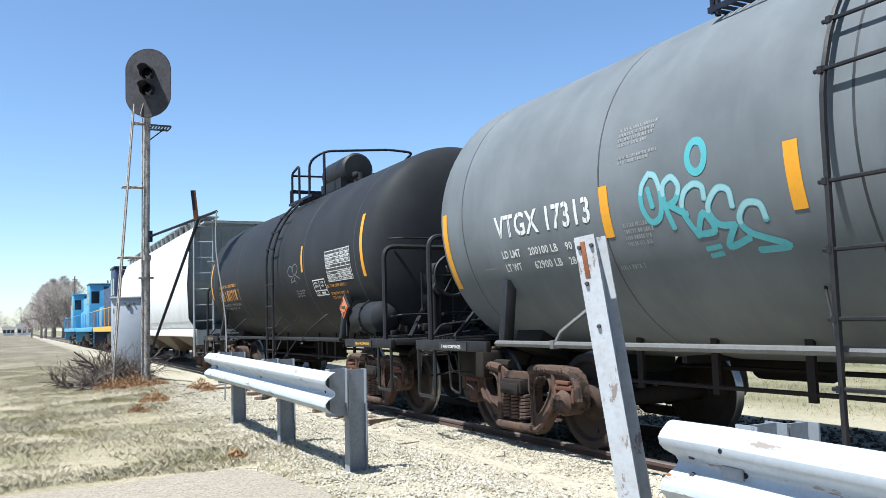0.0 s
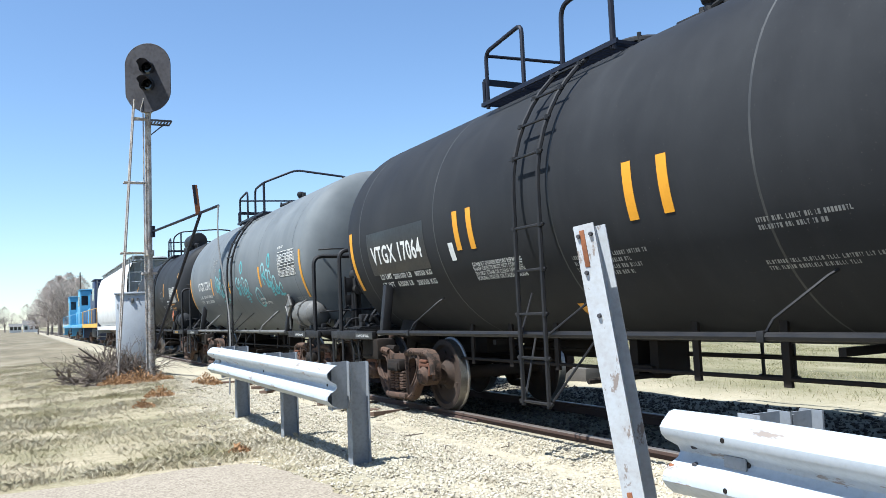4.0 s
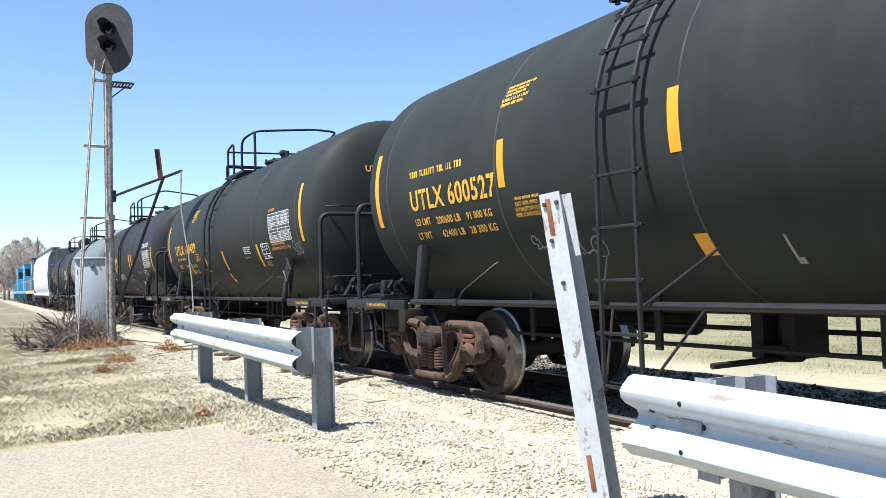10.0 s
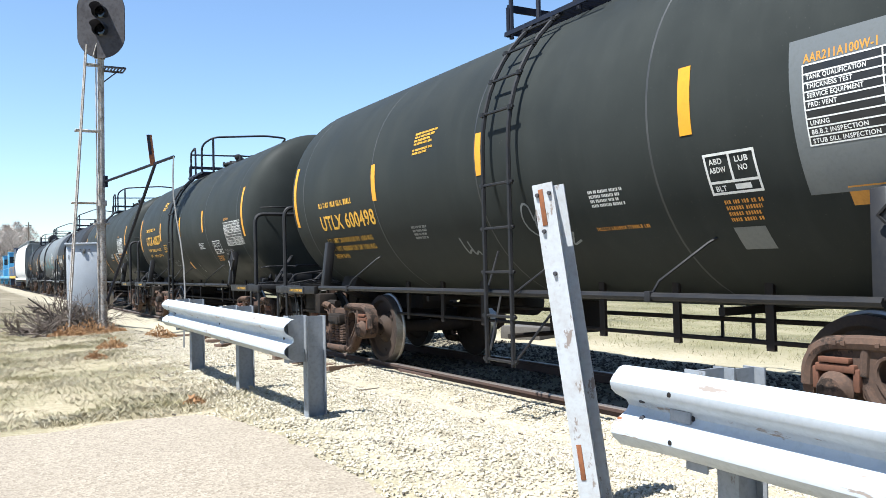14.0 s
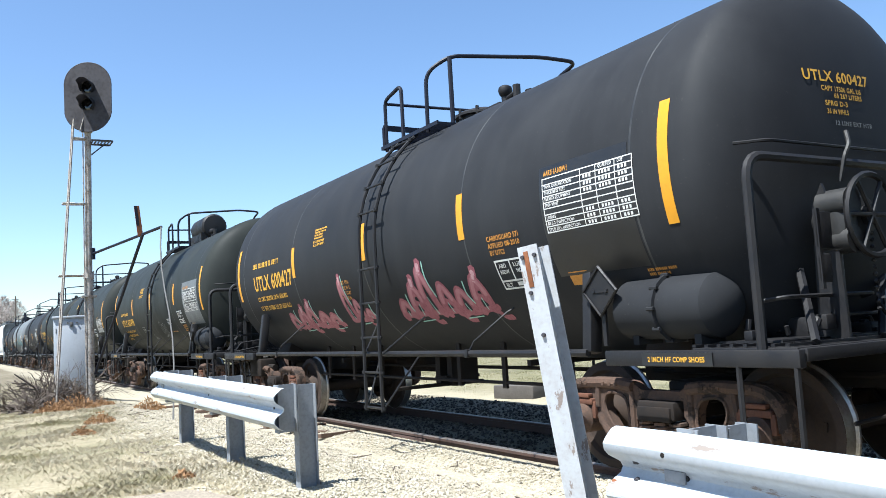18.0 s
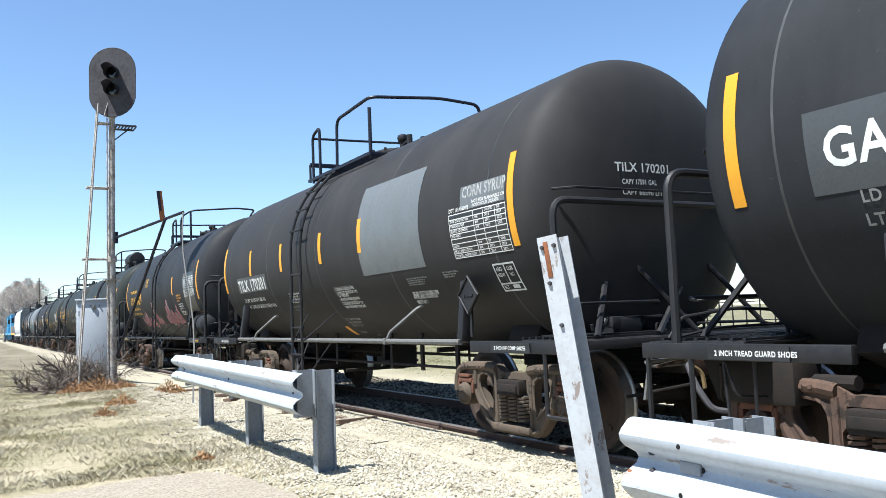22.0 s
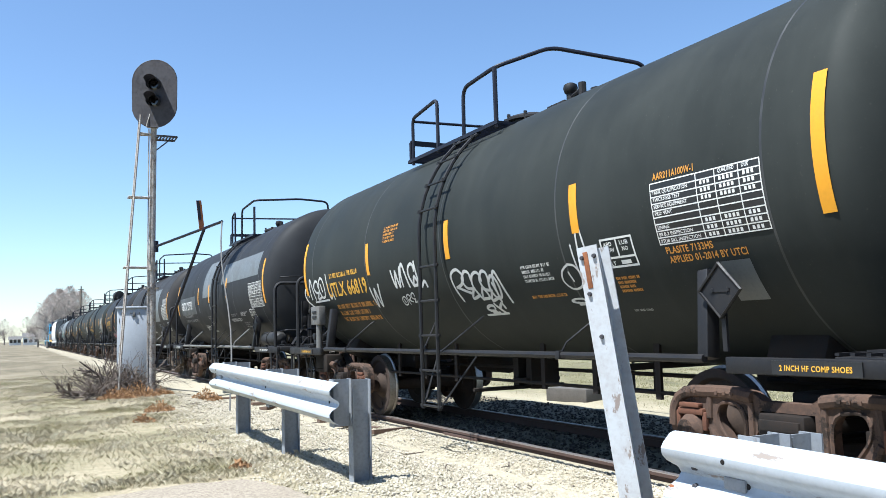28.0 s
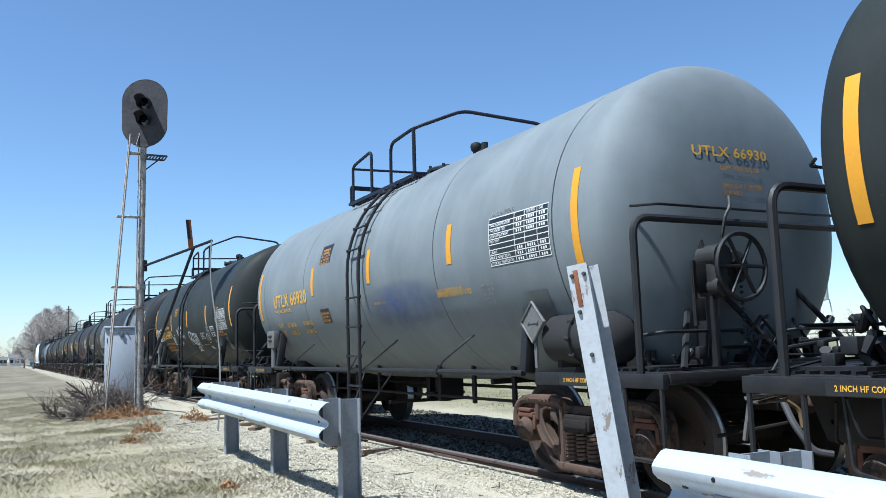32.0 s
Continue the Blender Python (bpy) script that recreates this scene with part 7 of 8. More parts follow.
HOP_Y, HOP_H = 31.3, 9.1
LOCOS = [
    (48.4, 8.0, "navy blue locomotive with a yellow frame stripe", LOCONAVY, -1, LOCOYEL),
    (65.0, 8.6, "light blue locomotive with a tall cab", LOCOBLUE, -1, None),
    (82.2, 8.6, "light blue locomotive at the head of the train", LOCOBLUE, -1, None),
]
SPEC = [
    ("black tank car with orange lettering", 15.75, BLACK, dict(ends=(5.0, -4.97), platform="u", ladder_y=-0.6, b_end=-1, dome=True, reservoir=BLACK)),
    ("grey tank car with white lettering and teal graffiti", 3.05, DUSK, dict(ends=(5.1, -5.12), platform="v", ladder_y=-0.06, deck_y=-0.18, b_end=-1, reservoir=GREYIRON, wide=True, trim="grey", band=(1.62, 2.44), sign="2 IN HF COMP SHOES", sign_mat=LETTER_W)),
    ("black tank car with white lettering", -9.55, BLACK, dict(front_y=4.60, ends=(5.04, -5.02), platform="v", ladder_y=0.21, b_end=1, truck="rust", band=(1.62, 2.44), sign="2 IN HF COMP SHOES", sign_mat=LETTER_W)),
    ("dark green-black tank car with yellow lettering", -22.13, GREEN, dict(ends=(4.91, -4.93), platform="u", ladder_y=0.53, b_end=1)),
    ("dark green-black tank car with yellow lettering", -34.84, GREEN, dict(ends=(4.97, -5.0), platform="u", ladder_y=0.55, b_end=1)),
    ("dark tank car with yellow lettering and a ruled panel", -47.72, GREEN, dict(ends=(5.05, -5.08), platform="u", ladder_y=-0.52, b_end=-1, dome=True, reservoir=BLACK)),
    ("black tank car with pink graffiti", -60.49, BLACK, dict(ends=(5.0, -5.03), platform="u", ladder_y=-0.4, b_end=-1, reservoir=BLACK)),
    ("brown-black tank car with a grey paint patch", -73.12, BROWNBLACK, dict(ends=(5.07, -5.1), platform="t", ladder_y=0.58, b_end=1, trim="grey", truck="grey", sign_mat=LETTER_W)),
    ("dark tank car with long grey paint patches", -85.85, BLACK, dict(ends=(5.03, -5.04), platform="t", ladder_y=-0.65, b_end=-1, trim="grey", wide=True, reservoir="slim", sign="2 INCH TREAD GUARD SHOES", sign_mat=LETTER_W)),
    ("black tank car with white sprayed marks", -98.68, GREEN, dict(ends=(5.12, -5.14), platform="v", ladder_y=0.12, b_end=1)),
    ("faded light grey tank car with yellow lettering", -111.5, SILVER, dict(ends=(5.0, -5.03), platform="v", ladder_y=-0.03, deck_y=-0.15, b_end=-1, wide=True, reservoir=BROWNBLACK)),
    ("dark tank car at the end of view", -124.2, GREEN, dict(ends=(5.05, -5.05), platform="u", ladder_y=0.5, b_end=1)),
]
for lab, yc, paint, kw in SPEC:
    CARS.append((tank_car(lab, yc, paint, **kw), yc))

car = CARS[0][0]
NOW["r"] = R
diamond(car, pose(-1.47, -4.26, 1.50))
bars(car, 4.20, 2.21, 1.69, 1, 0.066, LETTER_O, 1)
bars(car, 4.29, 2.08, 1.88, 1, 0.243, LETTER_O, 2)
bars(car, 4.28, 1.78, 1.80, 2, 0.056, LETTER_F, 1)
data_table(car, -3.44, 2.39, 1.07, 0.48)
small_box(car, -2.67, 1.99, 0.58, 0.28)
bars(car, -3.27, 1.88, 0.88, 1, 0.045, LETTER_O, 1)
bars(car, -3.37, 1.76, 0.72, 2, 0.045, LETTER_O, 1)
stripe(car, -2.24, 2.15, 2.59, 0.08)
bars(car, -1.67, 1.86, 0.49, 3, 0.030, LETTER_F, 1)
tag_marks(car, -1.40, 2.02, 0.296, 2, FAINT, 0.02, 4, 0.15, under=0, length=0.61)

car = CARS[1][0]
NOW["r"], NOW["y"] = GROWN, -0.08
write_on(car, "VTGX 17313", 4.11, 2.07, 0.211, LETTER_W, width=1.54, stencil=True)
write_on(car, "LD LMT", 4.09, 1.87, 0.074, LETTER_W, width=0.33)
write_on(car, "200100 LB", 3.61, 1.87, 0.071, LETTER_W, width=0.47)
write_on(car, "90 700 KG", 3.02, 1.87, 0.066, LETTER_W, width=0.46)
write_on(car, "LT WT", 4.09, 1.74, 0.077, LETTER_W, width=0.28)
write_on(car, "62900 LB", 3.58, 1.74, 0.073, LETTER_W, width=0.44)
write_on(car, "28 550 KG", 3.03, 1.74, 0.068, LETTER_W, width=0.45)
bars(car, 2.19, 2.76, 0.45, 4, 0.027, LETTER_F, 1)
bars(car, 2.18, 2.53, 0.45, 2, 0.024, LETTER_F, 1)
bars(car, 2.20, 2.00, 0.35, 4, 0.033, LETTER_F, 1)
stripe(car, 2.38, 1.91, 2.33, 0.11)
stripe(car, 0.53, 1.90, 2.33, 0.11)
stripe(car, -2.35, 1.91, 2.32, 0.11)
NOW["y"] = 0.0
sprayed(car, (("O", 1.86, 1.98, 0.23, 0.36), ("R", 1.62, 1.93, 0.20, 0.35), ("C", 1.47, 1.83, 0.27, 0.37), ("E", 1.21, 1.73, 0.28, 0.41), ("S", 0.96, 1.70, 0.26, 0.31)), TEAL, 0.050, PALETEAL, ((1.31, 1.73, 0.12), (1.29, 1.68, 0.10)))
ring_mark(car, 1.25, 2.38, 0.082, TEAL, 0.055)
sprayed(car, (("E", -0.27, 1.84, 0.26, 0.36), ("N", -0.52, 1.80, 0.24, 0.38), ("C", -0.75, 1.83, 0.26, 0.36), ("R", -1.10, 1.72, 0.26, 0.42), ("O", -1.70, 1.55, 0.50, 0.40)), TEAL, 0.045, PALETEAL, ((-0.93, 1.76, 0.20), (-0.98, 1.70, 0.16), (-1.02, 1.65, 0.12)))
ring_mark(car, -0.87, 2.40, 0.085, TEAL, 0.055)
sprayed(car, (("R", -2.54, 1.98, 0.28, 0.38), ("C", -2.78, 1.90, 0.24, 0.33), ("E", -2.95, 1.84, 0.28, 0.36), ("C", -3.19, 1.75, 0.26, 0.34), ("K", -3.43, 1.78, 0.30, 0.18)), TEAL, 0.050, PALETEAL, ((-3.05, 1.79, 0.12), (-3.07, 1.73, 0.10), (-3.52, 1.72, 0.30)))
ring_mark(car, -3.12, 2.39, 0.085, TEAL, 0.055)
write_on(car, "CHAMPION 466", -1.86, 1.66, 0.052, LETTER_W, width=0.42)
write_on(car, "APPLIED 06-16 BY UTCI", -1.86, 1.58, 0.052, LETTER_W, width=0.78)
bars(car, 4.42, 1.79, 0.26, 1, 0.012, LETTER_F, 1)
bars(car, 2.31, 1.68, 0.29, 1, 0.040, LETTER_F, 1)
data_table(car, -3.76, 2.49, 1.06, 0.46)
bars(car, -3.75, 2.60, 0.35, 1, 0.043, LETTER_W, 1)
bars(car, -4.38, 1.64, 0.65, 1, 0.060, LETTER_F, 1)
write_head(car, "VTGX 17313", -0.54, 2.97, 0.090, LETTER_W, width=0.65)
write_head(car, "CAPY 17510 GAL US", -0.44, 2.88, 0.045, LETTER_W, width=0.44)
write_head(car, "66 284 LITERS", -0.33, 2.82, 0.045, LETTER_W, width=0.31)
write_head(car, "SPRG D-5 7 OUTER 5 INNER", -0.41, 2.72, 0.045, LETTER_W, width=0.59)
write_head(car, "36 IN WHLS", -0.40, 2.66, 0.040, LETTER_W, width=0.22)

car = CARS[2][0]
NOW["r"] = R
paint_area(car, 4.44, 2.65, 1.80, 2.37, PATCHBLACK, 0.006, 0)
write_on(car, "VTGX 17064", 4.32, 1.95, 0.231, LETTER_W, width=1.56)
write_on(car, "LD LMT", 4.24, 1.74, 0.072, LETTER_W, width=0.37)
write_on(car, "200100 LB", 3.81, 1.73, 0.069, LETTER_W, width=0.54)
write_on(car, "90750 KG", 3.16, 1.73, 0.063, LETTER_W, width=0.47)
write_on(car, "LT WT", 4.28, 1.63, 0.075, LETTER_W, width=0.38)
write_on(car, "62000 LB", 3.78, 1.63, 0.071, LETTER_W, width=0.46)
write_on(car, "28550 KG", 3.20, 1.62, 0.067, LETTER_W, width=0.53)
write_on(car, "CONSULT OWNER BEFORE REPAIRING", 1.67, 1.75, 0.043, LETTER_W, width=0.99)
write_on(car, "SHARP OBJECTS MUST NOT CONTACT", 1.68, 1.70, 0.044, LETTER_W, width=0.99)
write_on(car, "DO NOT STEAM OR CLEAN TANK WITH", 1.68, 1.65, 0.045, LETTER_W, width=0.99)
write_on(car, "BOILING WATER OR CAUSTIC SODA", 1.69, 1.60, 0.046, LETTER_W, width=1.00)
paint_area(car, 2.07, 1.96, 1.84, 2.04, LETTER_W, 0.006, 0)
stripe(car, 1.82, 1.94, 2.37, 0.11)
stripe(car, 1.51, 1.93, 2.37, 0.11)
write_on(car, "CORN SYRUP", -3.61, 2.48, 0.113, LETTER_W, width=0.96)
data_table(car, -3.62, 2.38, 1.06, 0.50)
small_box(car, -3.29, 1.82, 0.53, 0.28)
stripe(car, -1.10, 1.93, 2.39, 0.11)
stripe(car, -1.50, 1.94, 2.38, 0.11)
bars(car, -2.25, 1.81, 0.74, 2, 0.035, LETTER_F, 1)
bars(car, -2.18, 1.53, 0.93, 2, 0.032, LETTER_F, 1)
bars(car, -0.12, 1.72, 0.98, 4, 0.039, LETTER_F, 1)
stripe(car, 0.20, 1.18, 1.30, 0.10)
write_head(car, "VTGX 17064", -0.68, 2.83, 0.107, LETTER_W, width=0.41)
write_head(car, "CAPY 17605 GAL", -0.56, 2.66, 0.054, LETTER_W, width=0.40)
write_head(car, "CAPY 66642 LIT", -0.55, 2.59, 0.054, LETTER_W, width=0.39)

car = CARS[3][0]
NOW["r"] = R
write_on(car, "THE TANK CAR PEOPLE", 4.10, 1.92, 0.056, LETTER_Y, width=0.99)
write_on(car, "UTLX 600439", 4.15, 2.05, 0.219, LETTER_Y, width=2.09, stencil=True)
write_on(car, "LD LMT", 4.15, 1.74, 0.083, LETTER_Y, width=0.32)
write_on(car, "201100 LB", 3.44, 1.73, 0.076, LETTER_Y, width=0.43)
write_on(car, "91 200 KG", 2.83, 1.73, 0.073, LETTER_Y, width=0.45)
write_on(car, "LT WT", 4.18, 1.61, 0.088, LETTER_Y, width=0.29)
write_on(car, "61900 LB", 3.42, 1.60, 0.080, LETTER_Y, width=0.41)
write_on(car, "28 100 KG", 2.84, 1.60, 0.078, LETTER_Y, width=0.45)
bars(car, 2.20, 2.01, 0.36, 1, 0.017, LETTER_Y, 1)
write_on(car, "EXT HTR PIPE", 2.22, 1.93, 0.035, LETTER_Y, width=0.29)
write_on(car, "NO INLET OR OUTLET", 2.22, 1.89, 0.035, LETTER_Y, width=0.44)
write_on(car, "PIPE CAPS REQ'D", 2.22, 1.85, 0.036, LETTER_Y, width=0.37)
bars(car, 2.55, 3.01, 0.47, 4, 0.028, LETTER_Y, 1)
bars(car, 2.56, 2.83, 0.44, 2, 0.032, LETTER_Y, 1)
stripe(car, 2.91, 1.58, 1.97, 0.11)
stripe(car, 1.39, 1.59, 1.99, 0.11)
stripe(car, -0.12, 1.60, 1.98, 0.11)
stripe(car, -2.51, 1.60, 1.99, 0.11)
paint_area(car, 0.10, -0.03, 1.36, 1.53, YELLOW, 0.006, 0)
data_table(car, -3.35, 2.45, 1.08, 0.48)
write_on(car, "AAR211A100W1", -3.37, 2.49, 0.046, LETTER_O, width=0.33)
write_on(car, "CHAMPION 466/ACE", -3.35, 1.93, 0.049, LETTER_O, width=0.69)
write_on(car, "APPLIED 02-2015 BY UTCI", -3.33, 1.85, 0.050, LETTER_O, width=0.94)
small_box(car, -2.74, 1.99, 0.43, 0.28)
bars(car, -1.64, 1.98, 0.44, 4, 0.024, LETTER_W, 1)
bars(car, -1.61, 1.80, 0.39, 1, 0.031, LETTER_O, 1)
bars(car, -2.73, 1.69, 0.31, 4, 0.019, LETTER_O, 1)
tag_marks(car, -4.37, 1.74, 0.196, 3, FAINT, 0.018, 5, 0.15, under=0, length=0.40)
bars(car, -2.73, 1.41, 0.31, 1, 0.028, LETTER_F, 1)
stripe(car, 4.95, 1.99, 2.01, 0.02)
tag_marks(car, 4.99, 1.64, 0.210, 3, FAINT, 0.02, 8, 0.15, under=0, length=0.42)
write_head(car, "UTLX 600439", -0.62, 2.93, 0.093, LETTER_Y, width=0.82)
write_head(car, "CAPY 17552 GAL US", -0.32, 2.85, 0.044, LETTER_Y, width=0.48)
write_head(car, "66 442 LITERS", -0.20, 2.79, 0.044, LETTER_Y, width=0.36)
write_head(car, "SPRG D-5", -0.30, 2.70, 0.044, LETTER_Y, width=0.25)
write_head(car, "36 IN WHLS", -0.31, 2.63, 0.044, LETTER_Y, width=0.25)

car = CARS[4][0]
NOW["r"], NOW["y"] = R, -0.10
write_on(car, "UTLX 600527", 4.22, 2.05, 0.217, LETTER_Y, width=1.75, stencil=True)
bars(car, 4.20, 2.48, 1.15, 1, 0.072, LETTER_Y, 1)
write_on(car, "LD LMT", 4.20, 1.88, 0.077, LETTER_Y, width=0.35)
write_on(car, "200600 LB", 3.72, 1.87, 0.080, LETTER_Y, width=0.50)
write_on(car, "91 000 KG", 3.09, 1.87, 0.075, LETTER_Y, width=0.47)
write_on(car, "LT WT", 4.23, 1.73, 0.080, LETTER_Y, width=0.30)
write_on(car, "62400 LB", 3.68, 1.73, 0.076, LETTER_Y, width=0.46)
write_on(car, "28 300 KG", 3.11, 1.73, 0.078, LETTER_Y, width=0.50)
bars(car, 2.19, 2.00, 0.36, 1, 0.026, LETTER_Y, 1)
write_on(car, "EXT HTR PIPES", 2.20, 1.92, 0.037, LETTER_Y, width=0.34)
write_on(car, "NO INLET OR OUTLET", 2.22, 1.87, 0.037, LETTER_Y, width=0.47)
write_on(car, "PIPE CAPS REQ'D", 2.23, 1.82, 0.038, LETTER_Y, width=0.42)
bars(car, 2.42, 3.08, 0.45, 3, 0.028, LETTER_Y, 1)
bars(car, 2.46, 2.96, 0.43, 2, 0.033, LETTER_Y, 1)
stripe(car, 2.35, 2.11, 2.56, 0.11)
stripe(car, 0.04, 2.11, 2.57, 0.11)
paint_area(car, 0.13, 0.00, 1.38, 1.54, YELLOW, 0.006, 0)
stripe(car, -2.10, 2.13, 2.58, 0.11)
data_table(car, -3.73, 2.23, 1.10, 0.46)
write_on(car, "AAR 211A100W1", -3.77, 2.27, 0.043, LETTER_O, width=0.34)
small_box(car, -2.64, 1.92, 0.57, 0.28)
bars(car, -1.51, 1.91, 0.44, 4, 0.023, LETTER_W, 1)
bars(car, -2.57, 1.62, 0.48, 3, 0.029, LETTER_O, 1)
bars(car, -3.34, 1.73, 0.58, 2, 0.050, LETTER_F, 1)
tag_marks(car, 2.17, 1.52, 0.128, 2, FAINT, 0.02, 3, 0.15, under=0, length=0.20)
tag_marks(car, 1.70, 1.43, 0.204, 3, FAINT, 0.02, 6, 0.15, under=0, length=0.47)
bars(car, -0.60, 1.49, 0.07, 1, 0.256, LETTER_F, 1)
write_head(car, "UTLX 600527", -0.60, 2.90, 0.081, LETTER_Y, width=0.75)
write_head(car, "CAPY 17554 GAL US", -0.40, 2.82, 0.038, LETTER_Y, width=0.44)
write_head(car, "66 442 LITERS", -0.29, 2.77, 0.039, LETTER_Y, width=0.33)
write_head(car, "SPRG D-5 7 OUTER 5 INNER", -0.37, 2.68, 0.038, LETTER_Y, width=0.60)
write_head(car, "36 IN WHLS", -0.36, 2.62, 0.038, LETTER_Y, width=0.20)

car = CARS[5][0]
NOW["r"], NOW["y"] = R, 0.0
write_on(car, "UTLX 600498", 4.18, 1.83, 0.195, LETTER_Y, width=1.75, stencil=True)
bars(car, 4.14, 2.20, 1.14, 1, 0.072, LETTER_Y, 1)
write_on(car, "LD LMT 201000 LB 91 150 KG", 4.17, 1.65, 0.067, LETTER_Y, width=1.47)
write_on(car, "LT WT 62000 LB 28 150 KG", 4.18, 1.54, 0.071, LETTER_Y, width=1.45)
write_on(car, "NEW 8-90", 4.21, 1.44, 0.070, LETTER_Y, width=0.47)
bars(car, 1.28, 2.76, 0.49, 4, 0.025, LETTER_Y, 1)
bars(car, 1.30, 2.58, 0.45, 2, 0.024, LETTER_Y, 1)
bars(car, 1.59, 1.75, 0.36, 4, 0.029, LETTER_F, 1)
stripe(car, 2.31, 2.10, 2.54, 0.11)
stripe(car, -0.07, 2.15, 2.56, 0.11)
stripe(car, -2.71, 2.14, 2.61, 0.11)
data_table(car, -3.64, 2.41, 1.09, 0.48, backing=PATCHGREY)
write_on(car, "AAR211A100W-1", -3.65, 2.42, 0.052, LETTER_O, width=0.46)
bars(car, -3.65, 1.94, 0.60, 1, 0.055, LETTER_Y, 1)
bars(car, -3.66, 1.87, 0.80, 1, 0.056, LETTER_Y, 1)
small_box(car, -2.82, 1.99, 0.42, 0.29)
bars(car, -1.57, 1.86, 0.40, 4, 0.025, LETTER_W, 1)
bars(car, -1.51, 1.57, 0.61, 1, 0.032, LETTER_O, 1)
bars(car, -2.89, 1.68, 0.32, 4, 0.029, LETTER_O, 1)
paint_area(car, -3.80, -4.04, 1.58, 1.69, LETTER_O, 0.006, 0)
tag_marks(car, -0.57, 1.46, 0.368, 4, FAINT, 0.025, 5, 0.15, under=0, length=0.66)
tag_marks(car, 0.69, 1.40, 0.192, 2, FAINT, 0.03, 11, 0.15, under=0, length=0.24)
paint_area(car, -2.87, -3.13, 1.35, 1.50, PATCHGREY, 0.006, 0)

car = CARS[6][0]
NOW["r"] = R
write_on(car, "UTLX 600427", 4.19, 2.05, 0.228, LETTER_Y, width=1.75, stencil=True)
bars(car, 4.19, 2.49, 1.19, 1, 0.080, LETTER_Y, 1)
write_on(car, "LD LMT 202000 LB 91 650 KG", 4.16, 1.88, 0.071, LETTER_Y, width=1.36)
write_on(car, "LT WT 61000 LB 27 650 KG", 4.17, 1.73, 0.074, LETTER_Y, width=1.36)
bars(car, 1.51, 2.73, 0.43, 4, 0.025, LETTER_Y, 1)
bars(car, 1.53, 2.57, 0.40, 2, 0.030, LETTER_Y, 1)
stripe(car, 2.33, 2.13, 2.57, 0.11)
stripe(car, -0.06, 2.15, 2.60, 0.11)
stripe(car, -2.31, 2.13, 2.58, 0.11)
paint_area(car, -3.61, -4.67, 1.66, 2.58, PATCHBLACK, 0.006, 0)
data_table(car, -3.65, 2.48, 1.08, 0.46)
write_on(car, "AAR211A100W1", -3.67, 2.50, 0.044, LETTER_O, width=0.31)
for k, body in enumerate(("CARBOGUARD 571", "APPLIED 08-2010", "BY UTCI")):
    write_on(car, body, -2.73, 2.06 - 0.065 * k, 0.045, LETTER_O, width=0.50 if k < 2 else 0.23)
small_box(car, -2.75, 1.88, 0.46, 0.30)
bars(car, 0.86, 1.96, 0.33, 4, 0.046, LETTER_O, 1)
bars(car, -4.61, 1.64, 0.28, 2, 0.024, LETTER_O, 1)
paint_area(car, -3.72, -3.95, 1.58, 1.69, LETTER_O, 0.006, 0)
wild_blot(car, 3.15, 1.38, 1.85, 0.46, 3, (0.65, 0.75, 0.9, 0.6, 0.5))
wild_blot(car, 0.95, 1.42, 0.75, 0.62, 4, (1.0, 0.55, 0.3))
wild_blot(car, -0.50, 1.40, 1.95, 0.62, 5, (0.45, 0.75, 1.0, 0.68, 0.55, 0.72))
write_head(car, "UTLX 600427", -0.57, 2.89, 0.079, LETTER_Y, width=0.73)
write_head(car, "CAPY 17506 GAL US", -0.40, 2.82, 0.036, LETTER_Y, width=0.45)
write_head(car, "66 267 LITERS", -0.27, 2.77, 0.036, LETTER_Y, width=0.32)
write_head(car, "SPRG D-3", -0.38, 2.71, 0.036, LETTER_Y, width=0.25)
write_head(car, "36 IN WHLS", -0.37, 2.65, 0.036, LETTER_Y, width=0.24)
write_head(car, "12 LINE EXT HTR", -0.30, 2.57, 0.032, LETTER_F, width=0.44)

car = CARS[7][0]
NOW["r"], NOW["y"] = R, -0.06
paint_area(car, 4.31, 2.56, 1.88, 2.16, PATCHDIM, 0.006, 0)
write_on(car, "TILX 170201", 4.27, 1.91, 0.207, LETTER_W, width=1.62, stencil=True)
write_on(car, "LD LMT 201200 LB 91250 KG", 4.20, 1.71, 0.066, LETTER_W, width=1.25)
write_on(car, "LT WT 61800 LB 28050 KG NEW 4-95", 4.24, 1.59, 0.069, LETTER_W, width=1.71)
stripe(car, 3.38, 2.17, 2.62, 0.11)
stripe(car, 1.66, 2.13, 2.58, 0.11)
stripe(car, -0.17, 2.12, 2.57, 0.11)
write_on(car, "EXTERIOR HEATER PIPES", -0.45, 1.72, 0.037, LETTER_W, width=0.63)
write_on(car, "NO INLET OR OUTLET PIPE", -0.45, 1.67, 0.038, LETTER_W, width=0.69)
write_on(car, "CAPS REQUIRED", -0.43, 1.63, 0.039, LETTER_W, width=0.36)
write_on(car, "MAX OPERATING PRESSURE", -0.45, 1.58, 0.040, LETTER_W, width=0.64)
write_on(car, "FOR HEATER COILS IS 150", -0.45, 1.52, 0.041, LETTER_W, width=0.66)
write_on(car, "VENT TANK WHEN UNLOADING", -0.44, 1.47, 0.043, LETTER_W, width=0.69)
bars(car, 1.64, 1.77, 0.49, 4, 0.031, LETTER_W, 1)
bars(car, 1.71, 1.57, 0.41, 2, 0.038, LETTER_F, 1)
paint_area(car, 0.28, 0.15, 1.08, 1.21, YELLOW, 0.006, 0)
bars(car, -0.07, 1.33, 0.54, 3, 0.045, LETTER_F, 1)
bars(car, -0.05, 1.13, 0.18, 1, 0.046, LETTER_F, 1)
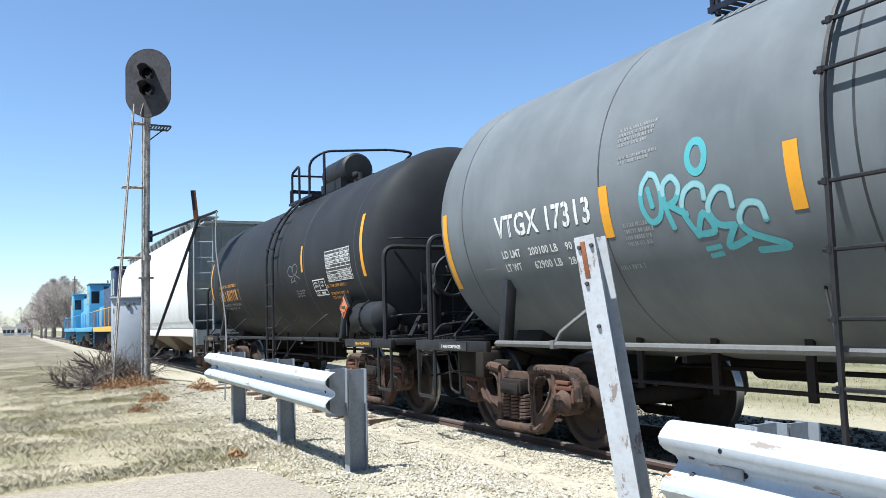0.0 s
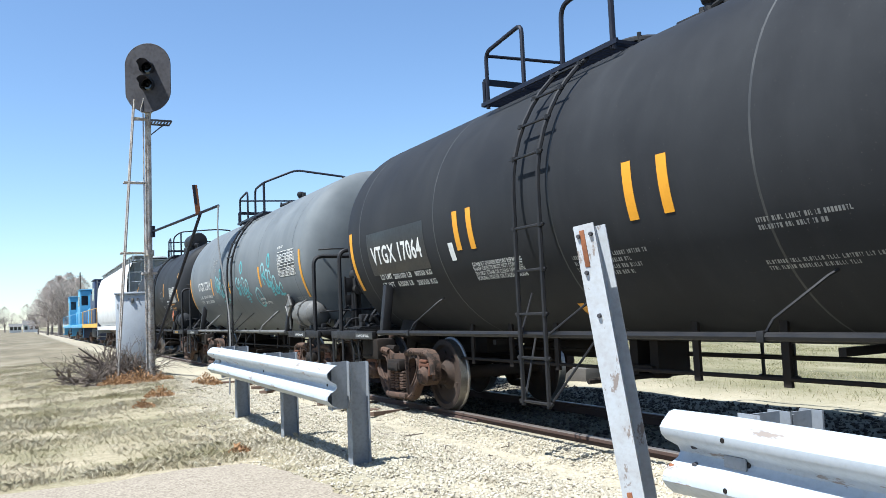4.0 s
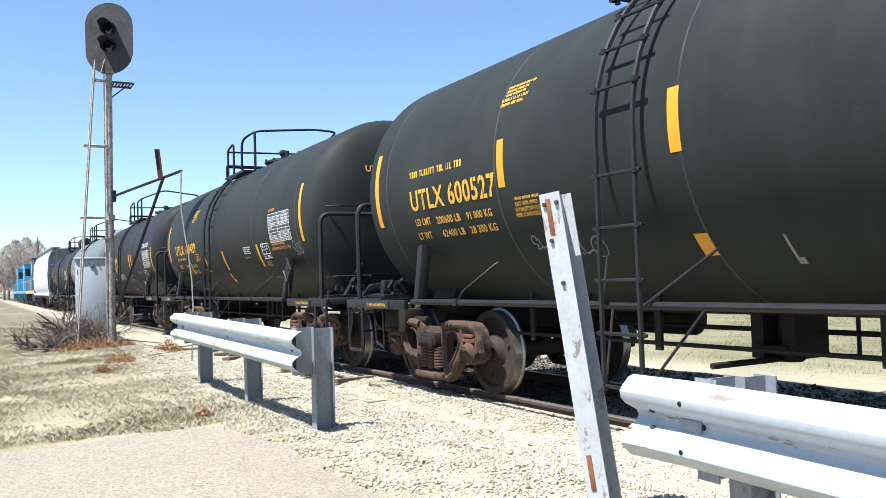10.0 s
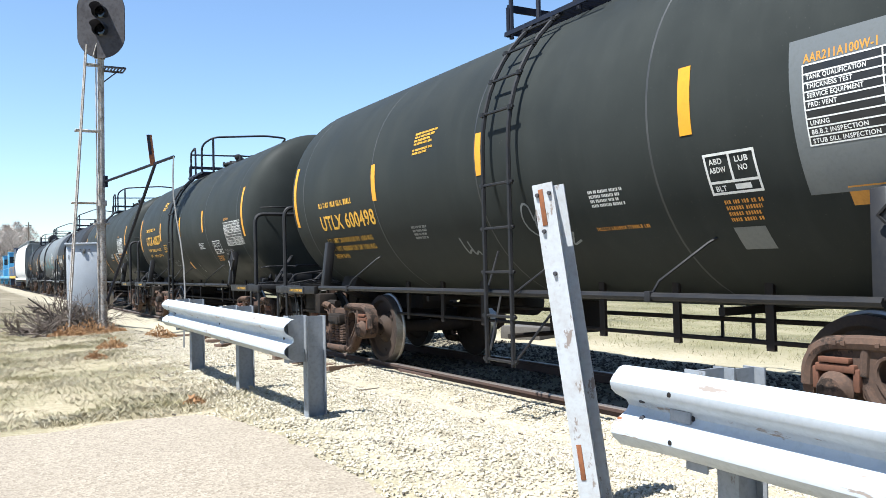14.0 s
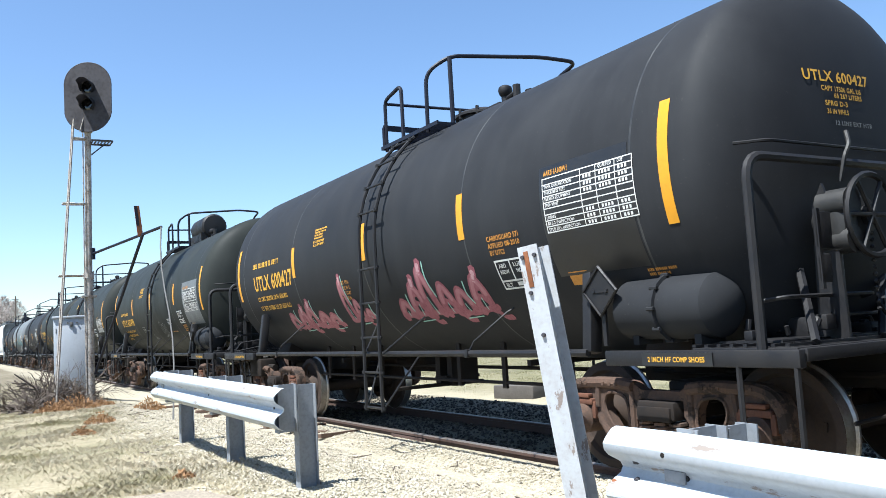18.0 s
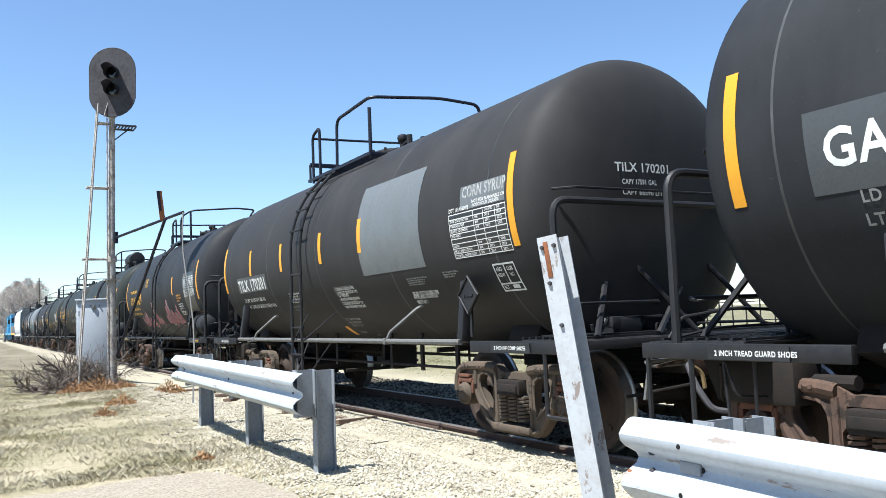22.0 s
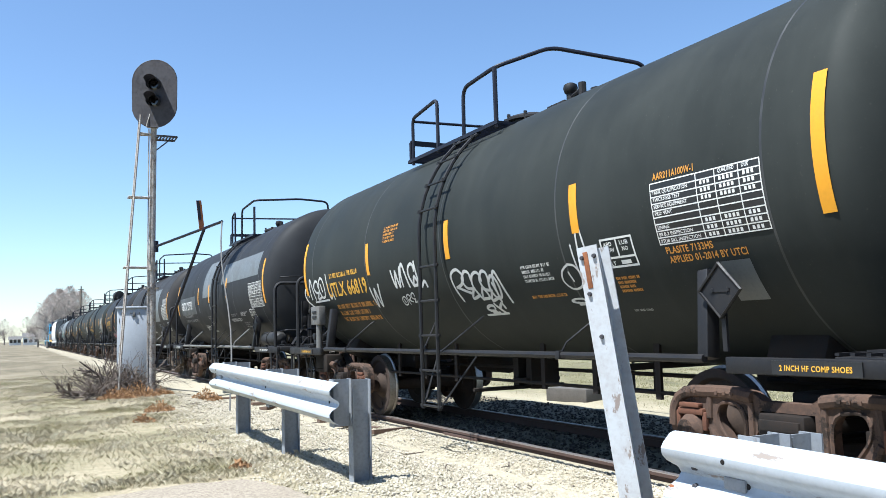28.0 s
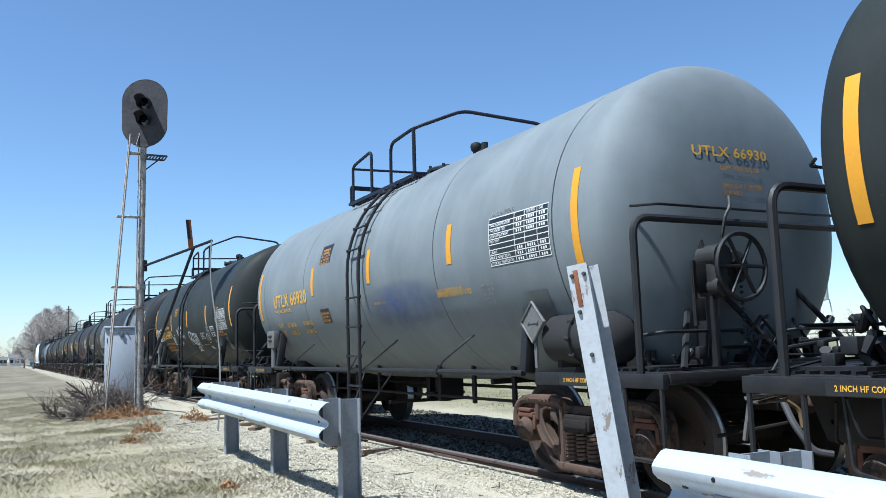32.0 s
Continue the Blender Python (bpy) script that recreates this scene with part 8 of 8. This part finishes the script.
bars(car, -0.44, 1.08, 0.14, 1, 0.051, LETTER_F, 1)
paint_area(car, -1.55, -3.26, 1.86, 3.00, PATCHGREY, 0.006, 0)
paint_area(car, -4.19, -5.01, 2.36, 2.60, PATCHGREY, 0.006, 0)
write_on(car, "CORN SYRUP", -4.23, 2.48, 0.113, LETTER_F2, width=0.79, stencil=True)
write_on(car, "NOT FOR FLAMMABLE OR", -4.42, 2.41, 0.031, LETTER_W, width=0.59)
write_on(car, "POISONOUS LIQUIDS", -4.43, 2.37, 0.031, LETTER_W, width=0.48)
data_table(car, -3.95, 2.34, 1.07, 0.46, figures=("MWR", "2013", "2023"))
write_on(car, "DOT 111A100W3", -3.96, 2.36, 0.041, LETTER_W, width=0.39)
small_box(car, -4.57, 1.79, 0.37, 0.31)
bars(car, -2.66, 1.60, 0.60, 1, 0.051, LETTER_W, 1)
write_on(car, "APPLIED 05/2013", -2.62, 1.52, 0.047, LETTER_W, width=0.58)
bars(car, -2.64, 1.50, 0.26, 1, 0.049, LETTER_W, 1)
bars(car, -0.38, 1.77, 0.68, 4, 0.021, LETTER_F, 1)
bars(car, -0.39, 1.60, 0.72, 4, 0.024, LETTER_F, 1)
bars(car, -2.68, 1.76, 0.49, 4, 0.017, LETTER_F, 1)
bars(car, -3.56, 1.78, 0.32, 3, 0.018, LETTER_F, 1)
stripe(car, -1.59, 2.16, 2.60, 0.11)
write_head(car, "TILX 170201", -0.59, 2.58, 0.084, LETTER_W, width=0.65)
write_head(car, "CAPY 17591 GAL", -0.52, 2.46, 0.047, LETTER_W, width=0.42)
write_head(car, "CAPY 66590 LITERS", -0.52, 2.36, 0.047, LETTER_W, width=0.60)

car = CARS[8][0]
NOW["r"], NOW["y"] = GROWN, 0.0
paint_area(car, 4.49, 2.25, 1.91, 2.40, PATCHDIM, 0.006, 0)
write_on(car, "GATX 21731", 4.38, 2.06, 0.219, LETTER_W, width=1.62)
write_on(car, "LD LMT 207500 LB 94100 KG", 4.21, 1.84, 0.070, LETTER_F, width=1.30)
write_on(car, "LT WT 56000 LB 25400 KG NEW 6-92", 4.22, 1.71, 0.073, LETTER_F, width=1.80)
paint_area(car, 1.14, 0.10, 2.29, 3.20, PATCHGREY, 0.006, 0)
paint_area(car, -1.11, -4.64, 2.51, 2.99, PATCHGREY, 0.006, 0)
stripe(car, 1.78, 2.14, 2.60, 0.10)
stripe(car, 0.36, 2.14, 2.60, 0.11)
stripe(car, -1.68, 2.16, 2.63, 0.11)
stripe(car, 1.77, 1.93, 2.12, 0.09, PATCHDIM)
stripe(car, 0.32, 1.96, 2.12, 0.09, PATCHGREY)
stripe(car, -1.68, 1.95, 2.15, 0.10, PATCHGREY)
write_on(car, "DO NOT STEAM OR CLEAN TANK", 1.75, 1.54, 0.041, LETTER_W, width=0.68)
write_on(car, "WITH BOILING WATER OR", 1.76, 1.50, 0.042, LETTER_W, width=0.54)
write_on(car, "CAUSTIC SODA", 1.78, 1.45, 0.044, LETTER_W, width=0.35)
write_on(car, "MAX OPERATING PRESSURE", 0.91, 1.78, 0.035, LETTER_F, width=0.54)
write_on(car, "FOR HTR COILS 250 PSI", 0.91, 1.73, 0.036, LETTER_F, width=0.55)
bars(car, 0.91, 1.67, 0.40, 3, 0.035, LETTER_F, 1)
bars(car, 0.93, 1.43, 0.31, 1, 0.035, LETTER_W, 1)
bars(car, 1.04, 1.20, 0.25, 3, 0.066, LETTER_F, 1)
bars(car, -2.67, 1.80, 0.60, 1, 0.040, LETTER_W, 1)
write_on(car, "TRA-O 4-2020", -2.65, 1.72, 0.037, LETTER_W, width=0.40)
write_on(car, "OWNERSHIP SUBJECT TO A SECURITY AGREEMENT", -1.55, 1.65, 0.036, LETTER_W, width=0.98)
write_on(car, "FILED WITH THE SURFACE TRANSPORTATION BOARD", -1.54, 1.61, 0.037, LETTER_W, width=1.02)
bars(car, -2.63, 1.58, 0.50, 3, 0.034, LETTER_F, 1)
bars(car, -1.73, 1.79, 0.57, 2, 0.028, LETTER_F, 1)
data_table(car, -3.84, 2.37, 1.06, 0.52, figures=("MWR", "2014", "2024"))
small_box(car, -3.54, 1.84, 0.46, 0.33)
write_head(car, "GATX 21731", -0.42, 2.74, 0.095, LETTER_W, width=0.69)
write_head(car, "CAPY", -0.29, 2.61, 0.039, LETTER_W, width=0.15)
write_head(car, "17578 GAL US", -0.04, 2.61, 0.040, LETTER_W, width=0.33)
write_head(car, "66532 LITRES", -0.04, 2.55, 0.040, LETTER_W, width=0.31)

car = CARS[9][0]
NOW["r"] = R
diamond(car, pose(-0.03, -5.64, 1.36, 0, 0, 90))
write_on(car, "UTLX 66819", 4.08, 1.85, 0.217, LETTER_Y, width=1.64, stencil=True)
bars(car, 3.90, 2.20, 1.19, 1, 0.070, LETTER_Y, 1)
bars(car, 3.91, 1.72, 1.62, 3, 0.075, LETTER_O, 1)
stripe(car, 2.26, 2.07, 2.51, 0.10)
stripe(car, -0.17, 2.08, 2.52, 0.11)
stripe(car, -2.62, 2.09, 2.52, 0.11)
bars(car, 1.69, 2.67, 0.47, 5, 0.030, LETTER_O, 1)
sprayed(car, (("S", 5.28, 1.72, 0.22, 0.32), ("N", 4.97, 1.84, 0.22, 0.34), ("E", 4.75, 1.84, 0.28, 0.30), ("O", 4.50, 1.86, 0.28, 0.32), ("L", 4.10, 1.80, 0.22, 0.42)), CHALK, 0.038, None, ((4.85, 1.80, 0.70),))
sprayed(car, (("W", 2.35, 1.62, 0.34, 0.33), ("W", 1.50, 1.84, 0.30, 0.26), ("N", 1.22, 1.84, 0.22, 0.30), ("C", 1.00, 1.84, 0.22, 0.28), ("L", 0.78, 1.80, 0.24, 0.34)), CHALK, 0.040)
sprayed(car, (("O", 1.42, 1.62, 0.14, 0.12), ("R", 1.26, 1.63, 0.13, 0.13), ("E", 1.12, 1.64, 0.13, 0.13)), CHALK, 0.020)
sprayed(car, (("R", -0.10, 1.62, 0.34, 0.36), ("E", -0.34, 1.62, 0.26, 0.32), ("C", -0.52, 1.60, 0.26, 0.32), ("E", -0.72, 1.58, 0.24, 0.34), ("O", -0.88, 1.60, 0.20, 0.26), ("N", -0.98, 1.55, 0.24, 0.36), ("E", -0.60, 1.44, 0.20, 0.11), ("K", -0.80, 1.47, 0.16, 0.10)), CHALK, 0.036, None, ((-0.52, 1.43, 0.45),))
sprayed(car, (("O", -2.22, 1.62, 0.30, 0.24), ("L", -2.48, 1.66, 0.14, 0.36), ("N", -2.58, 1.75, 0.16, 0.44), ("S", -2.18, 1.48, 0.24, 0.06)), CHALK, 0.022)
sill_box(car, 4.30, 4.72, 1.42, 1.72)
data_table(car, -3.62, 2.35, 1.07, 0.48)
write_on(car, "AAR211A100W-1", -3.66, 2.37, 0.052, LETTER_O, width=0.43)
write_on(car, "PLASITE 7133HS", -3.66, 1.81, 0.053, LETTER_O, width=0.48)
write_on(car, "APPLIED 01-2014 BY UTCI", -3.67, 1.74, 0.054, LETTER_O, width=0.76)
small_box(car, -2.91, 2.00, 0.41, 0.26)
bars(car, -1.60, 1.88, 0.51, 4, 0.031, LETTER_W, 1)
bars(car, -1.59, 1.59, 0.60, 1, 0.032, LETTER_O, 1)
bars(car, -2.96, 1.68, 0.30, 4, 0.026, LETTER_O, 1)
bars(car, -2.96, 1.41, 0.23, 1, 0.025, LETTER_F, 1)
paint_area(car, -4.15, -4.42, 1.43, 1.71, PATCHGREY, 0.006, 0)
write_head(car, "UTLX 66819", -0.48, 2.91, 0.111, LETTER_Y, width=0.62)
write_head(car, "CAPY 17510", -0.27, 2.80, 0.056, LETTER_Y, width=0.34)
write_head(car, "SPRG D-5", -0.24, 2.67, 0.056, LETTER_Y, width=0.26)

car = CARS[10][0]
NOW["r"] = GROWN
sill_box(car, 4.10, 4.52, 1.39, 1.70)
paint_area(car, -4.05, -4.42, 1.52, 1.80, PATCHGREY, 0.02, 0)
bars(car, -4.14, 1.72, 0.20, 2, 0.05, LETTER_O, 1, name="stencil_block")
write_on(car, "UTLX 66930", 4.08, 2.10, 0.215, LETTER_Y, width=1.84, stencil=True)
write_on(car, "THE TANK CAR PEOPLE", 4.06, 2.00, 0.055, LETTER_Y, width=0.95)
write_on(car, "LD LMT", 4.09, 1.75, 0.082, LETTER_Y, width=0.30)
write_on(car, "201700 LB", 3.58, 1.74, 0.076, LETTER_Y, width=0.46)
write_on(car, "91 500 KG", 2.70, 1.74, 0.075, LETTER_Y, width=0.46)
write_on(car, "LT WT", 4.11, 1.62, 0.086, LETTER_Y, width=0.28)
write_on(car, "61300 LB", 3.54, 1.61, 0.080, LETTER_Y, width=0.42)
write_on(car, "27 800 KG", 2.74, 1.61, 0.076, LETTER_Y, width=0.49)
paint_area(car, 1.63, 1.16, 2.64, 2.93, PATCHBLACK, 0.003, 0)
bars(car, 1.60, 2.87, 0.40, 5, 0.034, LETTER_O, 1)
stripe(car, 1.92, 2.18, 2.62, 0.11)
stripe(car, -0.41, 2.18, 2.64, 0.11)
stripe(car, -2.73, 2.20, 2.64, 0.11)
bars(car, -2.31, 1.95, 0.59, 1, 0.055, LETTER_Y, 1)
write_on(car, "APPLIED 12-2019 BY UTCI", -2.31, 1.86, 0.055, LETTER_Y, width=0.77)
bars(car, -3.31, 1.93, 0.24, 5, 0.031, LETTER_F, 1)
bars(car, -0.45, 1.92, 0.39, 1, 0.032, LETTER_Y, 1)
paint_area(car, 1.71, 1.31, 1.73, 1.95, PATCHBLACK, 0.003, 0)
bars(car, 1.68, 1.90, 0.34, 3, 0.037, LETTER_O, 1)
data_table(car, -3.60, 2.56, 1.05, 0.48)
write_on(car, "AAR211A100W1", -3.64, 2.58, 0.049, LETTER_F, width=0.42)
paint_area(car, 0.02, -2.74, 1.51, 2.19, SMEAR, 0.006, 0)
write_head(car, "UTLX 66930", -0.61, 2.87, 0.087, LETTER_Y, width=0.88)
write_head(car, "CAPY 17521 GAL US", -0.32, 2.75, 0.039, LETTER_O, width=0.47)
write_head(car, "SPRG D-5 7 OUTER", -0.31, 2.59, 0.039, LETTER_O, width=0.48)
write_head(car, "36 IN WHLS", -0.30, 2.53, 0.039, LETTER_O, width=0.22)

car = CARS[11][0]
NOW["r"] = R
bars(car, 4.2, 2.05, 1.9, 1, 0.26, LETTER_Y, 3)


# ---- hopper and locomotives ahead of the tank cars ----
def hopper_car(yc, half):
    h = thing("hopper_car", "dusty white covered hopper car with grey ends", "hopper car", "", pose(TRACK_X, yc, RAIL))
    prof = [(-1.35, 1.15), (-1.58, 1.5), (-1.62, 2.4), (-1.56, 3.5), (-1.35, 4.05), (-0.9, 4.22), (0.9, 4.22), (1.35, 4.05), (1.56, 3.5), (1.62, 2.4), (1.58, 1.5), (1.35, 1.15)]
    b = bmesh.new()
    L = half - 1.0
    rings = [[b.verts.new((x, y, z)) for x, z in prof] for y in (-L, L)]
    n = len(prof)
    for i in range(n):
        b.faces.new((rings[0][i], rings[0][(i + 1) % n], rings[1][(i + 1) % n], rings[1][i]))
    bmesh.ops.recalc_face_normals(b, faces=b.faces[:])
    part("body", b, HOPPERWHITE, h)
    for e in (-1, 1):
        # the end sheet is set in behind the side sheets and slopes away under the car
        b = bmesh.new()
        c = e * (L - 0.22)
        up = [(-1.54, c, 2.5), (-1.50, c, 3.5), (-1.30, c, 4.0), (-0.88, c, 4.17), (0.88, c, 4.17), (1.30, c, 4.0), (1.50, c, 3.5), (1.54, c, 2.5)]
        v = [b.verts.new(q) for q in up]
        w = [b.verts.new((q[0], q[1] - e * 0.05, q[2])) for q in up]
        b.faces.new(v if e < 0 else v[::-1])
        b.faces.new(w[::-1] if e < 0 else w)
        lo = [b.verts.new((x, e * (L - 1.9), 1.05)) for x in (-1.30, 1.30)]
        b.faces.new((v[0], v[-1], lo[1], lo[0]))
        for k in range(5):
            box(b, -1.2 + 0.6 * k - 0.04, -1.2 + 0.6 * k + 0.04, c, c + e * 0.06, 2.5, 3.9)
        bmesh.ops.recalc_face_normals(b, faces=b.faces[:])
        part("end_slope", b, HOPPERGREY, h)
        for s in (-1, 1):
            lb_ = bmesh.new()
            for x in (s * 1.55, s * 1.05):
                rod(lb_, (x, e * (half - 0.35), 0.5), (x, e * (half - 0.35), 4.15), 0.028, 6)
            for k in range(9):
                rod(lb_, (s * 1.55, e * (half - 0.35), 0.6 + 0.42 * k), (s * 1.05, e * (half - 0.35), 0.6 + 0.42 * k), 0.018, 6)
            part("end_ladder", lb_, HOPPERGREY, h, "pale grey end ladder")
        b = bmesh.new()
        box(b, -1.5, 1.5, e * (half - 0.9), e * (half - 0.3), 0.98, 1.05)
        box(b, -1.5, 1.5, e * (half - 0.34), e * (half - 0.26), 0.8, 1.2)
        part("end_platform", b, HOPPERGREY, h)
        b = bmesh.new()
        box(b, -1.3, 1.3, e * (half - 0.8), e * (half - 0.25), 4.05, 4.10)
        part("roof_walkway", b, HOPPERGREY, h)
        b = bmesh.new()
        rod(b, (-1.2, e * (half - 0.3), 3.0), (1.2, e * (half - 0.3), 3.0), 0.03, 6)
        part("end_rail", b, HOPPERGREY, h)
        put_mesh("coupler", ENDS["coupler"], h, (pose(0, half - 6.37, 0) if e > 0 else pose(0, -(half - 6.37), 0) @ FLIP))
        add_truck(h, e * (half - 2.0), "rust")
    for k in range(3):
        b = bmesh.new()
        yk = (k - 1) * (2 * L / 3) * 0.92
        w = L / 3 * 0.88
        top = [b.verts.new(q) for q in ((-1.34, yk - w, 1.2), (1.34, yk - w, 1.2), (1.34, yk + w, 1.2), (-1.34, yk + w, 1.2))]
        bot = [b.verts.new(q) for q in ((-0.5, yk - w * 0.25, 0.45), (0.5, yk - w * 0.25, 0.45), (0.5, yk + w * 0.25, 0.45), (-0.5, yk + w * 0.25, 0.45))]
        for i in range(4):
            b.faces.new((top[i], top[(i + 1) % 4], bot[(i + 1) % 4], bot[i]))
        b.faces.new(top[::-1])
        b.faces.new(bot)
        bmesh.ops.recalc_face_normals(b, faces=b.faces[:])
        part("hopper_chute", b, HOPPERDUST, h, "brown dust-covered discharge chute")
    for s in (-1, 1):
        b = bmesh.new()
        box(b, s * 1.52 - 0.05, s * 1.52 + 0.05, -half + 0.4, half - 0.4, 1.02, 1.22, bevel=0.01)
        part("side_sill", b, HOPPERWHITE, h)
        b = bmesh.new()
        box(b, s * 1.05 - 0.3, s * 1.05 + 0.3, -L, L, 4.30, 4.33)
        for k in range(int(2 * L / 0.9)):
            box(b, s * 1.30 - 0.04, s * 1.30 + 0.04, -L + 0.9 * k, -L + 0.9 * k + 0.05, 4.08, 4.31)
        part("roof_walk", b, HOPPERGREY, h)
    for k in range(6):
        b = bmesh.new()
        lathe(b, [(4.2, 0.38), (4.36, 0.38), (4.40, 0.30), (4.41, 0.02)], 14, "Z", (0, -L * 0.8 + k * L * 0.32, 0))
        part("hatch", b, HOPPERGREY, h)
    return h


def locomotive(yc, half, label, paint, cab_at=1, trim=None):
    o = thing("locomotive", label, "locomotive", "locomotives of the train", pose(TRACK_X, yc, RAIL))
    b = bmesh.new()
    box(b, -1.5, 1.5, -half + 0.4, half - 0.4, 1.15, 1.45, bevel=0.02)
    part("frame", b, paint, o)
    if trim is not None:
        b = bmesh.new()
        for s in (-1, 1):
            box(b, s * 1.505 - 0.01, s * 1.505 + 0.01, -half + 0.6, half - 0.6, 1.17, 1.43)
        part("frame_stripe", b, trim, o, "yellow frame stripe")
    long_a, long_b = (-half + 1.2, half - 4.6) if cab_at > 0 else (-half + 4.6, half - 1.2)
    b = bmesh.new()
    box(b, -0.95, 0.95, long_a, long_b, 1.45, 3.75, bevel=0.10)
    part("long_hood", b, paint, o)
    for k in range(8):
        b = bmesh.new()
        yy = long_a + 0.5 + k * (long_b - long_a - 1) / 8
        box(b, -0.985, -0.95, yy, yy + (long_b - long_a) / 8 - 0.18, 1.65, 2.9, bevel=0.01)
        part("hood_door", b, paint, o)
    for k in range(2):
        b = bmesh.new()
        lathe(b, [(3.72, 0.42), (3.95, 0.45), (4.0, 0.40), (4.0, 0.02)], 16, "Z", (0, long_a + 1.2 + 1.6 * k, 0))
        part("roof_fan", b, IRON, o)
    b = bmesh.new()
    rod(b, (0, (long_a + long_b) / 2, 3.7), (0, (long_a + long_b) / 2, 4.15), 0.2, 10)
    part("exhaust_stack", b, IRON, o)
    c0 = cab_at * (half - 4.6)
    c1 = cab_at * (half - 2.6)
    b = bmesh.new()
    box(b, -1.5, 1.5, min(c0, c1), max(c0, c1), 1.45, 4.25, bevel=0.08)
    cab = part("cab", b, paint, o)
    b = bmesh.new()
    box(b, -1.55, 1.55, min(c0, c1) - 0.1, max(c0, c1) + 0.1, 4.25, 4.34, bevel=0.03)
    part("cab_roof", b, paint, cab)
    for s in (-1, 1):
        for q in (0.27, 0.72):
            b = bmesh.new()
            yy = c0 + (c1 - c0) * q
            box(b, s * 1.505 - 0.012, s * 1.505 + 0.012, yy - 0.36, yy + 0.36, 2.95, 3.75)
            part("side_window", b, GLASS, cab, "dark cab window")
    for e, yy in ((1, max(c0, c1)), (-1, min(c0, c1))):
        for x in (-1.12, 1.12):
            b = bmesh.new()
            box(b, x - 0.25, x + 0.25, yy - 0.012, yy + 0.012, 3.0, 3.8)
            part("end_window", b, GLASS, cab, "dark cab window")
    for e in (-1, 1):
        b = bmesh.new()
        yy = (max(c0, c1) if e > 0 else min(c0, c1)) + e * 0.03
        box(b, -0.62, -0.30, yy - 0.02, yy + 0.02, 3.92, 4.12, bevel=0.01)
        box(b, 0.30, 0.62, yy - 0.02, yy + 0.02, 3.92, 4.12, bevel=0.01)
        part("number_board", b, SIGNALBLACK, cab)
        b = bmesh.new()
        lathe(b, [(yy - 0.05, 0.11), (yy + 0.06, 0.12), (yy + 0.06, 0.02)], 12, "Y", (0, 0, 4.0))
        part("headlight", b, HOUSEWHITE, cab)
    b = bmesh.new()
    for k in range(3):
        rod(b, (-0.25 + 0.2 * k, (c0 + c1) / 2, 4.34), (-0.25 + 0.2 * k, (c0 + c1) / 2 + 0.35, 4.55), 0.03, 8, 0.06)
    part("horn", b, IRON, cab)
    b = bmesh.new()
    for s in (-1, 1):
        for k in range(5):
            yy = long_a + 0.4 + k * 0.35
            box(b, s * 0.955 - 0.02, s * 0.955 + 0.02, yy, yy + 0.28, 3.05, 3.55)
    part("radiator_grille", b, IRON, o, "dark radiator grille")
    s0, s1 = cab_at * (half - 2.6), cab_at * (half - 0.9)
    b = bmesh.new()
    box(b, -0.9, 0.9, min(s0, s1), max(s0, s1), 1.45, 2.75, bevel=0.12)
    part("short_hood", b, paint, o)
    for s in (-1, 1):
        b = bmesh.new()
        tube(b, [(s * 1.48, -half + 0.5, 1.45), (s * 1.48, -half + 0.5, 2.4), (s * 1.48, half - 0.5, 2.4), (s * 1.48, half - 0.5, 1.45)], 0.025, 6, 0.1)
        for k in range(7):
            yy = -half + 1.2 + k * (2 * half - 2.4) / 6
            rod(b, (s * 1.48, yy, 1.45), (s * 1.48, yy, 2.4), 0.02, 6)
        part("walkway_rail", b, LOCOBLUE if trim is None else LOCOYEL, o)
        b = bmesh.new()
        for e in (-1, 1):
            for k in range(4):
                box(b, s * 1.42 - 0.14, s * 1.42 + 0.14, e * (half - 0.5) - 0.18, e * (half - 0.5) + 0.18, 0.4 + 0.28 * k, 0.44 + 0.28 * k)
        part("steps", b, paint, o)
    b = bmesh.new()
    box(b, -1.2, 1.2, -1.8, 1.8, 0.45, 1.12, bevel=0.15)
    part("fuel_tank", b, IRON, o)
    for e in (-1, 1):
        add_truck(o, e * (half - 3.6), "rust")
        put_mesh("coupler", ENDS["coupler"], o, (pose(0, half - 6.37, 0) if e > 0 else pose(0, -(half - 6.37), 0) @ FLIP))
        b = bmesh.new()
        box(b, -1.4, 1.4, e * (half - 0.5), e * (half - 0.4), 0.35, 1.45, bevel=0.03)
        part("pilot", b, paint, o)
    return o


CARS.append((hopper_car(HOP_Y, HOP_H), HOP_Y))
for yc, hf, lab, paint, cab_at, trim in LOCOS:
    CARS.append((locomotive(yc, hf, lab, paint, cab_at, trim), yc))


# ---- what moves: the train along the track, and every wheelset on its truck ----
def motions():
    rows = [r[0] for r in RUN]
    for car, yc in CARS:
        walk(car, [(t, pose(TRACK_X, yc + run_at(t), RAIL)) for t in rows])
    times = [0.1 * k for k in range(321)]
    turns = [-math.degrees(run_at(t) / WHEEL_R) for t in times]
    for w, dy in WHEELS:
        walk(w, [(t, pose(0, dy, WHEEL_R, a)) for t, a in zip(times, turns)])


motions()
